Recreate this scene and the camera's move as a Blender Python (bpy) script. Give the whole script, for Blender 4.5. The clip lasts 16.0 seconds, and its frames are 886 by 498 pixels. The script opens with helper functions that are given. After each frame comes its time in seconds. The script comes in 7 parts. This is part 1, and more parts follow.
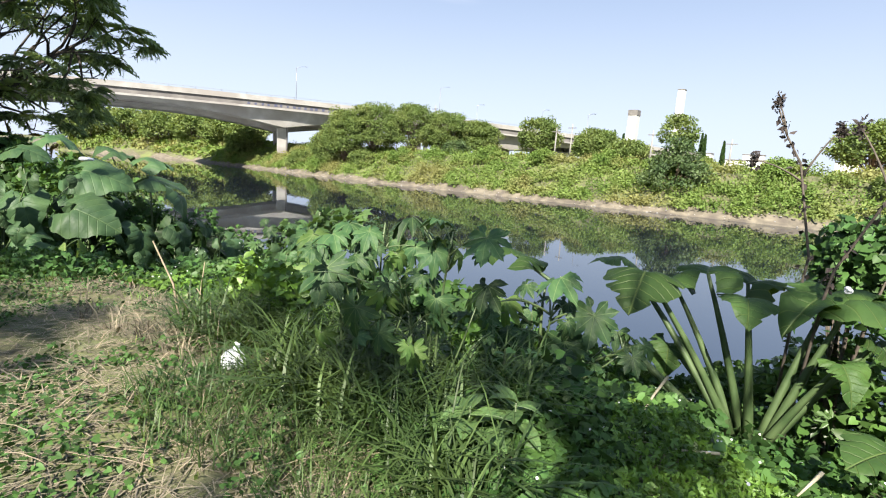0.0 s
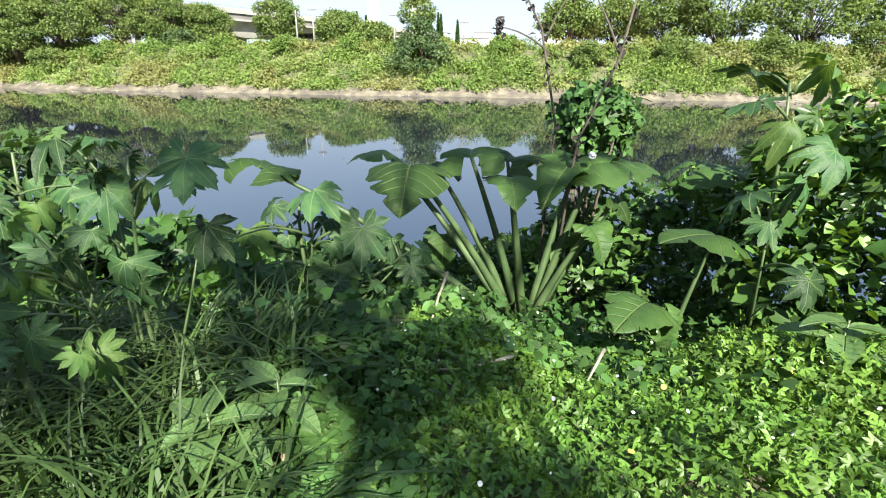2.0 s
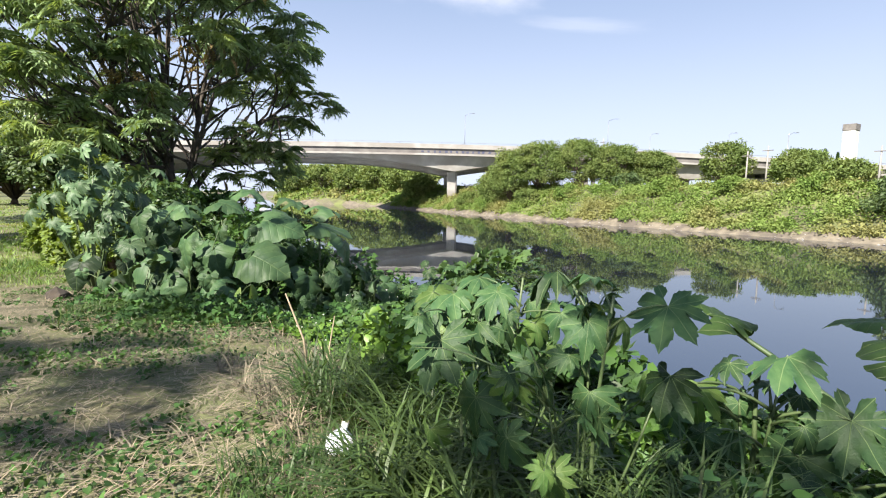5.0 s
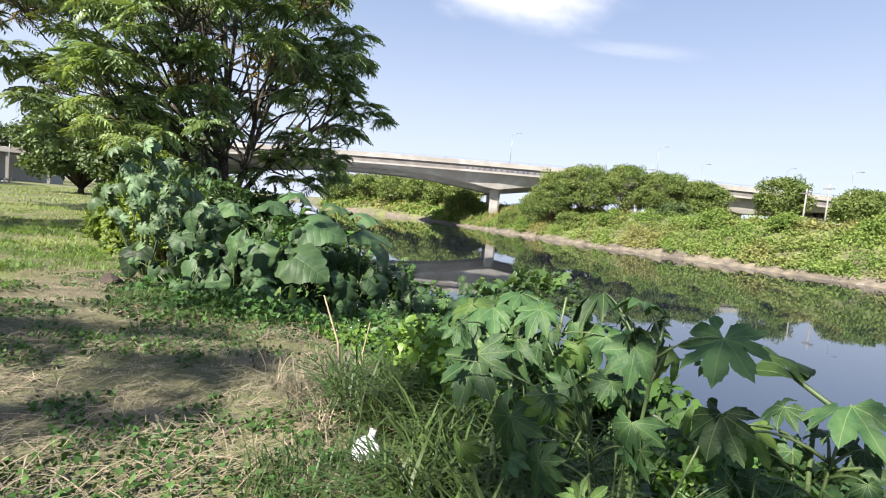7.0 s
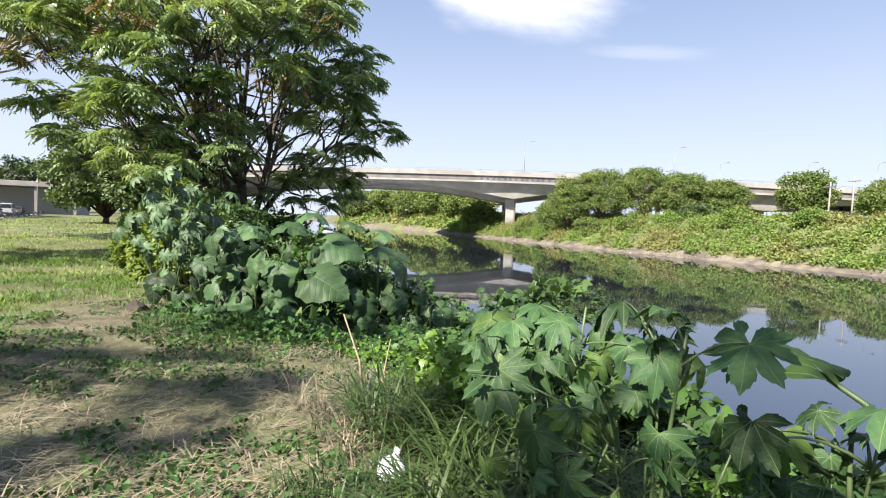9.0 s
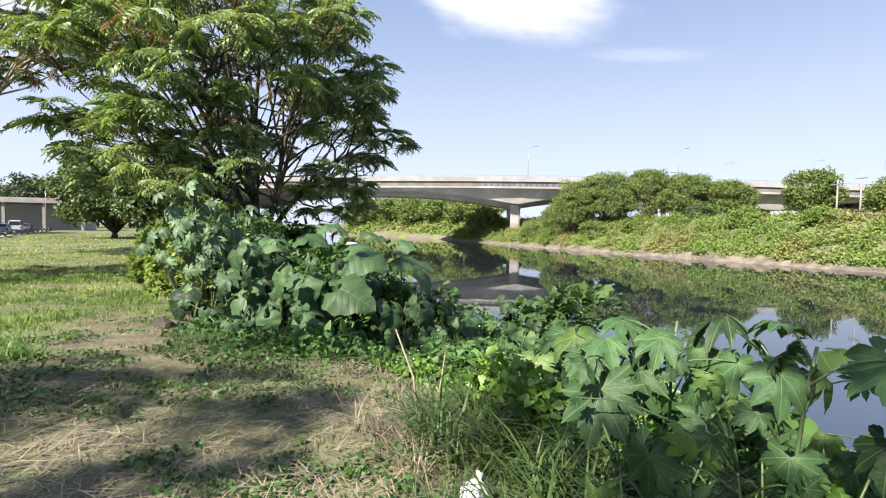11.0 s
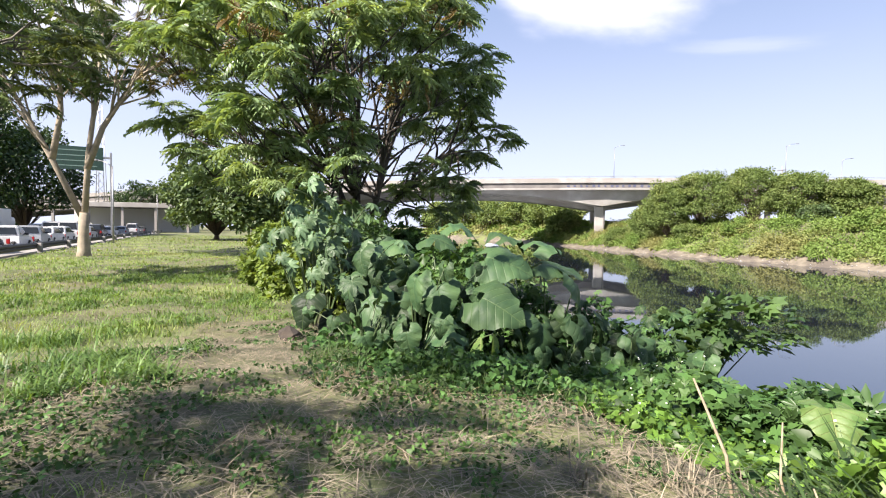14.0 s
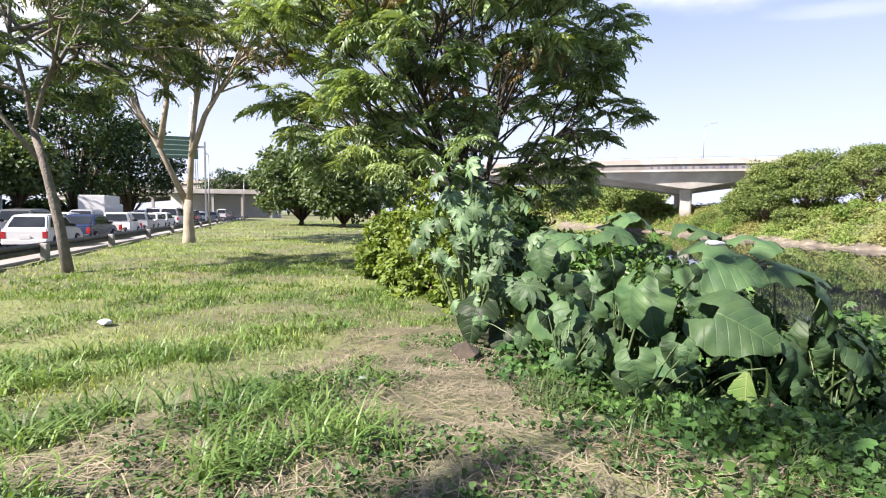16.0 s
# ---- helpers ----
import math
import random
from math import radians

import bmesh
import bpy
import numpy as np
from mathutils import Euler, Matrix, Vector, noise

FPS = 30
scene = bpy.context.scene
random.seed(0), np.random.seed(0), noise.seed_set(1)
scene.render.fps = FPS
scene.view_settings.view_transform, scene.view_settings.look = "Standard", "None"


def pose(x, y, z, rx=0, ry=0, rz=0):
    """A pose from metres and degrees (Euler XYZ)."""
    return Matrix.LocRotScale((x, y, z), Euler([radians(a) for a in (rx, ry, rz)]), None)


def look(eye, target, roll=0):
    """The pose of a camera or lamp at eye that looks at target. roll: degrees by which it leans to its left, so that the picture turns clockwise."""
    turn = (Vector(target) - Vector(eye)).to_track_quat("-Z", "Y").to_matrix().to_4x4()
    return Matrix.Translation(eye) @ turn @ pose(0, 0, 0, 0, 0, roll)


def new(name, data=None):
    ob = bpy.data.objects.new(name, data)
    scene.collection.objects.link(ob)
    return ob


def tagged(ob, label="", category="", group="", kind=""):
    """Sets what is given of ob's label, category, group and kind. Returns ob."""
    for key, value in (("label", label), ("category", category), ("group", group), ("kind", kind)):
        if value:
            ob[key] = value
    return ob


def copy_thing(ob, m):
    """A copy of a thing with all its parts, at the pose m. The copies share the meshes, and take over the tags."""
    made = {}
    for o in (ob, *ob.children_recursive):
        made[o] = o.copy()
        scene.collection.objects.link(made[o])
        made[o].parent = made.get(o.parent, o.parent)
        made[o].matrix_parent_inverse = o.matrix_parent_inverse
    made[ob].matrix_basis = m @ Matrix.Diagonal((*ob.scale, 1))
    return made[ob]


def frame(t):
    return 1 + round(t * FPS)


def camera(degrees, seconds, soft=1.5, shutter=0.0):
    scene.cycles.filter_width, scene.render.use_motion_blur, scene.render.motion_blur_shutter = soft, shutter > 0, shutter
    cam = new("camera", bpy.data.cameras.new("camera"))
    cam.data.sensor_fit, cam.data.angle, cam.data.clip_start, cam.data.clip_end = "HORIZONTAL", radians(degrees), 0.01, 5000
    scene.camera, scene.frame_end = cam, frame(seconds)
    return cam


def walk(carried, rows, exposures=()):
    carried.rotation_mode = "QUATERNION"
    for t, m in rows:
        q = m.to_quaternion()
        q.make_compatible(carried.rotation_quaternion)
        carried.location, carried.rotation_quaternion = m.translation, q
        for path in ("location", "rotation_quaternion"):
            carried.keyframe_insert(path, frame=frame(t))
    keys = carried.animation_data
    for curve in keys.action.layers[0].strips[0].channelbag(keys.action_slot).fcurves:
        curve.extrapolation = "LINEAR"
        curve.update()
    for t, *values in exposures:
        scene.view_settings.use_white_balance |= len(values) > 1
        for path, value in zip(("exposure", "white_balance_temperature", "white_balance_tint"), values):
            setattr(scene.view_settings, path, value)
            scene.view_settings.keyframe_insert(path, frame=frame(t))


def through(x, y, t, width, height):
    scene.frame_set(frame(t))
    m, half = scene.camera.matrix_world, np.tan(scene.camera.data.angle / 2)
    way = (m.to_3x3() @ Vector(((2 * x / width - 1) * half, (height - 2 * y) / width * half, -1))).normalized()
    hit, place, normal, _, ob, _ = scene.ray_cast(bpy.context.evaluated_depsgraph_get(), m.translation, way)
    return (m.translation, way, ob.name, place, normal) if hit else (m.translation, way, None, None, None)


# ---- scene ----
cam = camera(82.5, 16.0, soft=1.15)
PATH = [
    (0, (-0.399, 0.39, 1.308), (1.125, 1.642, 0.974), 3.8),
    (0.5, (-0.213, 0.462, 1.301), (1.424, 1.524, 0.861), 3.6),
    (1, (-0.03, 0.492, 1.283), (1.742, 1.294, 0.818), 3.0),
    (1.5, (0.15, 0.541, 1.271), (1.937, 1.196, 0.659), 0.7),
    (2, (0.266, 0.617, 1.258), (2.092, 1.037, 0.559), 0.3),
    (2.5, (0.278, 0.755, 1.252), (2.109, 1.102, 0.526), -0.2),
    (3, (0.256, 0.842, 1.255), (2.028, 1.542, 0.646), -0.2),
    (3.5, (0.283, 0.797, 1.224), (1.985, 1.49, 0.435), 2.3),
    (4, (0.252, 0.771, 1.253), (1.817, 1.8, 0.553), 0.1),
    (4.3, (0.216, 0.793, 1.277), (1.645, 2.097, 0.769), 0.4),
    (4.5, (0.216, 0.795, 1.293), (1.446, 2.33, 0.929), -1.0),
    (4.7, (0.199, 0.804, 1.311), (1.301, 2.454, 1.059), -1.0),
    (6.8, (0.208, 0.87, 1.273), (1.141, 2.632, 1.119), 4.8),
    (7, (0.199, 0.863, 1.28), (1.109, 2.637, 1.122), 4.8),
    (7.5, (0.178, 0.857, 1.28), (1.038, 2.656, 1.12), 4.4),
    (8, (0.181, 0.869, 1.304), (1.017, 2.681, 1.164), 3.9),
    (8.5, (0.193, 0.861, 1.297), (1.028, 2.674, 1.183), 2.9),
    (9, (0.207, 0.858, 1.295), (1.052, 2.667, 1.181), 2.0),
    (9.2, (0.213, 0.869, 1.292), (1.057, 2.679, 1.175), 1.7),
    (11.5, (-0.162, 1.272, 1.327), (0.651, 3.098, 1.24), 0.1),
    (12, (-0.219, 1.558, 1.303), (0.483, 3.427, 1.193), 0.9),
    (12.5, (-0.28, 1.859, 1.389), (0.348, 3.755, 1.274), -0.1),
    (13, (-0.367, 2.019, 1.439), (0.199, 3.936, 1.376), -0.5),
    (13.5, (-0.499, 2.229, 1.332), (0.142, 4.123, 1.284), 1.1),
    (14, (-0.627, 2.607, 1.252), (-0.078, 4.528, 1.173), 0.7),
    (14.5, (-0.933, 2.976, 1.283), (-0.558, 4.938, 1.191), 0.3),
    (15, (-1.157, 3.338, 1.247), (-0.885, 5.316, 1.132), -0.9),
    (15.5, (-1.436, 3.828, 1.322), (-1.169, 5.806, 1.2), 0.7),
    (16, (-1.771, 4.298, 1.327), (-1.483, 6.271, 1.184), 0.6),
]
walk(cam, [(t, look(eye, target, roll)) for t, eye, target, roll in PATH], [(0, 1.55, 6500, 11), (1.2, 1.58, 6400, 9), (2.0, 1.78, 6400, 5), (2.8, 1.66, 6400, 5), (3.5, 1.80, 6400, 6), (4.0, 1.68, 6500, 9), (4.5, 1.56, 6500, 12), (7.0, 1.55, 6500, 14), (12.0, 1.55, 6500, 14), (13.5, 1.58, 6500, 17), (15.0, 1.76, 6450, 20), (16, 1.76, 6450, 20)])

# ---- world, sun, exposure ----
SUN_AZ, SUN_EL = -116.0, 41.0  # degrees clockwise from +y, and above the horizon
world = bpy.data.worlds.new("world")
scene.world = world
world.use_nodes = True
wn, wl = world.node_tree.nodes, world.node_tree.links
sky = wn.new("ShaderNodeTexSky")
sky.sky_type, sky.sun_disc = "NISHITA", False
sky.sun_elevation, sky.sun_rotation = radians(SUN_EL), radians(SUN_AZ)
sky.air_density, sky.dust_density, sky.ozone_density = 1.0, 1.2, 1.5


def wnode(kind, **inputs):
    n = wn.new(kind)
    for k, v in inputs.items():
        n.inputs[int(k[1:])].default_value = v
    return n


wcoord = wn.new("ShaderNodeTexCoord")
wsep = wn.new("ShaderNodeSeparateXYZ")
wl.new(wcoord.outputs["Generated"], wsep.inputs[0])


def cloud_mask(heading, elevation, across, up, low, high, lean=0.0):
    """A soft cloud round a direction of the sky, with a ragged outline."""
    h, e = radians(heading), radians(elevation)
    m = wn.new("ShaderNodeMapping")
    m.vector_type = "TEXTURE"
    m.inputs["Location"].default_value = (math.sin(h) * math.cos(e), math.cos(h) * math.cos(e), math.sin(e))
    m.inputs["Rotation"].default_value = (0, radians(lean), -h)
    m.inputs["Scale"].default_value = (across, 1.0, up)
    wl.new(wcoord.outputs["Generated"], m.inputs[0])
    ln = wn.new("ShaderNodeVectorMath")
    ln.operation = "LENGTH"
    nz = wnode("ShaderNodeTexNoise")
    nz.inputs["Scale"].default_value, nz.inputs["Detail"].default_value = 1.6, 6.0
    wl.new(m.outputs[0], nz.inputs["Vector"])
    mix = wn.new("ShaderNodeVectorMath")
    mix.operation = "MULTIPLY_ADD"
    mix.inputs[1].default_value = (0.9, 0.9, 0.9)
    wl.new(nz.outputs["Color"], mix.inputs[0])
    sub = wn.new("ShaderNodeVectorMath")
    sub.operation = "SUBTRACT"
    sub.inputs[1].default_value = (0.45, 0.45, 0.45)
    wl.new(m.outputs[0], sub.inputs[0])
    wl.new(sub.outputs[0], mix.inputs[2])
    wl.new(mix.outputs[0], ln.inputs[0])
    ramp = wn.new("ShaderNodeMapRange")
    ramp.interpolation_type = "SMOOTHSTEP"
    ramp.inputs["From Min"].default_value, ramp.inputs["From Max"].default_value = high, low
    wl.new(ln.outputs["Value"], ramp.inputs[0])
    return ramp.outputs[0]


def mixed_sky(color, factor, amount, value):
    m = wn.new("ShaderNodeMix")
    m.data_type = "RGBA"
    if factor is None:
        m.inputs[0].default_value = amount
    else:
        k = wnode("ShaderNodeMath", _1=amount)
        k.operation = "MULTIPLY"
        wl.new(factor, k.inputs[0])
        wl.new(k.outputs[0], m.inputs[0])
    wl.new(color, m.inputs[6])
    m.inputs[7].default_value = (*value, 1)
    return m.outputs[2]


HAZE = wn.new("ShaderNodeMapRange")
HAZE.interpolation_type = "SMOOTHSTEP"
HAZE.inputs["From Min"].default_value, HAZE.inputs["From Max"].default_value = 0.45, -0.02
wl.new(wsep.outputs[2], HAZE.inputs[0])
col = mixed_sky(sky.outputs[0], None, 0.55, (6.0, 8.0, 11.8))
col = mixed_sky(col, HAZE.outputs[0], 0.75, (10.0, 11.1, 13.0))
col = mixed_sky(col, cloud_mask(31.5, 25.2, 0.20, 0.085, 0.3, 1.2, 10), 1.0, (15, 15, 15.5))
col = mixed_sky(col, cloud_mask(46, 17.5, 0.12, 0.014, 0.1, 1.2, 6), 0.25, (11.5, 12, 13))
col = mixed_sky(col, cloud_mask(-30, 22, 0.5, 0.16, 0.1, 1.3), 0.9, (13, 13.3, 14))
bg = wn["Background"]
bg.inputs[1].default_value = 0.0335
wl.new(col, bg.inputs[0])

sun = new("sun", bpy.data.lights.new("sun", "SUN"))
sun.data.energy, sun.data.angle, sun.data.color = 5.0, radians(0.6), (1.0, 0.93, 0.80)
sa, se = radians(SUN_AZ), radians(SUN_EL)
sun.matrix_world = look((math.sin(sa) * math.cos(se) * 50, math.cos(sa) * math.cos(se) * 50, math.sin(se) * 50), (0, 0, 0))


# ---- materials ----
REFLECT = 0.73  # brings all tones to their real reflectance


def material(name, c1, c2, rough=0.8, scale=4.0, detail=6.0, metal=0.0, bump=0.0, bump_scale=30.0, island=0.0, spec=0.5, third=None, third_scale=0.6, obj_random=0.0):
    """A surface of two tones mixed by noise, with a third tone in larger patches, relief, and an own shade for each piece."""
    c1, c2, third = [c and tuple(v * REFLECT for v in c) for c in (c1, c2, third)]
    m = bpy.data.materials.new(name)
    m.use_nodes = True
    nt, ln = m.node_tree.nodes, m.node_tree.links
    p = nt["Principled BSDF"]
    p.inputs["Roughness"].default_value, p.inputs["Metallic"].default_value = rough, metal
    p.inputs["Specular IOR Level"].default_value = spec
    tc = nt.new("ShaderNodeTexCoord")
    nz = nt.new("ShaderNodeTexNoise")
    nz.inputs["Scale"].default_value, nz.inputs["Detail"].default_value = scale, detail
    ln.new(tc.outputs["Object"], nz.inputs["Vector"])
    mr = nt.new("ShaderNodeMapRange")
    mr.inputs["From Min"].default_value, mr.inputs["From Max"].default_value = 0.35, 0.65
    ln.new(nz.outputs[0], mr.inputs[0])
    mx = nt.new("ShaderNodeMix")
    mx.data_type = "RGBA"
    mx.inputs[6].default_value, mx.inputs[7].default_value = (*c1, 1), (*c2, 1)
    ln.new(mr.outputs[0], mx.inputs[0])
    out = mx.outputs[2]
    if third:
        n2 = nt.new("ShaderNodeTexNoise")
        n2.inputs["Scale"].default_value, n2.inputs["Detail"].default_value = third_scale, 4.0
        ln.new(tc.outputs["Object"], n2.inputs["Vector"])
        r2 = nt.new("ShaderNodeMapRange")
        r2.inputs["From Min"].default_value, r2.inputs["From Max"].default_value = 0.47, 0.62
        ln.new(n2.outputs[0], r2.inputs[0])
        m2 = nt.new("ShaderNodeMix")
        m2.data_type = "RGBA"
        m2.inputs[7].default_value = (*third, 1)
        ln.new(r2.outputs[0], m2.inputs[0])
        ln.new(out, m2.inputs[6])
        out = m2.outputs[2]
    for amount, kind, socket in ((island, "ShaderNodeNewGeometry", "Random Per Island"), (obj_random, "ShaderNodeObjectInfo", "Random")):
        if amount:
            g = nt.new(kind)
            rr = nt.new("ShaderNodeMapRange")
            rr.inputs["To Min"].default_value, rr.inputs["To Max"].default_value = 1 - amount, 1 + amount
            ln.new(g.outputs[socket], rr.inputs[0])
            hv = nt.new("ShaderNodeHueSaturation")
            ln.new(rr.outputs[0], hv.inputs["Value"])
            ln.new(out, hv.inputs["Color"])
            out = hv.outputs[0]
    ln.new(out, p.inputs["Base Color"])
    if bump:
        nb = nt.new("ShaderNodeTexNoise")
        nb.inputs["Scale"].default_value, nb.inputs["Detail"].default_value = bump_scale, 5.0
        ln.new(tc.outputs["Object"], nb.inputs["Vector"])
        b = nt.new("ShaderNodeBump")
        b.inputs["Strength"].default_value, b.inputs["Distance"].default_value = bump, 0.05
        ln.new(nb.outputs[0], b.inputs["Height"])
        ln.new(b.outputs[0], p.inputs["Normal"])
    return m


def leafy(name, c1, c2, rough=0.45, through=0.35, scale=1.5, island=0.35, third=None, third_scale=0.3, obj_random=0.0, glow=(1.35, 1.25, 0.45), spec=0.4):
    """A leaf: a glossy face that lets part of the light through, yellower."""
    m = material(name, c1, c2, rough, scale, 3.0, island=island, third=third, third_scale=third_scale, obj_random=obj_random, spec=spec)
    nt, ln = m.node_tree.nodes, m.node_tree.links
    p = nt["Principled BSDF"]
    src = p.inputs["Base Color"].links[0].from_socket
    tint = nt.new("ShaderNodeMix")
    tint.data_type, tint.blend_type = "RGBA", "MULTIPLY"
    tint.inputs[0].default_value = 1.0
    tint.inputs[7].default_value = (*glow, 1)
    tint.clamp_result = False
    ln.new(src, tint.inputs[6])
    tr = nt.new("ShaderNodeBsdfTranslucent")
    ln.new(tint.outputs[2], tr.inputs[0])
    ms = nt.new("ShaderNodeMixShader")
    ms.inputs[0].default_value = through
    ln.new(p.outputs[0], ms.inputs[1])
    ln.new(tr.outputs[0], ms.inputs[2])
    ln.new(ms.outputs[0], nt["Material Output"].inputs[0])
    return m


def veined(m, kind, tone, strength):
    """Paler veins on a large leaf, along its own axes: 'palm' for lobes round a point, 'feather' for a midrib with side veins."""
    nt, ln = m.node_tree.nodes, m.node_tree.links
    tc = nt.new("ShaderNodeTexCoord")
    sp = nt.new("ShaderNodeSeparateXYZ")
    ln.new(tc.outputs["Object"], sp.inputs[0])

    def op(kind2, a, b=None, c=None):
        n = nt.new("ShaderNodeMath")
        n.operation = kind2
        for i, v in enumerate((a, b, c)):
            if v is None:
                continue
            if isinstance(v, (int, float)):
                n.inputs[i].default_value = v
            else:
                ln.new(v, n.inputs[i])
        return n.outputs[0]

    x, y = sp.outputs[0], sp.outputs[1]
    if kind == "palm":
        ang = op("DIVIDE", op("ARCTAN2", x, y), radians(38))
        off = op("ABSOLUTE", op("SUBTRACT", ang, op("ROUND", ang)))
        rad = op("SQRT", op("ADD", op("MULTIPLY", x, x), op("MULTIPLY", y, y)))
        line = op("MULTIPLY", off, rad)
        mask = op("SUBTRACT", 1.0, op("SMOOTH_MIN", op("DIVIDE", line, 0.010), 1.0, 0.3))
    else:
        ax = op("ABSOLUTE", x)
        mid = op("SUBTRACT", 1.0, op("SMOOTH_MIN", op("DIVIDE", ax, 0.016), 1.0, 0.3))
        fr = op("FRACT", op("MULTIPLY", op("SUBTRACT", y, op("MULTIPLY", ax, 0.55)), 7.5))
        side = op("SUBTRACT", 1.0, op("SMOOTH_MIN", op("DIVIDE", op("ABSOLUTE", op("SUBTRACT", fr, 0.5)), 0.07), 1.0, 0.3))
        mask = op("MAXIMUM", mid, op("MULTIPLY", side, 0.6))
    mask = op("MAXIMUM", op("MULTIPLY", mask, strength), 0.0)
    p = nt["Principled BSDF"]
    for target in [p.inputs["Base Color"]] + [n.inputs[6] for n in nt if n.bl_idname == "ShaderNodeMix" and n.blend_type == "MULTIPLY"]:
        src = target.links[0].from_socket
        mx = nt.new("ShaderNodeMix")
        mx.data_type = "RGBA"
        mx.inputs[7].default_value = (*[v * REFLECT for v in tone], 1)
        ln.new(mask, mx.inputs[0])
        ln.new(src, mx.inputs[6])
        ln.new(mx.outputs[2], target)
    b = nt.new("ShaderNodeBump")
    b.inputs["Strength"].default_value, b.inputs["Distance"].default_value = (0.28 if kind == "palm" else 0.7), 0.02
    fine = nt.new("ShaderNodeTexNoise")
    fine.inputs["Scale"].default_value, fine.inputs["Detail"].default_value = 22.0, 4.0
    ln.new(tc.outputs["Object"], fine.inputs["Vector"])
    ln.new(op("ADD", op("MULTIPLY", mask, -1.2), op("MULTIPLY", fine.outputs[0], 0.7 if kind == "palm" else 0.25)), b.inputs["Height"])
    ln.new(b.outputs[0], p.inputs["Normal"])
    return m


M_GROUND = material("earth", (0.17, 0.16, 0.085), (0.10, 0.12, 0.05), 0.95, 1.3, 8, bump=0.6, bump_scale=14, third=(0.19, 0.225, 0.075), third_scale=0.25)
M_MUD = material("river mud", (0.27, 0.235, 0.175), (0.15, 0.13, 0.10), 0.85, 0.9, 8, bump=0.7, bump_scale=3, third=(0.13, 0.11, 0.09), third_scale=0.35)
M_ROAD = material("asphalt", (0.055, 0.055, 0.058), (0.075, 0.075, 0.077), 0.85, 6, 8, bump=0.3, bump_scale=80)
M_CONC = material("pale concrete", (0.42, 0.41, 0.39), (0.31, 0.30, 0.285), 0.85, 0.35, 8, bump=0.2, bump_scale=4, third=(0.30, 0.28, 0.26), third_scale=0.12)
# the darker concrete, two tones mixed by noise
M_CONC_D = material("dark mottled concrete", (0.24, 0.225, 0.215), (0.15, 0.142, 0.138), 0.9, 0.3, 8, bump=0.2, bump_scale=4)
M_WHITE = material("white plaster", (0.78, 0.78, 0.76), (0.70, 0.70, 0.69), 0.7, 0.05, 5)
M_STEEL = material("galvanised steel", (0.45, 0.46, 0.47), (0.33, 0.34, 0.35), 0.45, 8, 5, metal=0.7)
M_RAIL = material("weathered guard rail steel", (0.06, 0.058, 0.055), (0.11, 0.10, 0.09), 0.6, 5, 5, metal=0.3)
M_BARK = material("grey brown bark", (0.20, 0.15, 0.105), (0.12, 0.09, 0.065), 0.95, 5, 8, bump=0.8, bump_scale=22)
M_BARK_G = material("grey bark", (0.25, 0.225, 0.19), (0.16, 0.145, 0.125), 0.95, 5, 8, bump=0.8, bump_scale=22)
M_BARK_D = material("dark bark", (0.10, 0.085, 0.07), (0.06, 0.05, 0.04), 0.95, 5, 8, bump=0.8, bump_scale=22)
M_BARK_L = material("pale smooth bark", (0.46, 0.39, 0.29), (0.31, 0.27, 0.21), 0.9, 3.5, 8, bump=0.5, bump_scale=18)
M_STRAW = material("dry cut grass", (0.32, 0.275, 0.19), (0.16, 0.14, 0.098), 0.9, 3.0, 4, island=0.42)
M_TWIG = material("dry stalk", (0.46, 0.38, 0.26), (0.30, 0.24, 0.16), 0.9, 20, 4)
M_TWIG_D = material("dark dead stalk", (0.15, 0.125, 0.10), (0.09, 0.075, 0.06), 0.9, 20, 4)
M_SEED = material("dark seed heads", (0.035, 0.03, 0.03), (0.06, 0.045, 0.04), 0.9, 20, 4, island=0.4)
M_PLAST = material("black plastic trim", (0.03, 0.03, 0.03), (0.045, 0.045, 0.045), 0.6, 9, 3)
M_PAPER = material("white plastic", (0.78, 0.80, 0.86), (0.66, 0.69, 0.77), 0.45, 9, 4)
M_MARKING = material("dark marking", (0.05, 0.07, 0.16), (0.08, 0.08, 0.12), 0.6, 9, 3)
M_FLOWER = material("white petals", (0.82, 0.82, 0.80), (0.75, 0.76, 0.72), 0.6, 9, 3)
M_YFLOWER = material("yellow petals", (0.85, 0.70, 0.12), (0.80, 0.62, 0.10), 0.6, 9, 3)
M_LAWN = leafy("lawn grass", (0.15, 0.275, 0.06), (0.255, 0.385, 0.09), 0.5, 0.33, 0.5, 0.5, third=(0.36, 0.42, 0.15), third_scale=0.35)
M_TUFT = leafy("tuft grass", (0.095, 0.19, 0.045), (0.19, 0.31, 0.075), 0.5, 0.35, 1.2, 0.4)
M_BLADE = leafy("tall grass blades", (0.062, 0.12, 0.036), (0.107, 0.17, 0.05), 0.5, 0.35, 2.0, 0.4)
M_VINE = leafy("creeper leaves", (0.04, 0.10, 0.03), (0.09, 0.18, 0.042), 0.46, 0.22, 1.2, 0.6, spec=0.25)
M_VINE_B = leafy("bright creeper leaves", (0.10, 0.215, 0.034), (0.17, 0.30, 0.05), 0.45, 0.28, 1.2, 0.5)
# castor leaf made paler: the sun on it is put into its tones
M_CASTOR_P = veined(leafy("castor leaf in sunlit tone", (0.10, 0.18, 0.09), (0.145, 0.235, 0.115), 0.45, 0.2, 3.0, 0.0, obj_random=0.4, spec=0.3), "palm", (0.30, 0.38, 0.22), 0.5)
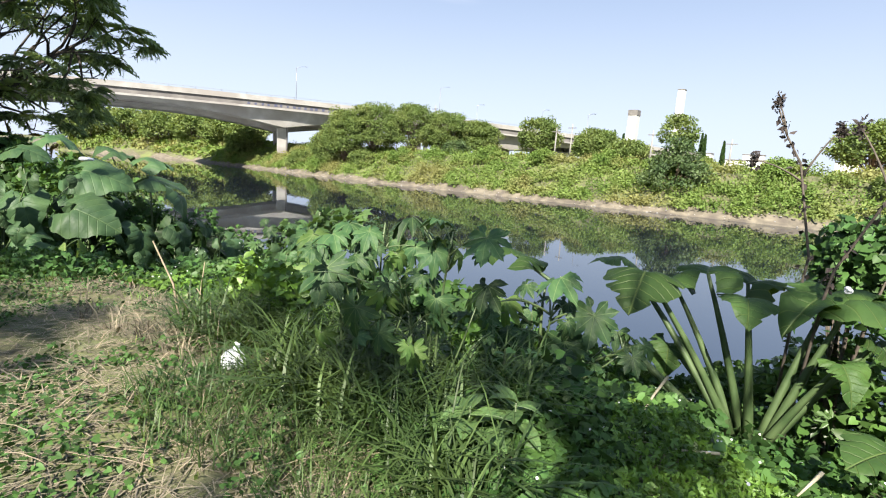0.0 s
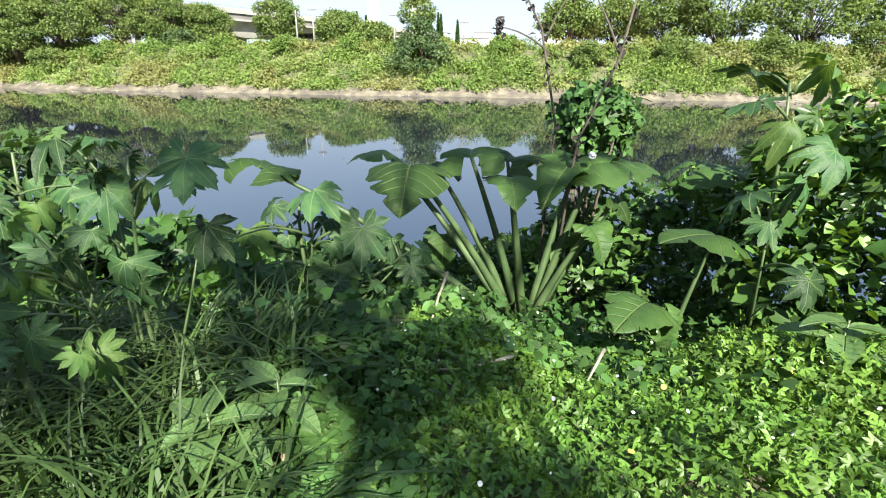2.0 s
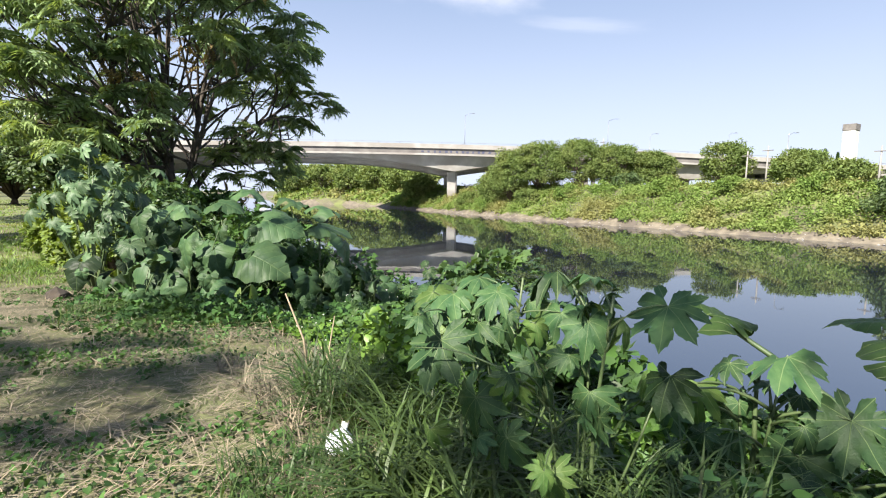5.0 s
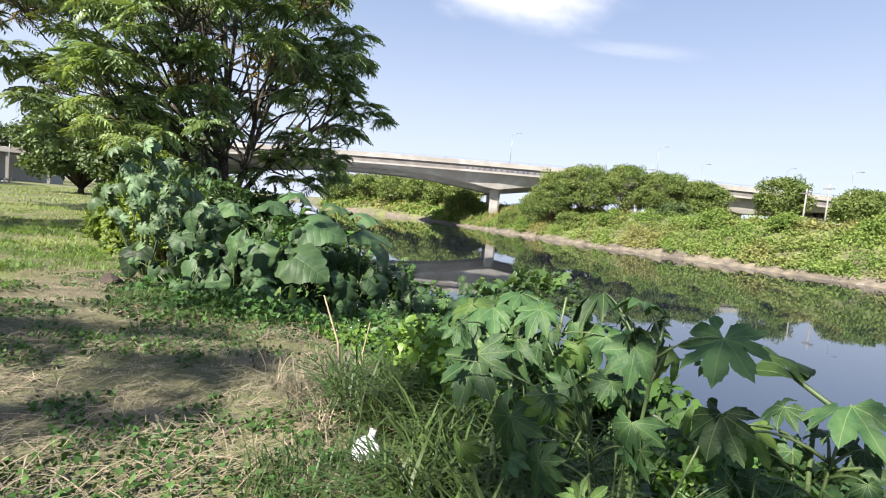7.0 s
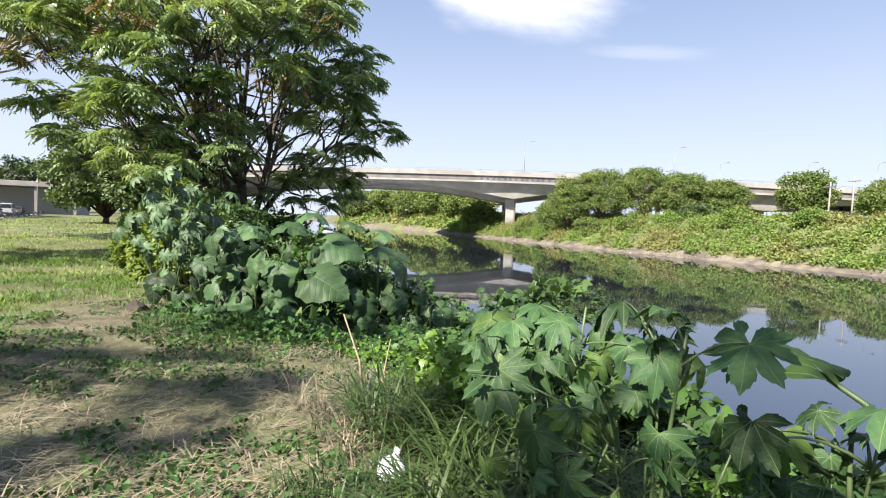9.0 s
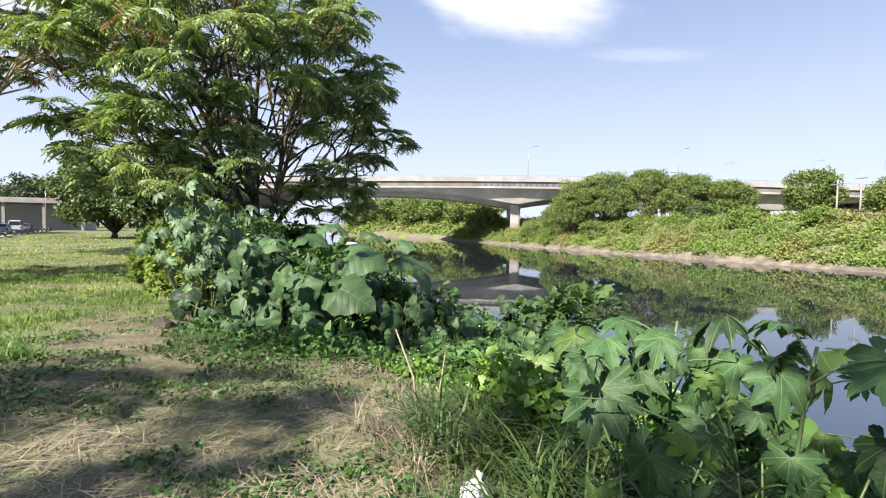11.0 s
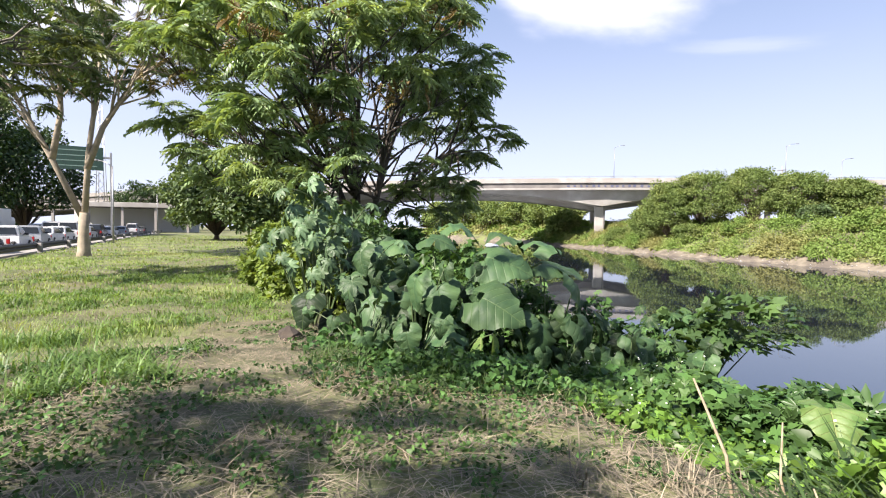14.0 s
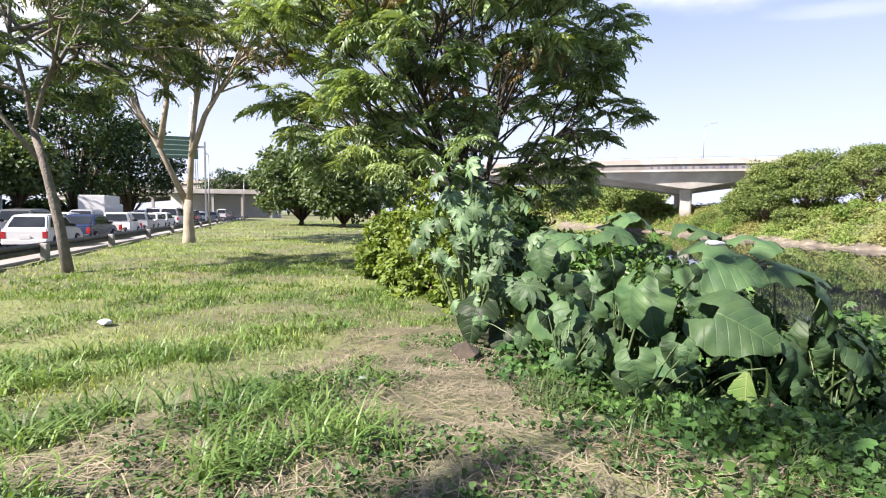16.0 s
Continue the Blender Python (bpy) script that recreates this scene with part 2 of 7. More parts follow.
M_CASTOR_Y = veined(leafy("yellowish castor leaf", (0.10, 0.20, 0.055), (0.16, 0.26, 0.07), 0.5, 0.3, 3.0, 0.0, obj_random=0.35, spec=0.25), "palm", (0.32, 0.40, 0.18), 0.6)
# darker copy of the creeper, shade under big leaves put into its colour
M_VINE_D = leafy("shade-darkened creeper leaves", (0.05, 0.12, 0.035), (0.09, 0.18, 0.045), 0.5, 0.18, 1.2, 0.55, spec=0.2)
M_CASTOR = veined(leafy("castor leaf", (0.037, 0.091, 0.036), (0.068, 0.132, 0.048), 0.5, 0.16, 5.0, 0.0, obj_random=0.45, spec=0.22), "palm", (0.24, 0.33, 0.14), 0.65)
M_CASTOR_S = leafy("castor foliage", (0.07, 0.14, 0.05), (0.11, 0.19, 0.06), 0.38, 0.3, 1.0, 0.3)
# lighter copy of the elephant ear leaf, sunlight put into its colour
M_TARO_L = veined(leafy("elephant ear leaf in sunlit tone", (0.05, 0.105, 0.03), (0.08, 0.15, 0.038), 0.5, 0.28, 2.5, 0.0, obj_random=0.45, spec=0.22), "feather", (0.26, 0.34, 0.12), 0.5)
M_TARO = veined(leafy("elephant ear leaf", (0.036, 0.08, 0.036), (0.07, 0.125, 0.048), 0.52, 0.14, 2.5, 0.0, obj_random=0.65, spec=0.25), "feather", (0.17, 0.26, 0.10), 0.35)
M_TARO_Y = veined(leafy("yellowing leaf", (0.22, 0.33, 0.10), (0.14, 0.26, 0.07), 0.5, 0.35, 3.0, 0.0), "feather", (0.62, 0.64, 0.30), 0.5)
M_DRY = material("withered leaf", (0.34, 0.26, 0.14), (0.20, 0.13, 0.07), 0.9, 6, 5, bump=0.4)
M_STEM = material("green stalk", (0.08, 0.13, 0.05), (0.12, 0.17, 0.07), 0.45, 6, 4)
M_STEM_W = material("pale green stalk", (0.10, 0.155, 0.06), (0.055, 0.10, 0.035), 0.55, 5, 4)
M_TREE = leafy("feathery tree foliage", (0.17, 0.275, 0.13), (0.30, 0.41, 0.19), 0.36, 0.34, 0.25, 0.5, third=(0.25, 0.34, 0.11), third_scale=0.2)
M_TREE_P = leafy("dull fine tree foliage", (0.10, 0.165, 0.065), (0.17, 0.25, 0.10), 0.4, 0.3, 0.25, 0.5, third=(0.17, 0.20, 0.07), third_scale=0.2)
M_TREE_D = leafy("dark tree foliage", (0.025, 0.06, 0.015), (0.05, 0.10, 0.022), 0.5, 0.25, 0.2, 0.4)
M_FAR = leafy("bank scrub", (0.17, 0.275, 0.07), (0.26, 0.36, 0.105), 0.8, 0.3, 0.25, 0.22, third=(0.31, 0.32, 0.13), third_scale=0.10, spec=0.12)
M_FARTREE = leafy("far tree foliage", (0.165, 0.24, 0.08), (0.24, 0.31, 0.105), 0.8, 0.34, 0.15, 0.30, third=(0.24, 0.28, 0.11), third_scale=0.07, spec=0.12)
M_FARDARK = leafy("dark shrub foliage", (0.085, 0.145, 0.055), (0.13, 0.19, 0.065), 0.55, 0.25, 0.2, 0.4)
M_HEDGE = leafy("light shrub foliage", (0.16, 0.25, 0.05), (0.24, 0.32, 0.07), 0.5, 0.35, 0.8, 0.35)
M_RUST = leafy("reddish dry foliage", (0.20, 0.135, 0.05), (0.14, 0.12, 0.04), 0.7, 0.3, 1.0, 0.4)


def water_material():
    m = bpy.data.materials.new("still river water")
    m.use_nodes = True
    nt, ln = m.node_tree.nodes, m.node_tree.links
    p = nt["Principled BSDF"]
    p.inputs["Base Color"].default_value = (0.010, 0.013, 0.020, 1)
    p.inputs["Roughness"].default_value = 0.02
    p.inputs["IOR"].default_value = 2.3
    p.inputs["Specular IOR Level"].default_value = 0.9
    p.inputs["Specular Tint"].default_value = (0.86, 0.93, 1.0, 1)
    tc = nt.new("ShaderNodeTexCoord")
    mp = nt.new("ShaderNodeMapping")
    mp.inputs["Scale"].default_value = (0.9, 0.25, 1)
    ln.new(tc.outputs["Object"], mp.inputs[0])
    nz = nt.new("ShaderNodeTexNoise")
    nz.inputs["Scale"].default_value, nz.inputs["Detail"].default_value = 1.2, 4.0
    ln.new(mp.outputs[0], nz.inputs["Vector"])
    b = nt.new("ShaderNodeBump")
    b.inputs["Strength"].default_value, b.inputs["Distance"].default_value = 0.05, 0.04
    ln.new(nz.outputs[0], b.inputs["Height"])
    ln.new(b.outputs[0], p.inputs["Normal"])
    return m


M_WATER = water_material()


# ---- mesh helpers ----
def part(name, data, mat, parent=None, label=""):
    """Links a bmesh, or vertices and faces, as one mesh object under a thing."""
    me = bpy.data.meshes.new(name)
    if isinstance(data, bmesh.types.BMesh):
        data.to_mesh(me)
        data.free()
    else:
        me.from_pydata([tuple(v) for v in data[0]], [], [tuple(f) for f in data[1]])
    for one in mat if isinstance(mat, (list, tuple)) else (mat,):
        me.materials.append(one)
    ob = new(name, me)
    if parent:
        ob.parent = parent
    if label:
        tagged(ob, label)
    return ob


def shared(name, me, parent, m):
    """One more object on a mesh that others use too."""
    ob = new(name, me)
    ob.parent = parent
    ob.matrix_local = m
    return ob


def smooth(ob):
    ob.data.polygons.foreach_set("use_smooth", [True] * len(ob.data.polygons))
    return ob


def empty(name, at, label, category, group="", kind=""):
    ob = new(name)
    ob.location = at
    return tagged(ob, label, category, group, kind)


def tri_mesh(name, verts, tris):
    me = bpy.data.meshes.new(name)
    n, k = len(verts), len(tris)
    me.vertices.add(n)
    me.vertices.foreach_set("co", np.asarray(verts, dtype=np.float32).ravel())
    me.loops.add(3 * k)
    me.loops.foreach_set("vertex_index", np.asarray(tris, dtype=np.int32).ravel())
    me.polygons.add(k)
    me.polygons.foreach_set("loop_start", np.arange(0, 3 * k, 3, dtype=np.int32))
    me.update(calc_edges=True)
    return me


def scatter(tv, tt, pos, fwd, nrm, size):
    """Many small copies of a template (lying in x-y, pointing along y, facing z) as one soup of triangles."""
    tv, tt = np.asarray(tv, float), np.asarray(tt, int)
    fwd = fwd / (np.linalg.norm(fwd, axis=1, keepdims=True) + 1e-9)
    right = np.cross(fwd, nrm)
    right /= np.linalg.norm(right, axis=1, keepdims=True) + 1e-9
    up = np.cross(right, fwd)
    size = np.asarray(size).reshape(-1, 1, 1) if np.ndim(size) else size
    v = (tv[None, :, 0:1] * right[:, None, :] + tv[None, :, 1:2] * fwd[:, None, :] + tv[None, :, 2:3] * up[:, None, :]) * size + pos[:, None, :]
    t = tt[None] + (np.arange(len(pos)) * len(tv))[:, None, None]
    return v.reshape(-1, 3), t.reshape(-1, 3)


def joined(bits):
    vs, ts, n = [], [], 0
    for v, t in bits:
        vs.append(v)
        ts.append(t + n)
        n += len(v)
    return np.concatenate(vs), np.concatenate(ts)


def soup(name, bits, mat, parent=None, label=""):
    v, t = joined(bits) if isinstance(bits, list) else bits
    me = tri_mesh(name, v, t)
    me.materials.append(mat)
    ob = new(name, me)
    if parent:
        ob.parent = parent
    if label:
        tagged(ob, label)
    return ob


LEAF_T = ([(0, 0, 0), (-0.32, 0.42, 0.09), (0, 1, -0.08), (0.32, 0.42, 0.09)], [(0, 3, 2), (0, 2, 1)])
HEART_T = (
    [(0, 0.08, 0), (-0.3, -0.10, 0.06), (-0.5, 0.15, 0.09), (-0.40, 0.52, 0.06), (0, 1, -0.12), (0.40, 0.52, 0.06), (0.5, 0.15, 0.09), (0.3, -0.10, 0.06)],
    [(0, 2, 1), (0, 3, 2), (0, 4, 3), (0, 5, 4), (0, 6, 5), (0, 7, 6)],
)
TREFOIL_T = (
    [(0, 0, 0), (-0.2, 0.4, 0.05), (0, 0.9, -0.05), (0.2, 0.4, 0.05), (-0.55, 0.05, 0.05), (-0.75, 0.5, -0.08), (-0.3, 0.42, 0.03), (0.55, 0.05, 0.05), (0.75, 0.5, -0.08), (0.3, 0.42, 0.03)],
    [(0, 3, 2), (0, 2, 1), (0, 6, 5), (0, 5, 4), (0, 7, 8), (0, 8, 9)],
)


def lobed_template(lobes, spread):
    """A small hand-shaped leaf."""
    v, t = [(0, 0, 0.04)], []
    for i in range(lobes):
        a = radians(-spread + 2 * spread * i / (lobes - 1))
        length = 0.62 - 0.2 * abs(i / (lobes - 1) - 0.5)
        for da, r, z in ((-0.30, 0.62, 0.02), (0, 1.0, -0.10), (0.30, 0.62, 0.02)):
            v.append((math.sin(a + da) * r * length, math.cos(a + da) * r * length + 0.1, z))
        b = 1 + 3 * i
        t += [(0, b + 1, b), (0, b + 2, b + 1)]
    return v, t


PALM_T = lobed_template(7, 120)


def ivy_template():
    """A broad five-pointed leaf, creased at its ribs, its points hanging."""
    v, t = [(0, 0.05, 0.0)], []
    for a, r, z in ((-165, 0.36, 0.02), (-118, 0.55, -0.1), (-85, 0.34, 0.05), (-55, 0.62, -0.12), (-24, 0.42, 0.06), (0, 0.80, -0.16), (24, 0.42, 0.06), (55, 0.62, -0.12), (85, 0.34, 0.05), (118, 0.55, -0.1), (165, 0.36, 0.02)):
        v.append((math.sin(radians(a)) * r, math.cos(radians(a)) * r + 0.05, z))
    for i in range(1, 11):
        t.append((0, i + 1, i))
    return v, t


IVY_T = ivy_template()




def blades(rng, pos, length, width, lean, bend=0.5, flat=False):
    """Curved strips of grass; flat ones lie on the ground."""
    n = len(pos)
    a = rng.uniform(0, 2 * math.pi, n)
    hx, hy = np.cos(a), np.sin(a)
    ln = length[:, None]
    if flat:
        tilt = rng.uniform(-0.05, 0.28, n)
        d0 = np.stack([hx, hy, tilt], 1)
        d1 = np.stack([hx, hy, -tilt * 0.7], 1)
    else:
        le = rng.uniform(0.1, 1.0, n) * lean
        d0 = np.stack([hx * le, hy * le, np.ones(n)], 1)
        d0 /= np.linalg.norm(d0, axis=1, keepdims=True)
        d1 = d0 + np.stack([hx, hy, -np.ones(n)], 1) * (bend * rng.uniform(0.3, 1.3, n))[:, None]
        d1 /= np.linalg.norm(d1, axis=1, keepdims=True)
    side = np.stack([-hy, hx, np.zeros(n)], 1) * (width[:, None] * 0.5)
    p1 = pos + d0 * ln * 0.4
    p2 = p1 + (d0 * 0.4 + d1 * 0.6) * ln * 0.35
    p3 = p2 + d1 * ln * 0.3
    v = np.stack([pos - side, pos + side, p1 - side * 0.9, p1 + side * 0.9, p2 - side * 0.6, p2 + side * 0.6, p3], 1)
    t = np.array([(0, 1, 3), (0, 3, 2), (2, 3, 5), (2, 5, 4), (4, 5, 6)])
    return v.reshape(-1, 3), (t[None] + (np.arange(n) * 7)[:, None, None]).reshape(-1, 3)


def tube(bits, pts, radii, sides=6):
    """Appends a round tapered rod along points to a list of vertices and triangles."""
    pts = [Vector(p) for p in pts]
    v, t = [], []
    for i, p in enumerate(pts):
        d = (pts[min(i + 1, len(pts) - 1)] - pts[max(i - 1, 0)]).normalized()
        a = d.orthogonal().normalized()
        b = d.cross(a)
        for k in range(sides):
            ang = 2 * math.pi * k / sides
            v.append(p + (a * math.cos(ang) + b * math.sin(ang)) * radii[i])
    for i in range(len(pts) - 1):
        for k in range(sides):
            q, r = i * sides + k, i * sides + (k + 1) % sides
            t += [(q, r, r + sides), (q, r + sides, q + sides)]
    for end, flip in ((0, True), (len(pts) - 1, False)):
        c = len(v)
        v.append(pts[end])
        for k in range(sides):
            q, r = end * sides + k, end * sides + (k + 1) % sides
            t.append((c, r, q) if flip else (c, q, r))
    bits.append((np.array([tuple(p) for p in v]), np.array(t)))


def arc(a, b, sag, n=6):
    """Points from a to b along a bow; sag lifts its middle."""
    a, b = Vector(a), Vector(b)
    return [a.lerp(b, i / (n - 1)) + Vector((0, 0, sag * 4 * (i / (n - 1)) * (1 - i / (n - 1)))) for i in range(n)]


def rod(name, pts, radii, mat, parent, label="", sides=6):
    bits = []
    tube(bits, pts, radii, sides)
    return smooth(soup(name, bits, mat, parent, label))


def box_bm(bm, x0, x1, y0, y1, z0, z1, bevel=0.0):
    made = bmesh.ops.create_cube(bm, size=1)["verts"]
    for v in made:
        v.co = Vector((x0 + (v.co.x + 0.5) * (x1 - x0), y0 + (v.co.y + 0.5) * (y1 - y0), z0 + (v.co.z + 0.5) * (z1 - z0)))
    if bevel:
        bmesh.ops.bevel(bm, geom=list({e for v in made for e in v.link_edges}), offset=bevel, segments=1, affect="EDGES")
    return bm


def boxes(*dims, bevel=0.0):
    bm = bmesh.new()
    for d in dims:
        box_bm(bm, *d, bevel=bevel)
    return bm


# ---- the lie of the land ----
WATER_Z = -3.4
EDGE_Y = (-60, 3, 5, 8, 12, 25, 60, 110, 150, 220, 250, 300, 420, 700)
EDGE_X = (2.2, 2.2, 1.7, 1.0, 1.0, 2.5, 3, 6, 9, 8, 4, 10, 40, 70)
FAR_Y = (-400, -60, 0, 30, 70, 110, 150, 180, 210, 235, 252, 300, 420, 700)
FAR_X = (90, 75, 71, 69, 68, 71, 76, 78, 72, 58, 55, 75, 110, 140)


def rail_x(y):
    return -11.8 - 0.17 * (np.asarray(y, float) - 20)


def step(a, b, x):
    k = np.clip((x - a) / (b - a), 0, 1)
    return k * k * (3 - 2 * k)


def rough(x, y, f, seed=0.0):
    return np.sin(x * f + 1.3 * np.sin(y * f * 0.7 + seed)) * np.sin(y * f * 1.1 + 1.7 * np.sin(x * f * 0.6 + seed * 2))


def land(x, y):
    x, y = np.asarray(x, float), np.asarray(y, float)
    top = -0.28 * step(6, 11, y) + 0.035 * rough(x, y, 1.7) + 0.02 * rough(x, y, 4.1, 2.0)
    top = top - 0.34 * step(-0.9, 1.0, x) * step(6.6, 8.6, y) * (1 - step(12.5, 18, y))
    left = step(0, 1.5, rail_x(y) - x + 0.4)
    top = top * (1 - left) - 0.52 * left
    d = x - np.interp(y, EDGE_Y, EDGE_X)
    near = top - 0.42 * np.logaddexp(0, d * 2.2) / 2.2 + 0.10 * rough(x, y, 1.1, 4.0) * step(0, 2, d)
    e = x - np.interp(y, FAR_Y, FAR_X)
    far = -3.62 + 0.40 * e + 0.10 * rough(x, y, 0.8, 1.0)
    hill = -2.75 + 0.55 * (e - 1.9) + 0.25 * rough(x, y, 0.35, 3.0)
    far = np.where(e > 1.9, np.minimum(hill, 2.9 + 0.3 * rough(x, y, 0.12)), np.minimum(far, -2.75 + 0.12 * rough(x, y, 1.9)))
    return np.maximum(np.maximum(near, -5.5), np.maximum(far, -5.5))


def height(x, y):
    return float(land(x, y))


def spaced(*runs):
    out = []
    for a, b, n in runs:
        out += list(np.linspace(a, b, n, endpoint=False))
    return np.array(out)


def build_land():
    xs = np.concatenate([-np.geomspace(2600, 60, 16), spaced((-60, -16, 22), (-16, 12, 96), (12, 62, 14), (62, 92, 44)), np.geomspace(92, 2600, 22)])
    ys = np.concatenate([-np.geomspace(2000, 60, 14), spaced((-60, -6, 20), (-6, 24, 100), (24, 180, 80)), np.geomspace(180, 3500, 26)])
    gx, gy = np.meshgrid(xs, ys)
    gz = land(gx, gy)
    v = np.stack([gx, gy, gz], -1).reshape(-1, 3)
    nx, ny = len(xs), len(ys)
    i = (np.arange(ny - 1)[:, None] * nx + np.arange(nx - 1)[None]).ravel()
    t = np.concatenate([np.stack([i, i + 1, i + nx + 1], 1), np.stack([i, i + nx + 1, i + nx], 1)])
    me = tri_mesh("ground", v, t)
    me.materials.append(M_GROUND)
    me.materials.append(M_MUD)
    c = v[t].mean(1)
    e = c[:, 0] - np.interp(c[:, 1], FAR_Y, FAR_X)
    mud = (e > -40) & (e < 2.4) & (c[:, 2] < -1.9)
    me.polygons.foreach_set("material_index", mud.astype(np.int32))
    ob = new("ground", me)
    smooth(ob)
    return tagged(ob, "grassy earth bank sloping to the river with muddy margins", "ground", kind="structure")


build_land()
bm = bmesh.new()
for co in ((-300, -800), (160, -800), (160, 1200), (-300, 1200)):
    bm.verts.new((*co, WATER_Z))
bm.faces.new(bm.verts)
tagged(part("water", bm, M_WATER), "still dark river water mirroring the far bank", "river", kind="structure")


def build_road():
    ys = np.concatenate([np.linspace(-150, 300, 60), np.geomspace(330, 1200, 8)])
    v, f = [], []
    for y in ys:
        x = float(rail_x(y))
        v += [(x - 0.9, y, -0.40), (x - 17.0, y, -0.35)]
    for i in range(len(ys) - 1):
        f.append((2 * i, 2 * i + 2, 2 * i + 3, 2 * i + 1))
    road = tagged(part("road", (v, f), M_ROAD), "grey asphalt carriageway beside the lawn", "road", kind="structure")
    v, f = [], []
    for y in ys:
        x = float(rail_x(y))
        v += [(x - 0.12, y, -0.62), (x - 0.12, y, -0.30), (x - 0.16, y, -0.26), (x - 1.5, y, -0.27), (x - 1.54, y, -0.31), (x - 1.54, y, -0.62)]
    for i in range(len(ys) - 1):
        f += [(6 * i + j, 6 * i + 6 + j, 6 * i + 7 + j, 6 * i + 1 + j) for j in range(5)]
    tagged(part("kerb", (v, f), M_CONC), "pale worn concrete kerb strip along the road", "kerb", kind="structure")
    bits = []
    for lane in (-5.2, -8.8, -12.4):
        for k in range(40):
            y = 4 + k * 8.0
            x = float(rail_x(y)) + lane
            bits.append((np.array([(x, y, -0.37), (x + 0.12, y, -0.37), (x - 0.51 + 0.12, y + 3, -0.37), (x - 0.51, y + 3, -0.37)]), np.array([(0, 1, 2), (0, 2, 3)])))
    soup("lane_marking", bits, M_WHITE, road, "worn white dashed lane lines")


build_road()


# ---- bridge over the river ----
DECK_C = Vector((81, 128, 0))
DECK_D = Vector((-0.88, 0.475, 0)).normalized()
DECK_N = Vector((-DECK_D.y, DECK_D.x, 0))  # away from the camera's side when negative


def deck_z(s):
    """Height of the carriageway s metres along the deck from the river pier (positive towards the near bank)."""
    return 14.6 - 0.00016 * (s - 18) ** 2


def girder_depth(s):
    """Haunched: deep over the piers, slim between them."""
    m = min(abs(s - p) for p in (0, 92, -70))
    return 0.7 + 3.9 * max(0.0, 1 - m / 40) ** 2


def deck_strip(profile, s0, s1, n):
    """Sweeps a closed profile of (across, height) pairs along the deck; height may use the girder's depth."""
    v, f = [], []
    k = None
    for i in range(n + 1):
        s = s0 + (s1 - s0) * i / n
        ring = profile(s)
        k = len(ring)
        for a, z in ring:
            v.append(DECK_C + DECK_D * s + DECK_N * a + Vector((0, 0, deck_z(s) + z)))
    for i in range(n):
        for j in range(k):
            a, b = i * k + j, i * k + (j + 1) % k
            f.append((a, b, b + k, a + k))
    f += [tuple(range(k))[::-1], tuple(range(n * k, n * k + k))]
    return v, f


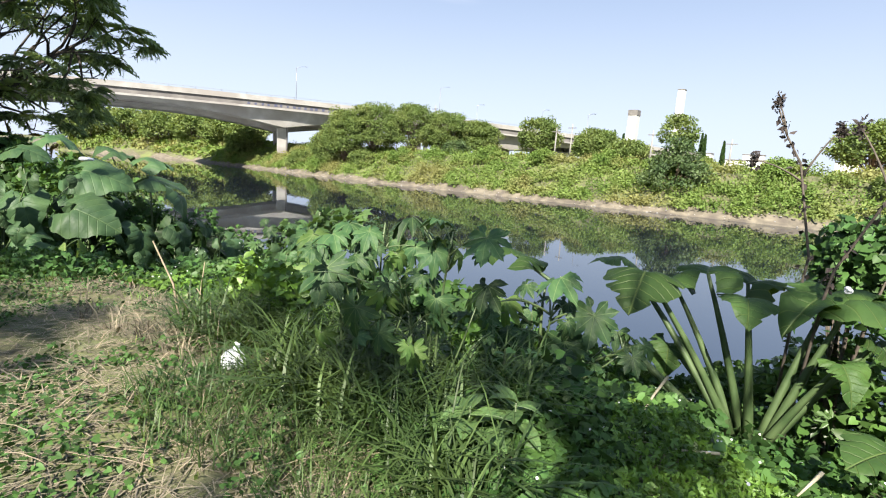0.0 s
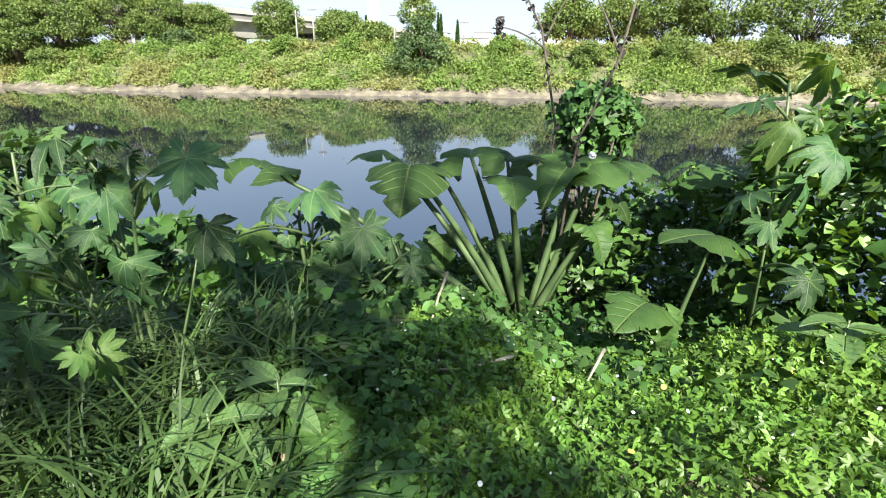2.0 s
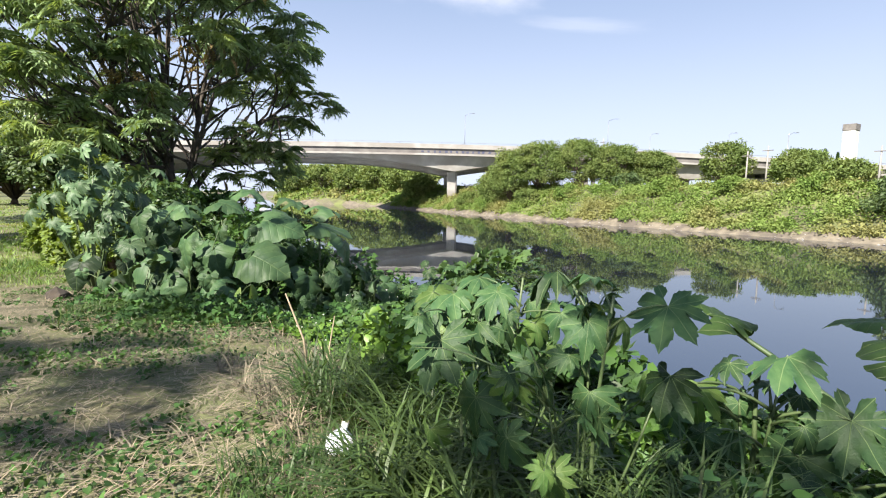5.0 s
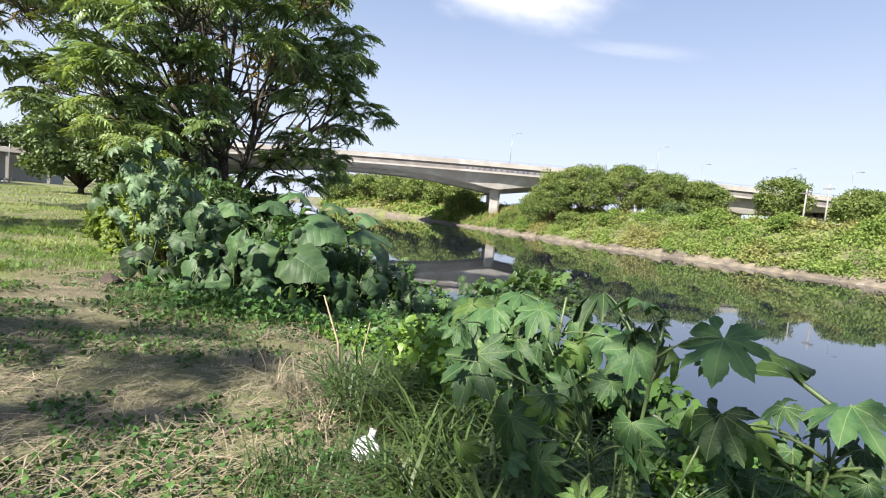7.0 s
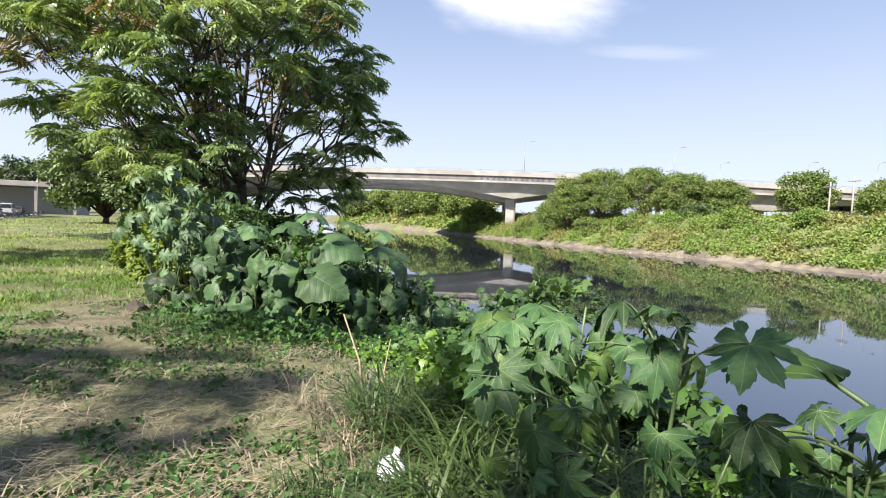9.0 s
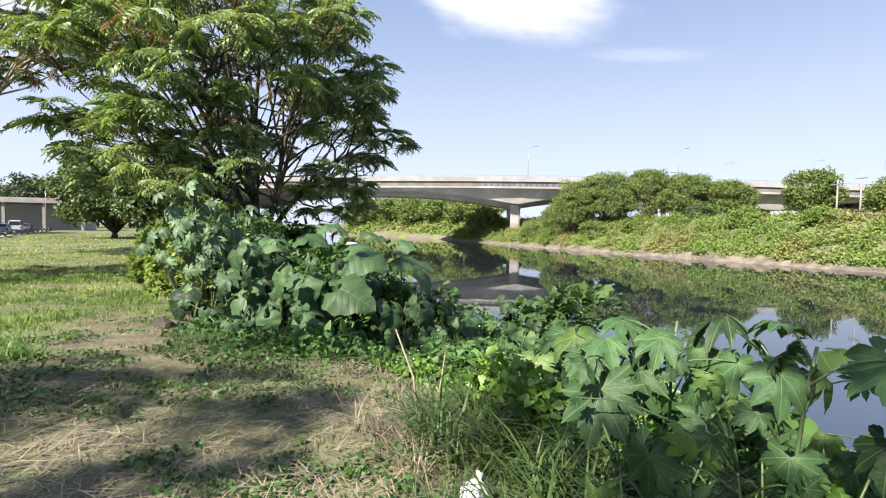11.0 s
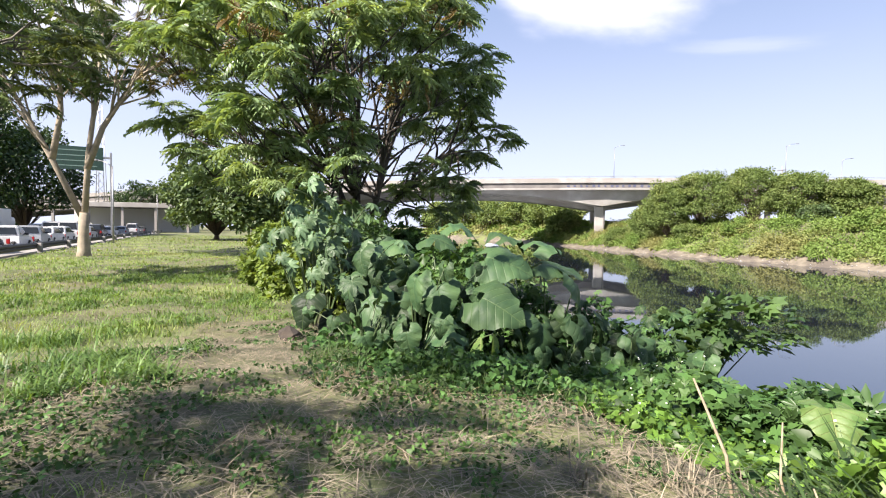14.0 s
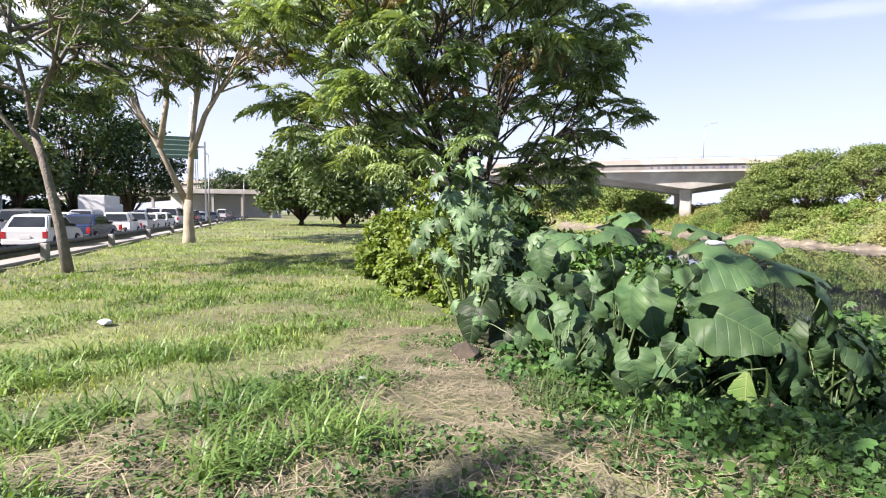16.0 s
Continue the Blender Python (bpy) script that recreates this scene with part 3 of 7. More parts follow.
def build_bridge(shift, drop, label):
    br = empty("road_bridge", DECK_C, label, "bridge", "bridges over the river")
    inv = Matrix.Translation(-DECK_C + DECK_N * shift - Vector((0, 0, drop)))

    def add(name, vf, mat, text="", parent=br):
        ob = part(name, vf, mat, parent, text)
        if parent is br:
            ob.matrix_local = inv
        return ob

    add("deck_slab", deck_strip(lambda s: [(6.8, -0.5), (6.8, 0), (-6.8, 0), (-6.8, -0.5)], -150, 240, 60), M_CONC_D)
    add("girder", deck_strip(lambda s: [(5.6, -1.9), (4.6, -2.0 - girder_depth(s)), (-4.6, -2.0 - girder_depth(s)), (-5.6, -1.9)], -150, 240, 120), M_CONC, "grey concrete box girder, curved below")
    add("web", deck_strip(lambda s: [(6.55, -0.504), (6.55, -1.9), (-6.55, -1.9), (-6.55, -0.504)], -150, 240, 60), M_CONC_D, "darker concrete side of the deck")
    for side in (-1, 1):
        add("edge_beam", deck_strip(lambda s: [(side * 6.553, -2.25), (side * 6.553, -1.75), (side * 7.35, -1.75), (side * 7.35, -2.25)][::side], -150, 240, 60), M_CONC)
        add("parapet", deck_strip(lambda s: [(side * 6.8, 0.004), (side * 6.75, 0.9), (side * 7.05, 0.9), (side * 7.05, -0.35), (side * 6.803, -0.35)][::side], -150, 240, 60), M_CONC, "pale concrete parapet")
        add("handrail", deck_strip(lambda s: [(side * 6.9, 1.3), (side * 6.9, 1.38), (side * 6.98, 1.38), (side * 6.98, 1.3)][::side], -150, 240, 60), M_STEEL)
        mesh = None
        for k in range(66):
            s = -150 + k * 5.9
            p = DECK_C + DECK_D * s + DECK_N * (side * 6.94)
            if mesh is None:
                o = add("rail_post", boxes((-0.05, 0.05, -0.05, 0.05, 0.9, 1.32)), M_STEEL)
                mesh = o.data
            else:
                o = shared("rail_post", mesh, br, Matrix.Identity(4))
            o.matrix_local = inv @ Matrix.Translation((p.x, p.y, deck_z(s)))
    turn = math.degrees(math.atan2(DECK_D.y, DECK_D.x))
    for s in (0, 92, -70):
        p = DECK_C + DECK_D * s
        z1 = deck_z(s) - 2.0 - girder_depth(s)
        q = p + DECK_N * shift
        g = max(height(q.x, q.y), -5) - 0.5
        bm = bmesh.new()
        bmesh.ops.create_cone(bm, cap_ends=True, segments=4, radius1=1.8, radius2=2.1, depth=z1 - g + 0.3)
        bmesh.ops.rotate(bm, verts=bm.verts, matrix=Matrix.Rotation(radians(45), 3, "Z"))
        bmesh.ops.bevel(bm, geom=list(bm.edges), offset=0.12, segments=1, affect="EDGES")
        o = add("pier", bm, M_CONC, "tapered pale concrete pier")
        o.matrix_local = inv @ pose(p.x, p.y, (z1 + g) / 2, 0, 0, turn)
    p = DECK_C + DECK_D * -1.0 + DECK_N * 1.95
    o = add("drain_pipe", boxes((-0.09, 0.09, -0.09, 0.09, 1.0, 12.6)), M_CONC_D, "dark drain pipe")
    o.matrix_local = inv @ Matrix.Translation((p.x, p.y, 0))
    rng = np.random.default_rng(8)
    for k in range(22):
        s = -24 + k * 1.55 + rng.uniform(-0.3, 0.3)
        p = DECK_C + DECK_D * s + DECK_N * 6.57
        o = add("paint_bar", boxes((-rng.uniform(0.2, 0.5), 0.3, -0.015, 0.015, -0.35, rng.uniform(0.1, 0.4))), M_MARKING, "illegible painted marks")
        o.matrix_local = inv @ pose(p.x, p.y, deck_z(s) - 1.15, 0, rng.uniform(-14, 14), turn)
    return br


build_bridge(0.0, 0.0, "pale concrete haunched-girder road bridge crossing the river")
build_bridge(-17.0, 0.8, "second pale concrete road bridge close behind the first")


def build_second_viaduct():
    """The low viaduct that runs on behind the trees of the far bank."""
    a, b = Vector((112, 112, 0)), Vector((190, 84, 0))
    d = (b - a).normalized()
    ln = (b - a).length
    ob = empty("viaduct", a, "low pale concrete viaduct behind the far trees", "viaduct")
    ang = math.degrees(math.atan2(d.y, d.x))

    def add(name, bm, mat):
        o = part(name, bm, mat, ob)
        o.matrix_local = pose(0, 0, 0, 0, 0, ang)

    add("deck_slab", boxes((0, ln, -5, 5, 10.9, 11.6), bevel=0.05), M_CONC)
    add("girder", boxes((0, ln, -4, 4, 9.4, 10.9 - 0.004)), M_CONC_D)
    add("parapet", boxes((0, ln, -5.25, -4.95, 11.604, 12.6), bevel=0.03), M_CONC)
    add("lower_deck", boxes((0, ln, -9, -5.5, 7.0, 7.9), bevel=0.05), M_CONC)
    for k in range(6):
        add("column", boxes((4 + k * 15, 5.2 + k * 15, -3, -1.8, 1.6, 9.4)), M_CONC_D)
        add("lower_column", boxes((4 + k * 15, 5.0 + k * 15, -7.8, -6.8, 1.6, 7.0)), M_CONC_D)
    return ob


build_second_viaduct()


def lamp_post(at, tall, reach, heading, label, group, mat=M_STEEL, lean=0.0):
    ob = empty("street_lamp", at, label, "street lamp", group)
    rod("pole", [(0, 0, -0.3), (0, 0, tall * 0.5), (lean, 0, tall)], [0.085, 0.07, 0.05], mat, ob)
    h = radians(heading)
    dx, dy = math.sin(h), math.cos(h)
    rod("arm", [(lean, 0, tall), (lean + dx * reach * 0.5, dy * reach * 0.5, tall + 0.45), (lean + dx * reach, dy * reach, tall + 0.6)], [0.05, 0.04, 0.035], mat, ob)
    bm = boxes((-0.14, 0.14, -0.1, 0.55, -0.06, 0.07), bevel=0.03)
    o = part("lamp_head", bm, mat, ob)
    o.matrix_local = pose(lean + dx * reach, dy * reach, tall + 0.6, 0, 0, -heading)
    return ob


for s in (-3, -44):
    p = DECK_C + DECK_D * s + DECK_N * 6.3
    lamp_post((p.x, p.y, deck_z(s)), 9.0, 2.2, 120, "thin grey street lamp standing on the bridge", "lamps on the bridge")


# ---- trees ----
def unit(rng, n):
    v = rng.normal(size=(n, 3))
    return v / np.linalg.norm(v, axis=1, keepdims=True)


def leaf_clumps(rng, centres, radii, per, size, template, flat=0.55, droop=0.2):
    """Leaves thrown round clump centres, facing outwards and upwards."""
    bits = []
    c = np.repeat(np.asarray(centres, float), per, axis=0)
    r = np.repeat(np.asarray(radii, float), per)[:, None]
    o = unit(rng, len(c)) * rng.uniform(0.35, 1.0, (len(c), 1)) ** 0.6
    o[:, 2] *= flat
    pos = c + o * r
    nrm = unit(rng, len(c)) * 0.7 + np.array([0, 0, 0.9]) + o * 0.5
    fwd = unit(rng, len(c)) + o * 0.8 - np.array([0, 0, droop])
    bits.append(scatter(*template, pos, fwd, nrm, size * rng.uniform(0.6, 1.3, len(c))))
    return bits


def broad_tree(name, at, tall, radius, crown_low, label, category, group, mat, bark, seed, clumps=70, per=85, size=0.5, clump_r=1.5, flat_top=0.75, trunk_r=0.22, stems=1):
    """A spreading tree: trunk, limbs reaching the clumps, and a crown of many leaves in clumps with gaps."""
    rng = np.random.default_rng(seed)
    ob = empty(name, at, label, category, group)
    mid = (tall + crown_low) / 2
    half = (tall - crown_low) / 2
    d = unit(rng, clumps)
    d[:, 2] = np.where(d[:, 2] < -0.8, -d[:, 2], d[:, 2])
    rr = rng.uniform(0.45, 1.0, (clumps, 1)) ** 0.5
    c = d * rr * np.array([radius, radius, half * 0.92]) * rng.uniform(0.85, 1.08, (clumps, 1)) + np.array([0, 0, mid])
    wood = []
    fork = Vector((rng.uniform(-0.3, 0.3), rng.uniform(-0.3, 0.3), crown_low * rng.uniform(0.55, 0.8)))
    tube(wood, [(0, 0, -0.4), (fork.x * 0.3, fork.y * 0.3, fork.z * 0.5), tuple(fork)], [trunk_r * 1.25, trunk_r, trunk_r * 0.85], 8)
    trunk = smooth(soup("trunk", wood, bark, ob))
    limbs = []
    for i in range(0, clumps, 3):
        end = Vector(c[i])
        bow = fork.lerp(end, 0.5) + Vector((0, 0, 0.12 * (end - fork).length))
        tube(limbs, [tuple(fork), tuple(bow), tuple(end)], [trunk_r * 0.45, trunk_r * 0.25, trunk_r * 0.08], 5)
    soup("limb", limbs, bark, ob)
    soup("crown", leaf_clumps(rng, c, rng.uniform(0.7, 1.25, clumps) * clump_r, per, size, LEAF_T), mat, ob)
    return ob


FARG = "trees on the far bank"
for i, (x, y, tall, r) in enumerate(((75.5, 100, 7.5, 3.4), (77, 95.5, 12.6, 4.8), (80, 89, 14.6, 6.0), (85, 82, 14.3, 6.4), (90, 76, 13.2, 6.0), (95, 70, 11.3, 4.8))):
    g = height(x, y)
    broad_tree("far_tree", (x, y, g), tall - g, r, 0.3, "broad green tree in a dense row on the far bank", "tree", FARG, M_FARTREE, M_BARK, 100 + i, 140, 130, 0.38, 1.5)
for i, (x, y, tall, r, low, m, lab) in enumerate((
    (113, 65, 14.6, 5.0, 1.5, M_FARTREE, "round green tree on the far bank"),
    (104, 47, 9.0, 3.6, 2.0, M_FARTREE, "small spreading tree on the far bank"),
    (111, 42, 8.5, 4.2, 1.8, M_FARTREE, "small spreading tree on the far bank"),
    (122, 54, 12.0, 5.0, 3.0, M_FARTREE, "green tree behind the far bank"),
    (98, 1, 11.5, 5.4, 1.2, M_FARTREE, "flat-topped tree above bare orange soil"),
    (103, -7, 12.3, 6.2, 1.2, M_FARTREE, "flat-topped tree above bare orange soil"),
    (98, -15, 13.3, 6.4, 0.2, M_FARTREE, "broad tree on the far bank"),
    (92, -22, 13.5, 6.4, 0.1, M_FARTREE, "broad tree on the far bank"),
    (90, -33, 14.5, 6.6, 0.1, M_FARTREE, "broad tree on the far bank"),
    (93, -46, 15.5, 7.0, 0.1, M_FARTREE, "broad tree on the far bank"),
    (95, -62, 16.0, 8.0, 0.1, M_FARTREE, "broad tree on the far bank"),
)):
    g = height(x, y)
    broad_tree("far_tree", (x, y, g), tall - g, r, low, lab, "tree", FARG, m, M_BARK, 130 + i, 120, 80, 0.48, 1.5)
broad_tree("far_tree", (84, 24.0, height(84, 24)), 11.3 - height(84, 24), 2.7, 2.6, "upright tree above the scrub", "tree", FARG, M_FARTREE, M_BARK, 155, 30, 90, 0.42, 1.15)
# wooded slope past the bridge, where the river bends away
for i, (x, y, tall, r) in enumerate(((90, 163, 8, 5), (90, 180, 10, 7), (87, 197, 11, 7.5), (82, 213, 11, 7.5), (75, 228, 11, 7.5), (67, 240, 10, 6.5), (70, 254, 12, 8), (82, 268, 13, 9), (104, 185, 14, 8), (101, 208, 15, 8.5), (95, 230, 15, 9), (88, 248, 15, 9), (110, 240, 17, 10), (84, 152, 4.5, 5),  (64, 248, 8, 5))):
    g = height(x, y)
    broad_tree("far_tree", (x, y, g), tall * 1.3 - g, r, 0.2, "green tree on the wooded slope past the bridge", "tree", "trees past the bridge", M_FARTREE, M_BARK, 160 + i, 80, 48, 1.0, 2.4)


def shrub(at, r, tall, mat, label, seed, n=60, per=70, size=0.4, group="shrubs on the far bank", cone=False):
    rng = np.random.default_rng(seed)
    ob = empty("shrub", at, label, "shrub", group)
    d = unit(rng, n)
    d[:, 2] = np.abs(d[:, 2])
    c = d * rng.uniform(0.4, 1, (n, 1)) ** 0.5 * np.array([r, r, tall * 0.85])
    if cone:
        c[:, :2] *= (1.15 - 0.85 * c[:, 2:] / tall)
    wood = []
    for i in range(0, n, 6):
        tube(wood, [(0, 0, -0.2), tuple(c[i] * 0.5 + np.array([0, 0, 0.2])), tuple(c[i])], [0.08, 0.05, 0.02], 5)
    soup("stem", wood, M_BARK, ob)
    soup("foliage", leaf_clumps(rng, c, rng.uniform(0.7, 1.2, n) * r * 0.26, per, size, LEAF_T), mat, ob)
    return ob


shrub((77.0, 22.0, height(77, 22) - 0.2), 4.7, 8.6, M_FARDARK, "dark green cone-shaped shrub on the river bank", 201, 95, 90, 0.38, cone=True)
shrub((84.0, 68.0, height(84, 68) - 0.2), 3.2, 4.6, M_FARDARK, "dark round shrub among lighter scrub", 202)
for i, (x, y, r, h, m) in enumerate(((76, 112, 3.2, 4.5, M_FARTREE), (74, 100, 3.0, 3.6, M_FAR), (76, 88, 3.2, 4.2, M_FARTREE), (78, 78, 2.8, 3.6, M_FAR), (79, 56, 2.8, 3.4, M_FAR), (80, 45, 2.6, 3.0, M_FAR), (81, 34, 2.8, 3.2, M_FAR), (82, 10, 2.6, 2.8, M_FAR), (80, -2, 2.8, 3.4, M_FARTREE), (81, -14, 3.5, 5.0, M_FARTREE), (82, -27, 3.8, 5.5, M_FARTREE), (84, -40, 4.0, 6.0, M_FARTREE), (106, 25, 3.0, 4.0, M_HEDGE), (108, 14, 2.6, 3.4, M_HEDGE))):
    shrub((x, y, height(x, y) - 0.2), r, h, m, "leafy green shrub in the bank scrub", 210 + i, 60, 85, 0.34)


def bank_scrub():
    """The unbroken scrub on the far slope."""
    rng = np.random.default_rng(5)
    n, per = 760, 12
    y = rng.uniform(-70, 165, n)
    e = 2.4 + 15 * rng.uniform(0, 1, n) ** 1.4
    x = np.interp(y, FAR_Y, FAR_X) + e
    big = rng.uniform(1.1, 2.1, n) * (0.62 + 0.38 * step(2.4, 5.0, e))
    d = unit(rng, n * per)
    d[:, 2] = np.abs(d[:, 2])
    c = np.repeat(np.stack([x, y, land(x, y) - 0.2], 1), per, axis=0) + d * np.repeat(big, per)[:, None] * np.array([1.0, 1.0, 1.0]) * rng.uniform(0.75, 1.0, (n * per, 1))
    bits = leaf_clumps(rng, c, np.repeat(big, per) * rng.uniform(0.3, 0.5, n * per), 19, 0.36, LEAF_T, 0.8)
    k = 3000
    y = rng.uniform(-70, 165, k)
    x = np.interp(y, FAR_Y, FAR_X) + 1.9 + 18 * rng.uniform(0, 1, k) ** 1.3
    bits += leaf_clumps(rng, np.stack([x, y, land(x, y) + 0.4], 1), rng.uniform(0.8, 1.5, k), 22, 0.40, LEAF_T, 0.5)
    m = 9000
    y = rng.uniform(150, 300, m)
    x = np.interp(y, FAR_Y, FAR_X) + 3 + 20 * rng.uniform(0, 1, m)
    pos = np.stack([x, y, land(x, y) + rng.uniform(0.1, 1.6, m)], 1)
    bits.append(scatter(*LEAF_T, pos, unit(rng, m), unit(rng, m) + np.array([-0.4, 0, 0.8]), rng.uniform(0.9, 1.8, m)))
    tagged(soup("bank_scrub", bits, M_FAR), "yellow-green and brown scrub covering the far slope", "scrub", kind="stuff")
    k = 500
    y = rng.uniform(-70, 200, k)
    x = np.interp(y, FAR_Y, FAR_X) + rng.uniform(0.3, 2.8, k)
    pos = np.stack([x, y, land(x, y) + 0.03], 1)
    st = ([(-0.5, -0.4, 0), (0.45, -0.5, 0), (0.55, 0.35, 0), (-0.35, 0.5, 0), (0.05, 0.0, 0.5)], [(0, 1, 4), (1, 2, 4), (2, 3, 4), (3, 0, 4)])
    tagged(soup("bank_stones", [scatter(*st, pos, unit(rng, k) * np.array([1, 1, 0.05]), np.tile([0, 0, 1.0], (k, 1)), rng.uniform(0.08, 0.3, k))], M_CONC), "pale stones and rubbish strewn on the muddy margin", "stones", kind="stuff")


bank_scrub()


# ---- skyline ----
def tower_block(name, at, w, d, h, label, cap, group):
    ob = empty(name, at, label, "building", group)
    part("wall", boxes((-w / 2, w / 2, -d / 2, d / 2, 0, h), bevel=0.3), M_WHITE, ob)
    part("roof", boxes((-w / 2 - 0.5, w / 2 + 0.5, -d / 2 - 0.5, d / 2 + 0.5, h + 0.004, h + cap), bevel=0.3), M_CONC_D, ob)
    return ob


tower_block("white_tower", (864, 248, 0), 10, 10, 138, "tall plain white tower on the skyline", 1.5, "skyline")
tower_block("white_tower", (656, 242, 0), 11, 11, 76, "white tower block with a dark cap on the skyline", 7, "skyline")
for i, (x, y, w, h) in enumerate(((560, 105, 16, 22), (590, 140, 14, 29), (600, 60, 20, 22), (620, 20, 12, 26), (520, 80, 10, 21), (570, 90, 9, 28))):
    tower_block("low_block", (x, y, 0), w, 18, h, "pale low building on the skyline", 1.0, "skyline")


def cypress(at, tall, r, seed):
    rng = np.random.default_rng(seed)
    ob = empty("cypress", at, "slim dark cypress on the skyline", "tree", "cypresses")
    rod("trunk", [(0, 0, -0.5), (0, 0, tall * 0.6)], [0.4, 0.1], M_BARK, ob)
    n = 900
    h = rng.uniform(0.08, 1, n)
    a = rng.uniform(0, 6.28, n)
    rad = r * np.minimum(1, (1 - h) * 1.6 + 0.05) * rng.uniform(0.5, 1.1, n)
    pos = np.stack([np.cos(a) * rad, np.sin(a) * rad, h * tall], 1)
    soup("crown", [scatter(*LEAF_T, pos, np.stack([np.cos(a) * 0.3, np.sin(a) * 0.3, np.ones(n)], 1), unit(rng, n), 1.3)], M_TREE_D, ob)


for i, (x, y, h, r) in enumerate(((293, 60.5, 19, 1.1), (292, 75, 19, 1.2), (296, 72, 23, 1.2), (290, 69, 22, 1.2), (292, 118, 24, 1.8), (293, 113, 22, 1.6))):
    cypress((x, y, 2.0), h, r, 300 + i)


def far_pole(at, tall, lean, label):
    ob = empty("utility_pole", at, label, "pole", "poles on the far bank")
    rod("pole", [(0, 0, -0.3), (lean * 0.5, 0, tall / 2), (lean, 0, tall)], [0.16, 0.14, 0.11], M_CONC, ob)
    part("crossarm", boxes((-0.08, 0.08, -0.9, 0.9, tall - 0.9, tall - 0.75)), M_CONC_D, ob)
    return ob


for x, y, h in ((92, 81.5, 11.5), (97, 52, 7.5), (99, 49.5, 8.5), (101, 20, 6.0), (99, 33, 7.0)):
    far_pole((x, y, height(x, y)), h, 0.1, "plain pale utility pole on the far bank")
for x, y, h in ((128, 96, 16.5), (118, 55, 12.0), (140, 80, 16)):
    lamp_post((x, y, height(x, y)), h, 2.4, 100, "tall grey street lamp behind the far bank", "lamps behind the far bank")
bm = bmesh.new()
bmesh.ops.create_grid(bm, x_segments=10, y_segments=16, size=1)
for v in bm.verts:
    x, y = 96 + v.co.x * 4.0, -2 + v.co.y * 12
    v.co = Vector((x, y, height(x, y) + 0.25))
tagged(part("bare_soil", bm, material("orange soil", (0.42, 0.24, 0.12), (0.34, 0.22, 0.12), 0.95, 0.5, 6)), "bare orange soil under the far trees", "soil", kind="structure")


# ---- near trees ----
# the large tree on the bank's edge
TREE_AT = (1.5, 20.6, height(1.5, 20.6))


def plume_template(pairs=6):
    """A long feathered leaf arching over, its slim pointed leaflets hanging from the rib."""
    v, t = [], []
    for i in range(pairs):
        y = 0.18 + 0.78 * i / (pairs - 1)
        z = 0.16 * math.sin(math.pi * y * 0.8) - 0.42 * y * y
        length = 0.30 * math.sin(0.55 + 2.1 * y) + 0.06
        for s in (-1, 1):
            b = len(v)
            v += [(0, y - 0.04, z), (s * length * 0.45, y - 0.015, z - 0.035), (s * length * 0.5, y + 0.12, z - 0.06), (s * length, y + 0.13, z - 0.20)]
            t += [(b, b + 1, b + 2), (b + 1, b + 3, b + 2)] if s > 0 else [(b, b + 2, b + 1), (b + 1, b + 2, b + 3)]
    b = len(v)
    v += [(-0.014, 0, 0), (0.014, 0, 0), (0, 0.5, 0.04), (0, 1.06, -0.42)]
    t += [(b, b + 1, b + 2), (b + 1, b + 3, b + 2)]
    return v, t


PLUME_T = plume_template()


def plume_dome(rng, c, r, size, tight=1.0, flat=0.78):
    """A domed spray of foliage: rosettes of feathered leaves over its upper face, hanging at the rim."""
    k = max(3, int(9 * r * r * tight))
    d = unit(rng, k)
    d[:, 2] = np.where(d[:, 2] < -0.25, -d[:, 2], d[:, 2])
    hub = c + d * np.array([r, r, r * flat]) * rng.uniform(0.62, 1.0, (k, 1))
    per = 10
    o = np.repeat(d, per, axis=0)
    base = np.repeat(hub, per, axis=0)
    a = np.tile(np.arange(per) * 2 * math.pi / per, k) + np.repeat(rng.uniform(0, 6.28, k), per) + rng.normal(0, 0.2, k * per)
    ring = np.stack([np.cos(a), np.sin(a), rng.uniform(-0.25, 0.55, k * per)], 1)
    fwd = ring + o * np.array([0.7, 0.7, 0.2]) - np.array([0, 0, 0.28])
    nrm = np.tile([0, 0, 0.8], (k * per, 1)) + unit(rng, k * per) * 0.3 + o * 0.6
    return scatter(*PLUME_T, base + unit(rng, k * per) * 0.05, fwd, nrm, size * rng.uniform(0.65, 1.2, k * per)), hub


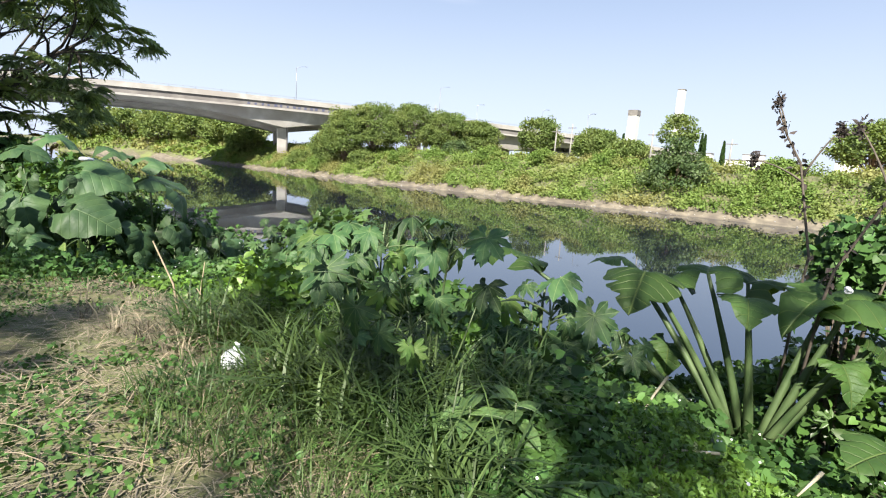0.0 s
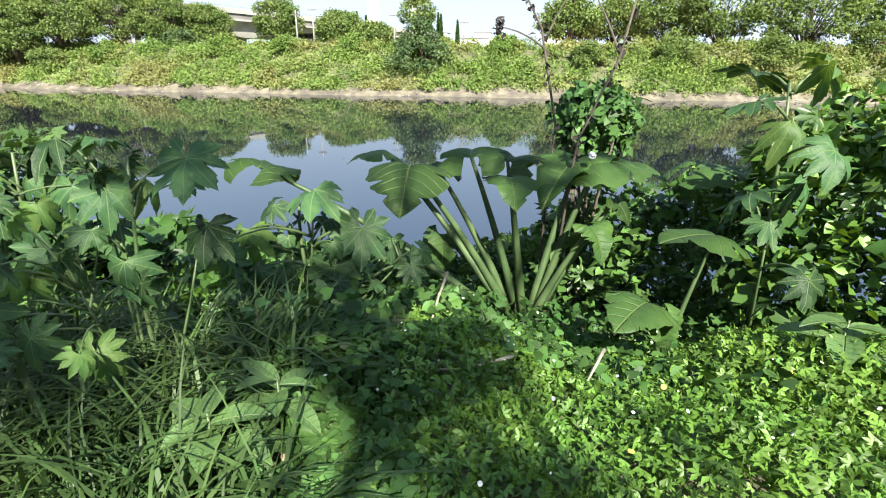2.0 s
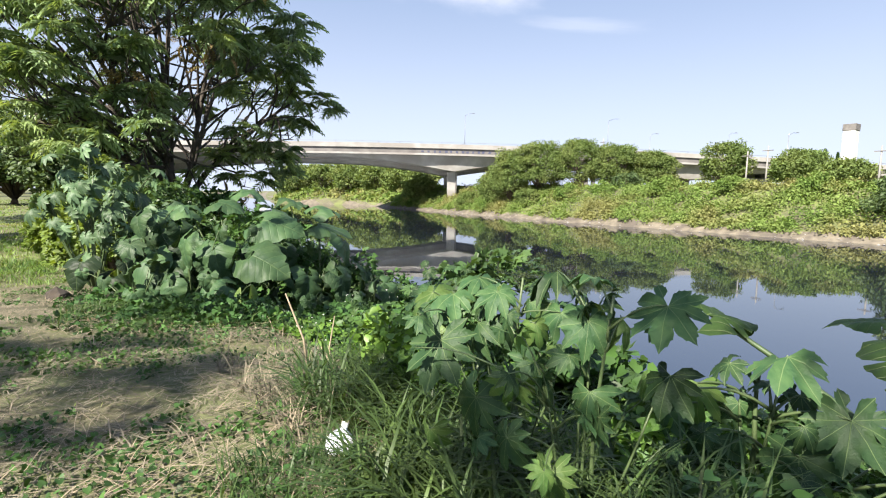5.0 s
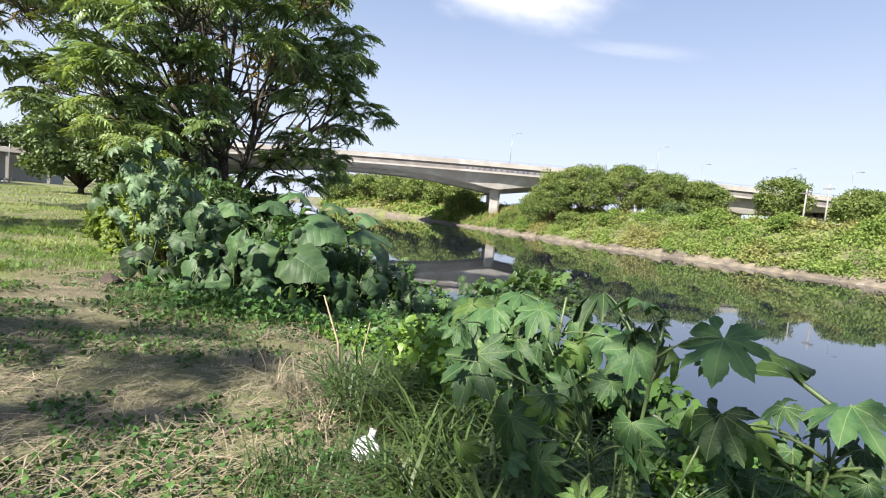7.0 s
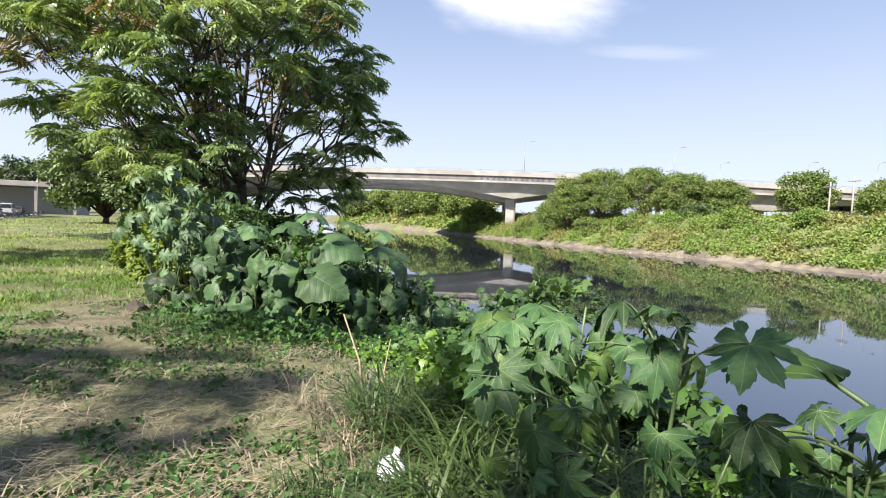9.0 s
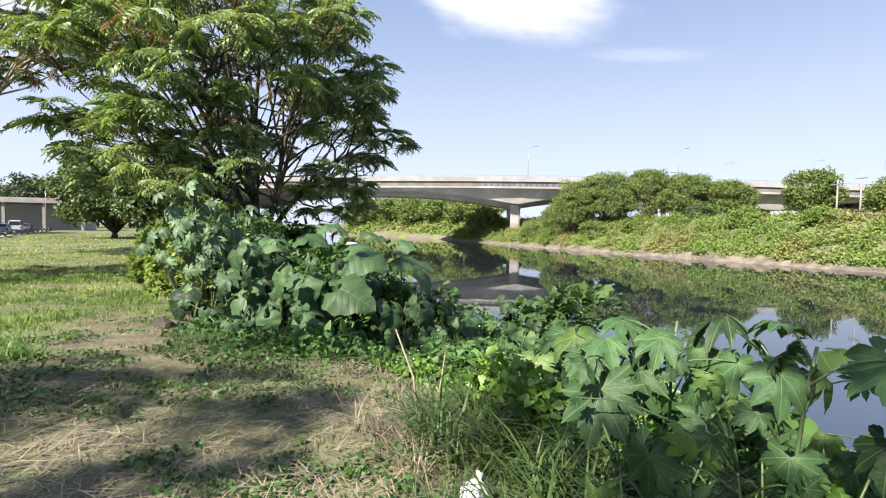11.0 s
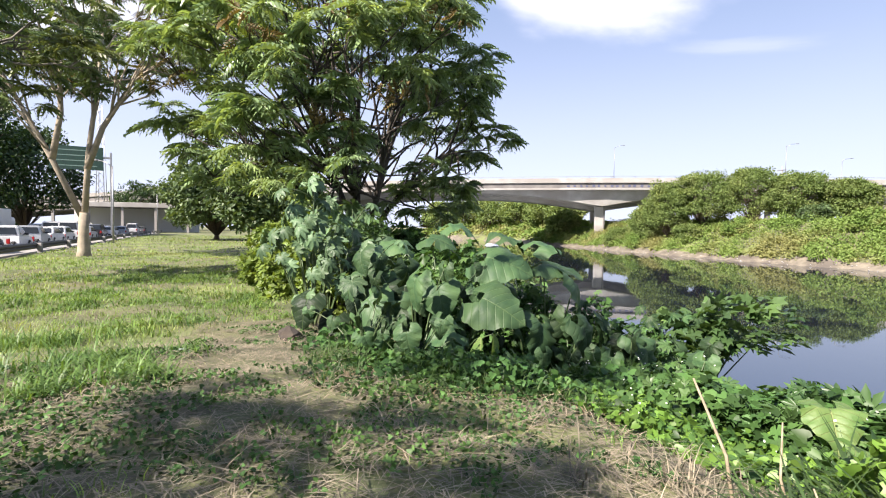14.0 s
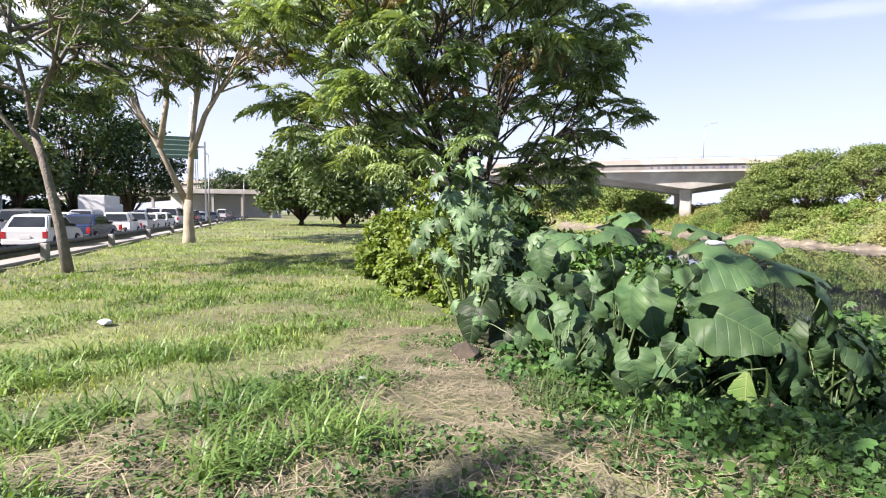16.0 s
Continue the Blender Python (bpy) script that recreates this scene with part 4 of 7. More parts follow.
def pad_tree(at, label, seed, radius, centre, half, pads, trunk, bark, mat, size=0.54, low=2.2, group="trees on the near bank", rust=0.07, pad=(0.72, 1.25), forks=(), given=(), shell=0.3, bare=None, tight=1.0, space=0.95):
    """A spreading tree whose feathered leaves stand in domes with sky between them, each dome on a limb of its own."""
    rng = np.random.default_rng(seed)
    ob = empty("tree", at, label, "tree", group)
    wood = []
    tube(wood, [p for p, _ in trunk], [r for _, r in trunk], 9)
    smooth(soup("trunk", wood, bark, ob))
    limbs, green, dry = [], [], []
    for f in forks:
        r0 = trunk[-1][1] * 0.76
        tube(limbs, f, [r0, r0 * 0.8, r0 * 0.6, r0 * 0.35], 8)
    made = [(np.array(g[:3]) - np.array(at), g[3]) for g in given]
    tries = 0
    while len(made) < pads and tries < 20000:
        tries += 1
        d = unit(rng, 1)[0]
        c = d * rng.uniform(shell, 1.0) ** 0.5 * np.array([radius, radius, half]) + np.array([0, 0, centre])
        if c[2] < low + 0.25 * max(0, 2.5 - math.hypot(c[0], c[1])) + rng.uniform(-0.4, 0.8) or any(np.linalg.norm((c - q) * np.array([1, 1, 1.6])) < space for q, _ in made):
            continue
        if bare and bare(c):
            continue
        made.append((c, rng.uniform(*pad)))
    for i, (c, r) in enumerate(made):
        root = Vector(trunk[2][0]).lerp(Vector(trunk[-1][0]), rng.uniform(0, 1))
        end = Vector(c) - Vector((0, 0, 0.15))
        if forks:
            f = min(forks, key=lambda q: (Vector(q[3]) - end).length + rng.uniform(0, 1.5))
            j = int(rng.integers(1, 3))
            root = Vector(f[j]).lerp(Vector(f[j + 1]), rng.uniform(0, 1))
        mid = root.lerp(end, 0.5) + Vector((rng.normal(0, 0.25), rng.normal(0, 0.25), 0.14 * (end - root).length * rng.uniform(-0.4, 1.1)))
        q1, q2 = root.lerp(mid, 0.5) + Vector(rng.normal(0, 0.08, 3)), mid.lerp(end, 0.5) + Vector(rng.normal(0, 0.1, 3))
        tube(limbs, [root, q1, mid, q2, end], [0.05, 0.042, 0.033, 0.024, 0.014], 5)
        bit, hubs = plume_dome(rng, c, r, size, tight)
        green.append(bit)
        for h in hubs[::2]:
            tube(limbs, [q2.lerp(end, 0.5), end.lerp(Vector(h), 0.5) + Vector((0, 0, -0.08)), Vector(h)], [0.022, 0.015, 0.007], 4)
        if rng.uniform() < rust * 3:
            m = 14
            dry.append(scatter(*PLUME_T, c + unit(rng, m) * np.array([0.7, 0.7, 0.3]) - np.array([0, 0, 0.45]), unit(rng, m) - np.array([0, 0, 0.6]), unit(rng, m), size * 0.7))
    smooth(soup("limb", limbs, bark, ob))
    soup("crown", green, mat, ob)
    if dry:
        soup("dry_foliage", dry, M_RUST, ob, "reddish withered sprays")
    return ob


def hollow(c):
    """Open space low under the crown, where the stems show."""
    return (c[2] < 4.9 and abs(c[0] - 1.2) < 2.4) or c[0] > 4.6 - 0.8 * max(0.0, c[2] - 5.5)


TREE_STEMS = tuple(((0.05, 0.05, 0.9), (x * 0.25, y * 0.25, 2.3), (x * 0.6, y * 0.6, 2.3 + (z - 2.3) * 0.55), (x, y, z)) for x, y, z in ((-3.6, -1.0, 3.6), (-2.4, -2.2, 6.2), (-0.4, 0.4, 8.8), (1.8, 0.2, 8.4), (4.0, 0.3, 5.0), (2.2, 2.6, 6.8), (-1.0, -3.2, 3.4)))
pad_tree(TREE_AT, "large spreading tree with feathery drooping leaves on the bank's edge", 11, 6.1, 6.3, 5.2, 128, [((0, 0, -0.5), 0.36), ((0.05, 0, 0.3), 0.30), ((0.05, 0.05, 0.9), 0.26), ((0.0, 0.1, 2.0), 0.15)], M_BARK_D, M_TREE, 0.60, 2.2, forks=TREE_STEMS, shell=0.36, bare=hollow, pad=(0.55, 1.1), space=1.2, tight=0.72, given=(
    (6.4, 20.6, 4.4, 0.95), (5.2, 20.4, 6.4, 1.15), (3.5, 20.0, 8.0, 1.0), (4.7, 20.3, 5.0, 0.9), (5.6, 20.8, 3.5, 1.0), (4.3, 19.8, 2.5, 0.9), (-1.9, 17.1, 3.7, 1.25), (-3.4, 20.0, 3.1, 1.2), (-4.2, 20.5, 4.4, 1.2), (-2.6, 19.0, 2.3, 1.0), (0.36, 16.6, 3.5, 0.9), (0.95, 16.5, 2.8, 0.8),
    (-0.9, 16.9, 2.5, 0.9), (-4.6, 20.5, 6.6, 1.3), (-3.2, 19.0, 7.4, 1.2), (-1.6, 17.5, 5.6, 1.2), (0.2, 17.2, 6.6, 1.2), (2.6, 18.0, 8.2, 1.2), (0.8, 19.0, 1.2, 0.7), (3.6, 20.2, 1.5, 0.8), (4.9, 21.0, 1.8, 0.8), (3.2, 18.8, 3.2, 0.7), (2.9, 20.0, 2.2, 0.8), (3.7, 20.6, 2.7, 0.8), (4.8, 20.2, 2.6, 0.8), (2.2, 20.4, 1.5, 0.7), (4.5, 19.6, 6.0, 1.0), (3.6, 18.9, 7.0, 1.1), (2.6, 18.0, 5.6, 1.0), (3.8, 18.8, 4.7, 0.9), (2.0, 17.6, 7.2, 1.0), (5.4, 20.2, 5.2, 0.9)))
# the forked pale tree on the lawn
x, y = -10.6, 30.8
pad_tree((x, y, height(x, y)), "tall pale-barked tree forking low on the lawn", 12, 6.4, 10.9, 3.6, 84, [((0, 0, -0.4), 0.38), ((0, 0, 0.25), 0.28), ((0, 0, 1.1), 0.23), ((0.02, 0, 2.1), 0.21)], M_BARK_L, M_TREE_P, 0.62, 7.0, rust=0.03, tight=0.5, pad=(0.6, 1.2), space=1.2, forks=(
    ((-0.05, 0, 1.9), (-1.3, 0, 4.7), (-2.9, 0.2, 7.8), (-4.6, 0.2, 11.0)), ((0.05, 0, 1.9), (0.25, 0, 5.0), (0.6, 0.2, 8.2), (0.9, 0.3, 11.5)), ((0.18, 0, 4.2), (0.9, -0.1, 6.2), (2.2, -0.2, 8.4), (3.6, -0.3, 10.2)), ((-1.25, 0, 4.6), (-0.9, 0.1, 6.8), (-1.0, 0.3, 9.0), (-0.8, 0.3, 11.0))))
# the slim dark tree nearer the rail
x, y = -9.3, 18.3
pad_tree((x, y, height(x, y)), "slim leaning dark-barked tree on the lawn", 13, 3.3, 6.4, 2.3, 30, [((0, 0, -0.3), 0.14), ((-0.2, 0, 1.2), 0.115), ((-0.42, 0, 2.4), 0.10), ((-0.7, 0, 3.6), 0.085)], M_BARK_G, M_TREE_P, 0.45, 3.6, rust=0.0, tight=0.8, pad=(0.6, 1.1), forks=(
    ((-0.69, 0, 3.5), (-0.9, 0.1, 4.6), (-1.2, 0.2, 5.8), (-1.6, 0.3, 7.0)), ((-0.69, 0, 3.5), (-0.4, -0.1, 4.5), (0.3, -0.3, 5.5), (1.1, -0.4, 6.4)), ((-0.5, 0, 2.7), (-1.3, -0.2, 3.9), (-2.1, -0.3, 5.0), (-2.7, -0.4, 6.0))))
# trees beside the path that shade the foreground
SHADE_1 = ((-5.7, -1.7, 6.0), (-4.6, -2.0, 5.8), (-4.2, -1.2, 6.1), (-4.0, -0.5, 6.0), (-3.3, -0.8, 6.0), (-2.6, -1.1, 6.2), (-1.8, -1.5, 6.2), (-2.2, -2.0, 6.0), (-3.4, -1.9, 5.8))
SHADE_2 = ((-7.2, 0.2, 6.0), (-6.3, 1.1, 6.3), (-7.8, 1.5, 6.2), (-6.6, -0.9, 5.8), (-8.6, 0.2, 5.6), (-6.9, 0.9, 6.0), (-8.2, 0.8, 6.0), (-7.0, 2.5, 6.8), (-8.9, 1.8, 6.2), (-6.4, 3.2, 6.6), (-5.4, 3.9, 7.2), (-4.9, 3.1, 7.0), (-5.2, 5.5, 7.2), (-4.2, 6.2, 7.0), (-7.9, 3.8, 6.4))


def sprays(seed, spots):
    """A small loose spray near each spot of a crown."""
    rng = np.random.default_rng(seed)
    return tuple((x + rng.normal(0, 0.35), y + rng.normal(0, 0.35), z + rng.normal(0, 0.3), rng.uniform(0.6, 0.85)) for x, y, z in spots)


for (x, y), seed, spots, thick in (((-5.3, -1.8), 14, SHADE_1, 1.0), ((-8.3, 2.6), 15, SHADE_2, 1.0)):
    dense = sprays(seed, spots)
    pad_tree((x, y, height(x, y)), "tall feathery tree shading the trodden path", seed, 2.0, 6.0, 1.9, len(dense), [((0, 0, -0.3), 0.2), ((0.1, 0, 1.6), 0.16), ((0.05, 0, 2.8), 0.13), ((0.0, 0, 4.2), 0.09)], M_BARK, M_TREE, 0.38, 3.6, rust=0.0, given=dense, tight=thick)
# small dense tree farther along the lawn, and the woods behind the road
for x, y, tall, r, low, mat, lab, seed in (
    (-9.5, 64, 9.0, 5.4, 0.8, M_FARDARK, "dense dark tree at the lawn's far end", 401), (-4.5, 58, 7.5, 4.0, 0.4, M_FARDARK, "dense dark tree at the lawn's far end", 402),
    (-46, 66, 19, 7.5, 1.2, M_TREE_D, "tall dark tree behind the road", 403), (-41, 79, 20, 8.0, 1.2, M_TREE_D, "tall dark tree behind the road", 404), (-52, 54, 19, 7.5, 1.2, M_TREE_D, "tall dark tree behind the road", 405),
    (-55, 42, 17, 7.0, 1.2, M_TREE_D, "tall dark tree behind the road", 406), (-40, 93, 17, 7.0, 1.2, M_TREE_D, "tall dark tree behind the road", 407), (-36, 60, 9, 3.6, 2.6, M_TREE_P, "lighter small tree behind the road", 408),
    (-56, 30, 17, 7.0, 1.2, M_TREE_D, "tall dark tree behind the road", 409), (-54, 16, 17, 7.0, 1.2, M_TREE_D, "tall dark tree behind the road", 410), (-18, 175, 14, 8, 2.0, M_TREE_D, "dark tree at the end of the lawn", 411), (0, 140, 13, 8, 1.5, M_TREE_D, "dark tree at the end of the lawn", 412), (-50, 190, 16, 9, 3, M_TREE_D, "dark tree behind the road", 413)):
    broad_tree("tree", (x, y, height(x, y)), tall, r, low, lab, "tree", "trees beside the road", mat, M_BARK, seed, 110, 84, 0.5 if tall < 12 else 0.6, 1.5 if tall < 12 else 2.3, trunk_r=0.3)


# ---- large leaves ----
def taro_mesh(name, seed, mat, curl=0.18, wave=0.05, droop=0.5, torn=3):
    """An arrow-shaped leaf one metre long, joined to its stalk at the origin; its tip lies along y. The blade is quilted between its side veins, wavy and torn at the margin."""
    rng = np.random.default_rng(seed)
    bm = bmesh.new()
    rows, half = 27, 7
    grid = []
    ph, lean = rng.uniform(0, 6), rng.uniform(-0.12, 0.12)
    tears = [(int(rng.integers(6, rows - 4)), int(rng.choice((-1, 1))), rng.uniform(0.55, 0.8)) for _ in range(torn)]
    for i in range(rows):
        t = i / (rows - 1)
        y = -0.30 + 1.0 * t
        if y < 0:
            w_in, w_out = 0.02 + 0.10 * (-y / 0.30), 0.13 + 0.31 * math.sqrt(max(0, 1 - (-y / 0.30) ** 2))
            w_out = max(w_out, w_in + 0.02)
        else:
            w_in, w_out = 0.0, 0.45 * (1 - (y / 0.70) ** 1.9) ** 0.85
        row = []
        for k in range(-half, half + 1):
            s = k / half
            wide = w_out * (1 + 0.035 * math.sin(27 * y + ph * 2 + k))
            for ti, ts, tw in tears:
                if i == ti and s * ts > 0:
                    wide *= tw
            x = math.copysign(w_in + (max(wide, w_in) - w_in) * abs(s), s) if k else 0.0
            ax = abs(x)
            z = 0.75 * curl * ax * (1.4 if y > 0 else 1.0) - droop * max(0, y) ** 2 - 0.85 * max(0, -y) ** 1.2
            z += wave * abs(s) ** 2 * (math.sin(11 * y + ph + (1.5 if s > 0 else 0)) + 0.5 * math.sin(23 * y + 2 * ph))
            z -= 0.85 * max(0, ax - 0.14) ** 1.5
            z += 0.016 * min(1, ax / 0.06) * abs(math.cos(math.pi * 7.5 * (y - 0.55 * ax)))
            row.append(bm.verts.new((x + lean * max(0, y) ** 2, y, z)))
        grid.append(row)
    for i in range(rows - 1):
        y = -0.30 + (i + 0.5) / (rows - 1)
        for k in range(2 * half):
            if y < -0.02 and k in (half - 1, half):
                continue
            bm.faces.new((grid[i][k], grid[i][k + 1], grid[i + 1][k + 1], grid[i + 1][k]))
    bmesh.ops.remove_doubles(bm, verts=bm.verts, dist=0.003)
    loose = [v for v in bm.verts if not v.link_faces]
    bmesh.ops.delete(bm, geom=loose, context="VERTS")
    me = bpy.data.meshes.new(name)
    bm.to_mesh(me)
    bm.free()
    me.polygons.foreach_set("use_smooth", [True] * len(me.polygons))
    me.materials.append(mat)
    return me


def castor_mesh(name, seed, mat, lobes=8, droop=0.22, fold=0.0, cut=0.58):
    """A hand-shaped toothed leaf about one metre across, joined to its stalk at the origin; its lobes are keeled, uneven and hang at their tips."""
    rng = np.random.default_rng(seed)
    bm = bmesh.new()
    step_a = radians(38)
    hub = bm.verts.new((0, 0, -0.02))
    ph = rng.uniform(0, 6, 3)

    def warp(x, y, z):
        r = math.hypot(x, y)
        z += 0.10 * r * math.sin(2 * math.atan2(x, y) + ph[0]) + 0.05 * math.sin(9 * x + ph[1]) * math.sin(8 * y + ph[2])
        z -= droop * r * r * 2.4 + 1.2 * droop * max(0, r - 0.3) ** 1.5
        z -= fold * abs(x)
        return bm.verts.new((x * (1 - 0.35 * fold), y, z))

    rings = []
    for i in range(lobes):
        a = (i - (lobes - 1) / 2) * step_a
        far = 0.57 - 0.19 * abs(i - (lobes - 1) / 2) / ((lobes - 1) / 2) + rng.uniform(-0.05, 0.04)
        dip = cut + rng.uniform(-0.07, 0.05)
        hang = rng.uniform(0.0, 0.09)
        prof = ((-0.5, dip, 0.045), (-0.48, dip + 0.12, 0.0), (-0.39, 0.79, 0.03), (-0.32, 0.79, 0.0), (-0.21, 0.91, 0.01), (-0.14, 0.91, -0.02), (0.0, 1.03, -0.05),
                (0.14, 0.91, -0.02), (0.21, 0.91, 0.01), (0.32, 0.79, 0.0), (0.39, 0.79, 0.03), (0.48, dip + 0.12, 0.0))
        mids = [warp(math.sin(a) * far * q, math.cos(a) * far * q, -0.022 - hang * q * q) for q in (0.42, 0.75)]
        edge = []
        for da, r, z in prof:
            ang = a + da * step_a
            rr = far * r * (1 + rng.uniform(-0.035, 0.035))
            edge.append(warp(math.sin(ang) * rr, math.cos(ang) * rr, z * 0.5 - hang * r * r + 0.012))
        rings.append((mids, edge))
    for i, (m, e) in enumerate(rings):
        nxt = rings[i + 1][1][0] if i + 1 < lobes else None
        for tri in ((hub, m[0], e[0]), (m[0], e[1], e[0]), (m[0], m[1], e[3], e[2]), (m[0], e[2], e[1]), (m[1], e[5], e[4]), (m[1], e[4], e[3]), (m[1], e[6], e[5]), (m[1], e[7], e[6]), (m[1], e[8], e[7]), (m[1], e[9], e[8]), (m[0], e[10], e[9], m[1]), (m[0], e[11], e[10])):
            bm.faces.new(tri)
        if nxt:
            bm.faces.new((m[0], nxt, e[11]))
            bm.faces.new((hub, nxt, m[0]))
    bmesh.ops.recalc_face_normals(bm, faces=bm.faces)
    me = bpy.data.meshes.new(name)
    bm.to_mesh(me)
    bm.free()
    me.polygons.foreach_set("use_smooth", [True] * len(me.polygons))
    me.materials.append(mat)
    return me


TARO_LEAF = [taro_mesh("leaf", 20 + i, M_TARO, 0.03 + 0.06 * i, 0.03 + 0.012 * i, 0.4 + 0.14 * i, 1) for i in range(5)]
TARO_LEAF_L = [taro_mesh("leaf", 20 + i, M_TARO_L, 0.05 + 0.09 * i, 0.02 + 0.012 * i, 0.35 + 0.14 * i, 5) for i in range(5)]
TARO_YELLOW = taro_mesh("leaf", 29, M_TARO_Y, 0.3, 0.06)
CASTOR_LEAF = [castor_mesh("leaf", 30 + i, M_CASTOR, 9 if i != 2 else 7, (0.06, 0.2, 0.12, 0.32, 0.16)[i], (0.0, 0.1, 0.2, 0.05, 0.25)[i], (0.52, 0.57, 0.50, 0.55, 0.48)[i]) for i in range(5)]
CASTOR_LEAF.append(castor_mesh("leaf", 37, M_CASTOR_Y, 9, 0.3, 0.15, 0.5))
CASTOR_LEAF.insert(3, castor_mesh("leaf", 36, M_CASTOR_Y, 7, 0.5, 0.4, 0.5))
CASTOR_LEAF.insert(2, castor_mesh("leaf", 38, M_CASTOR, 7, 0.55, 0.35, 0.5))
CASTOR_PALE = [castor_mesh("leaf", 50 + i, M_CASTOR_P, 9, (0.15, 0.4, 0.25)[i], (0.05, 0.15, 0.25)[i], (0.52, 0.5, 0.48)[i]) for i in range(3)]


def oval_mesh(name, mat):
    """A plain pointed leaf one metre long with a folded midrib."""
    bm = bmesh.new()
    rows = []
    for i in range(8):
        t = i / 7
        w = 0.25 * math.sin(math.pi * min(1, t * 0.95 + 0.03)) ** 0.8
        z = 0.10 * t - 0.30 * t * t
        rows.append([bm.verts.new((s * w, t, z + abs(s) * w * 0.35)) for s in (-1, -0.5, 0, 0.5, 1)])
    for a, b in zip(rows, rows[1:]):
        for k in range(4):
            bm.faces.new((a[k], a[k + 1], b[k + 1], b[k]))
    me = bpy.data.meshes.new(name)
    bm.to_mesh(me)
    bm.free()
    me.polygons.foreach_set("use_smooth", [True] * len(me.polygons))
    me.materials.append(mat)
    return me


OVAL_YELLOW, OVAL_DRY = oval_mesh("leaf", M_TARO_Y), oval_mesh("leaf", M_DRY)
OVAL_LEAF = oval_mesh("leaf", veined(leafy("broad weed leaf", (0.11, 0.21, 0.07), (0.15, 0.25, 0.08), 0.45, 0.3, 5, 0.0, obj_random=0.25), "feather", (0.26, 0.34, 0.14), 0.5))


def leaf_pose(at, size, heading, tilt, roll=0.0):
    """heading: degrees clockwise from +y to which the tip points; tilt: degrees by which it is lowered."""
    return Matrix.Translation(at) @ Matrix.Rotation(radians(-heading), 4, "Z") @ Matrix.Rotation(radians(-tilt), 4, "X") @ Matrix.Rotation(radians(roll), 4, "Y") @ Matrix.Scale(size, 4)


def big_leaf_plant(name, root, leaves, meshes, label, category, group, seed, stalk_r, stalk_mat, stem_tip=None, stem_r=0.02, sunward=Vector((-0.9, -0.44)), sag=0.12, grow=1.0, tilt=(20, 50), back=0.0, wild=35, hang=14.0, face=None, rolls=26):
    """Leaves at given places (x, y, z, width) on stalks that rise from the root, or from along a stem; they turn their faces to the sun's side."""
    rng = np.random.default_rng(seed)
    ob = empty(name, root, label, category, group)
    r = Vector(root)
    if stem_tip:
        tip = Vector(stem_tip) - r
        pts = arc((0, 0, -0.15), tip, 0.0, 7)
        pts = [p + Vector((rng.uniform(-1, 1), rng.uniform(-1, 1), 0)) * 0.02 for p in pts]
        rod("stem", pts, [stem_r * (1 - 0.09 * i) for i in range(7)], stalk_mat, ob)
        stems = [tip]
        for i in range(3, len(leaves), 6):
            side_tip = (Vector(leaves[i][:3]) - r) * 0.85
            if side_tip.z > 0.2:
                stems.append(side_tip)
                rod("stem", arc((0, 0, -0.1), side_tip, -0.06, 6), [stem_r * (0.8 - 0.1 * j) for j in range(6)], stalk_mat, ob)
    for i, (x, y, z, w, *given) in enumerate(leaves):
        p = Vector((x, y, z)) - r
        out = Vector((p.x, p.y, 0))
        base = Vector((out.x * 0.10, out.y * 0.10, 0))
        if stem_tip:
            base = min((s * min(0.97, max(0.12, (p.z - 0.12) / max(s.z, 0.1))) for s in stems), key=lambda q: (q - p).length)
            out = Vector((p.x - base.x, p.y - base.y, 0))
        heading = math.degrees(math.atan2(out.x, out.y)) + rng.uniform(-wild, wild)
        size = w * grow
        if face is not None:
            heading = face + rng.uniform(-wild, wild)
        if given:
            heading = given[0]
        hd = radians(heading)
        ahead, side = Vector((math.sin(hd), math.cos(hd))), Vector((math.cos(hd), -math.sin(hd)))
        low = 0.0 if not stem_tip else 1 - min(1.0, max(0.0, p.z / max(tip.z, 0.1)))
        tl = given[1] if given else max(-12.0, rng.uniform(*tilt) + 14 * ahead.dot(sunward) + hang * low)
        roll = given[2] if len(given) > 2 else rng.uniform(-9, 9) if given else 16 * side.dot(sunward) + rng.uniform(-rolls, rolls)
        p = p - Vector((ahead.x, ahead.y, -math.sin(radians(tl)))) * (back * size)
        shared("leaf", meshes[i % len(meshes)], ob, leaf_pose(p, size, heading, tl, roll))
        rod("stalk", arc(base, p, sag * (p - base).length, 6), [stalk_r * (1.25 - 0.17 * j) for j in range(6)], stalk_mat, ob, sides=5)
    return ob


# castor plants at the edge, the nearest things in view
CASTOR_A = ((1.77, 1.88, 0.94, 0.3, 245, 38), (1.67, 2.14, 0.84, 0.26, 230, 45), (1.6, 2.06, 0.6, 0.28, 255, 62), (1.84, 1.9, 0.67, 0.29, 265, 60), (1.35, 2.21, 0.65, 0.19, 210, 75), (1.29, 2.34, 0.54, 0.28, 250, 72), (1.33, 2.2, 0.43, 0.23, 255, 75), (1.37, 2.0, 0.38, 0.21, 250, 68),
            (1.6, 2.01, 0.52, 0.18, 300, 85), (1.74, 2.18, 1.0, 0.24, 20, 5), (1.77, 2.42, 0.99, 0.28, 300, 2), (1.56, 2.31, 0.64, 0.28, 200, 70), (1.8, 2.09, 0.85, 0.19, 190, 40), (1.58, 2.39, 0.73, 0.23, 270, 60))
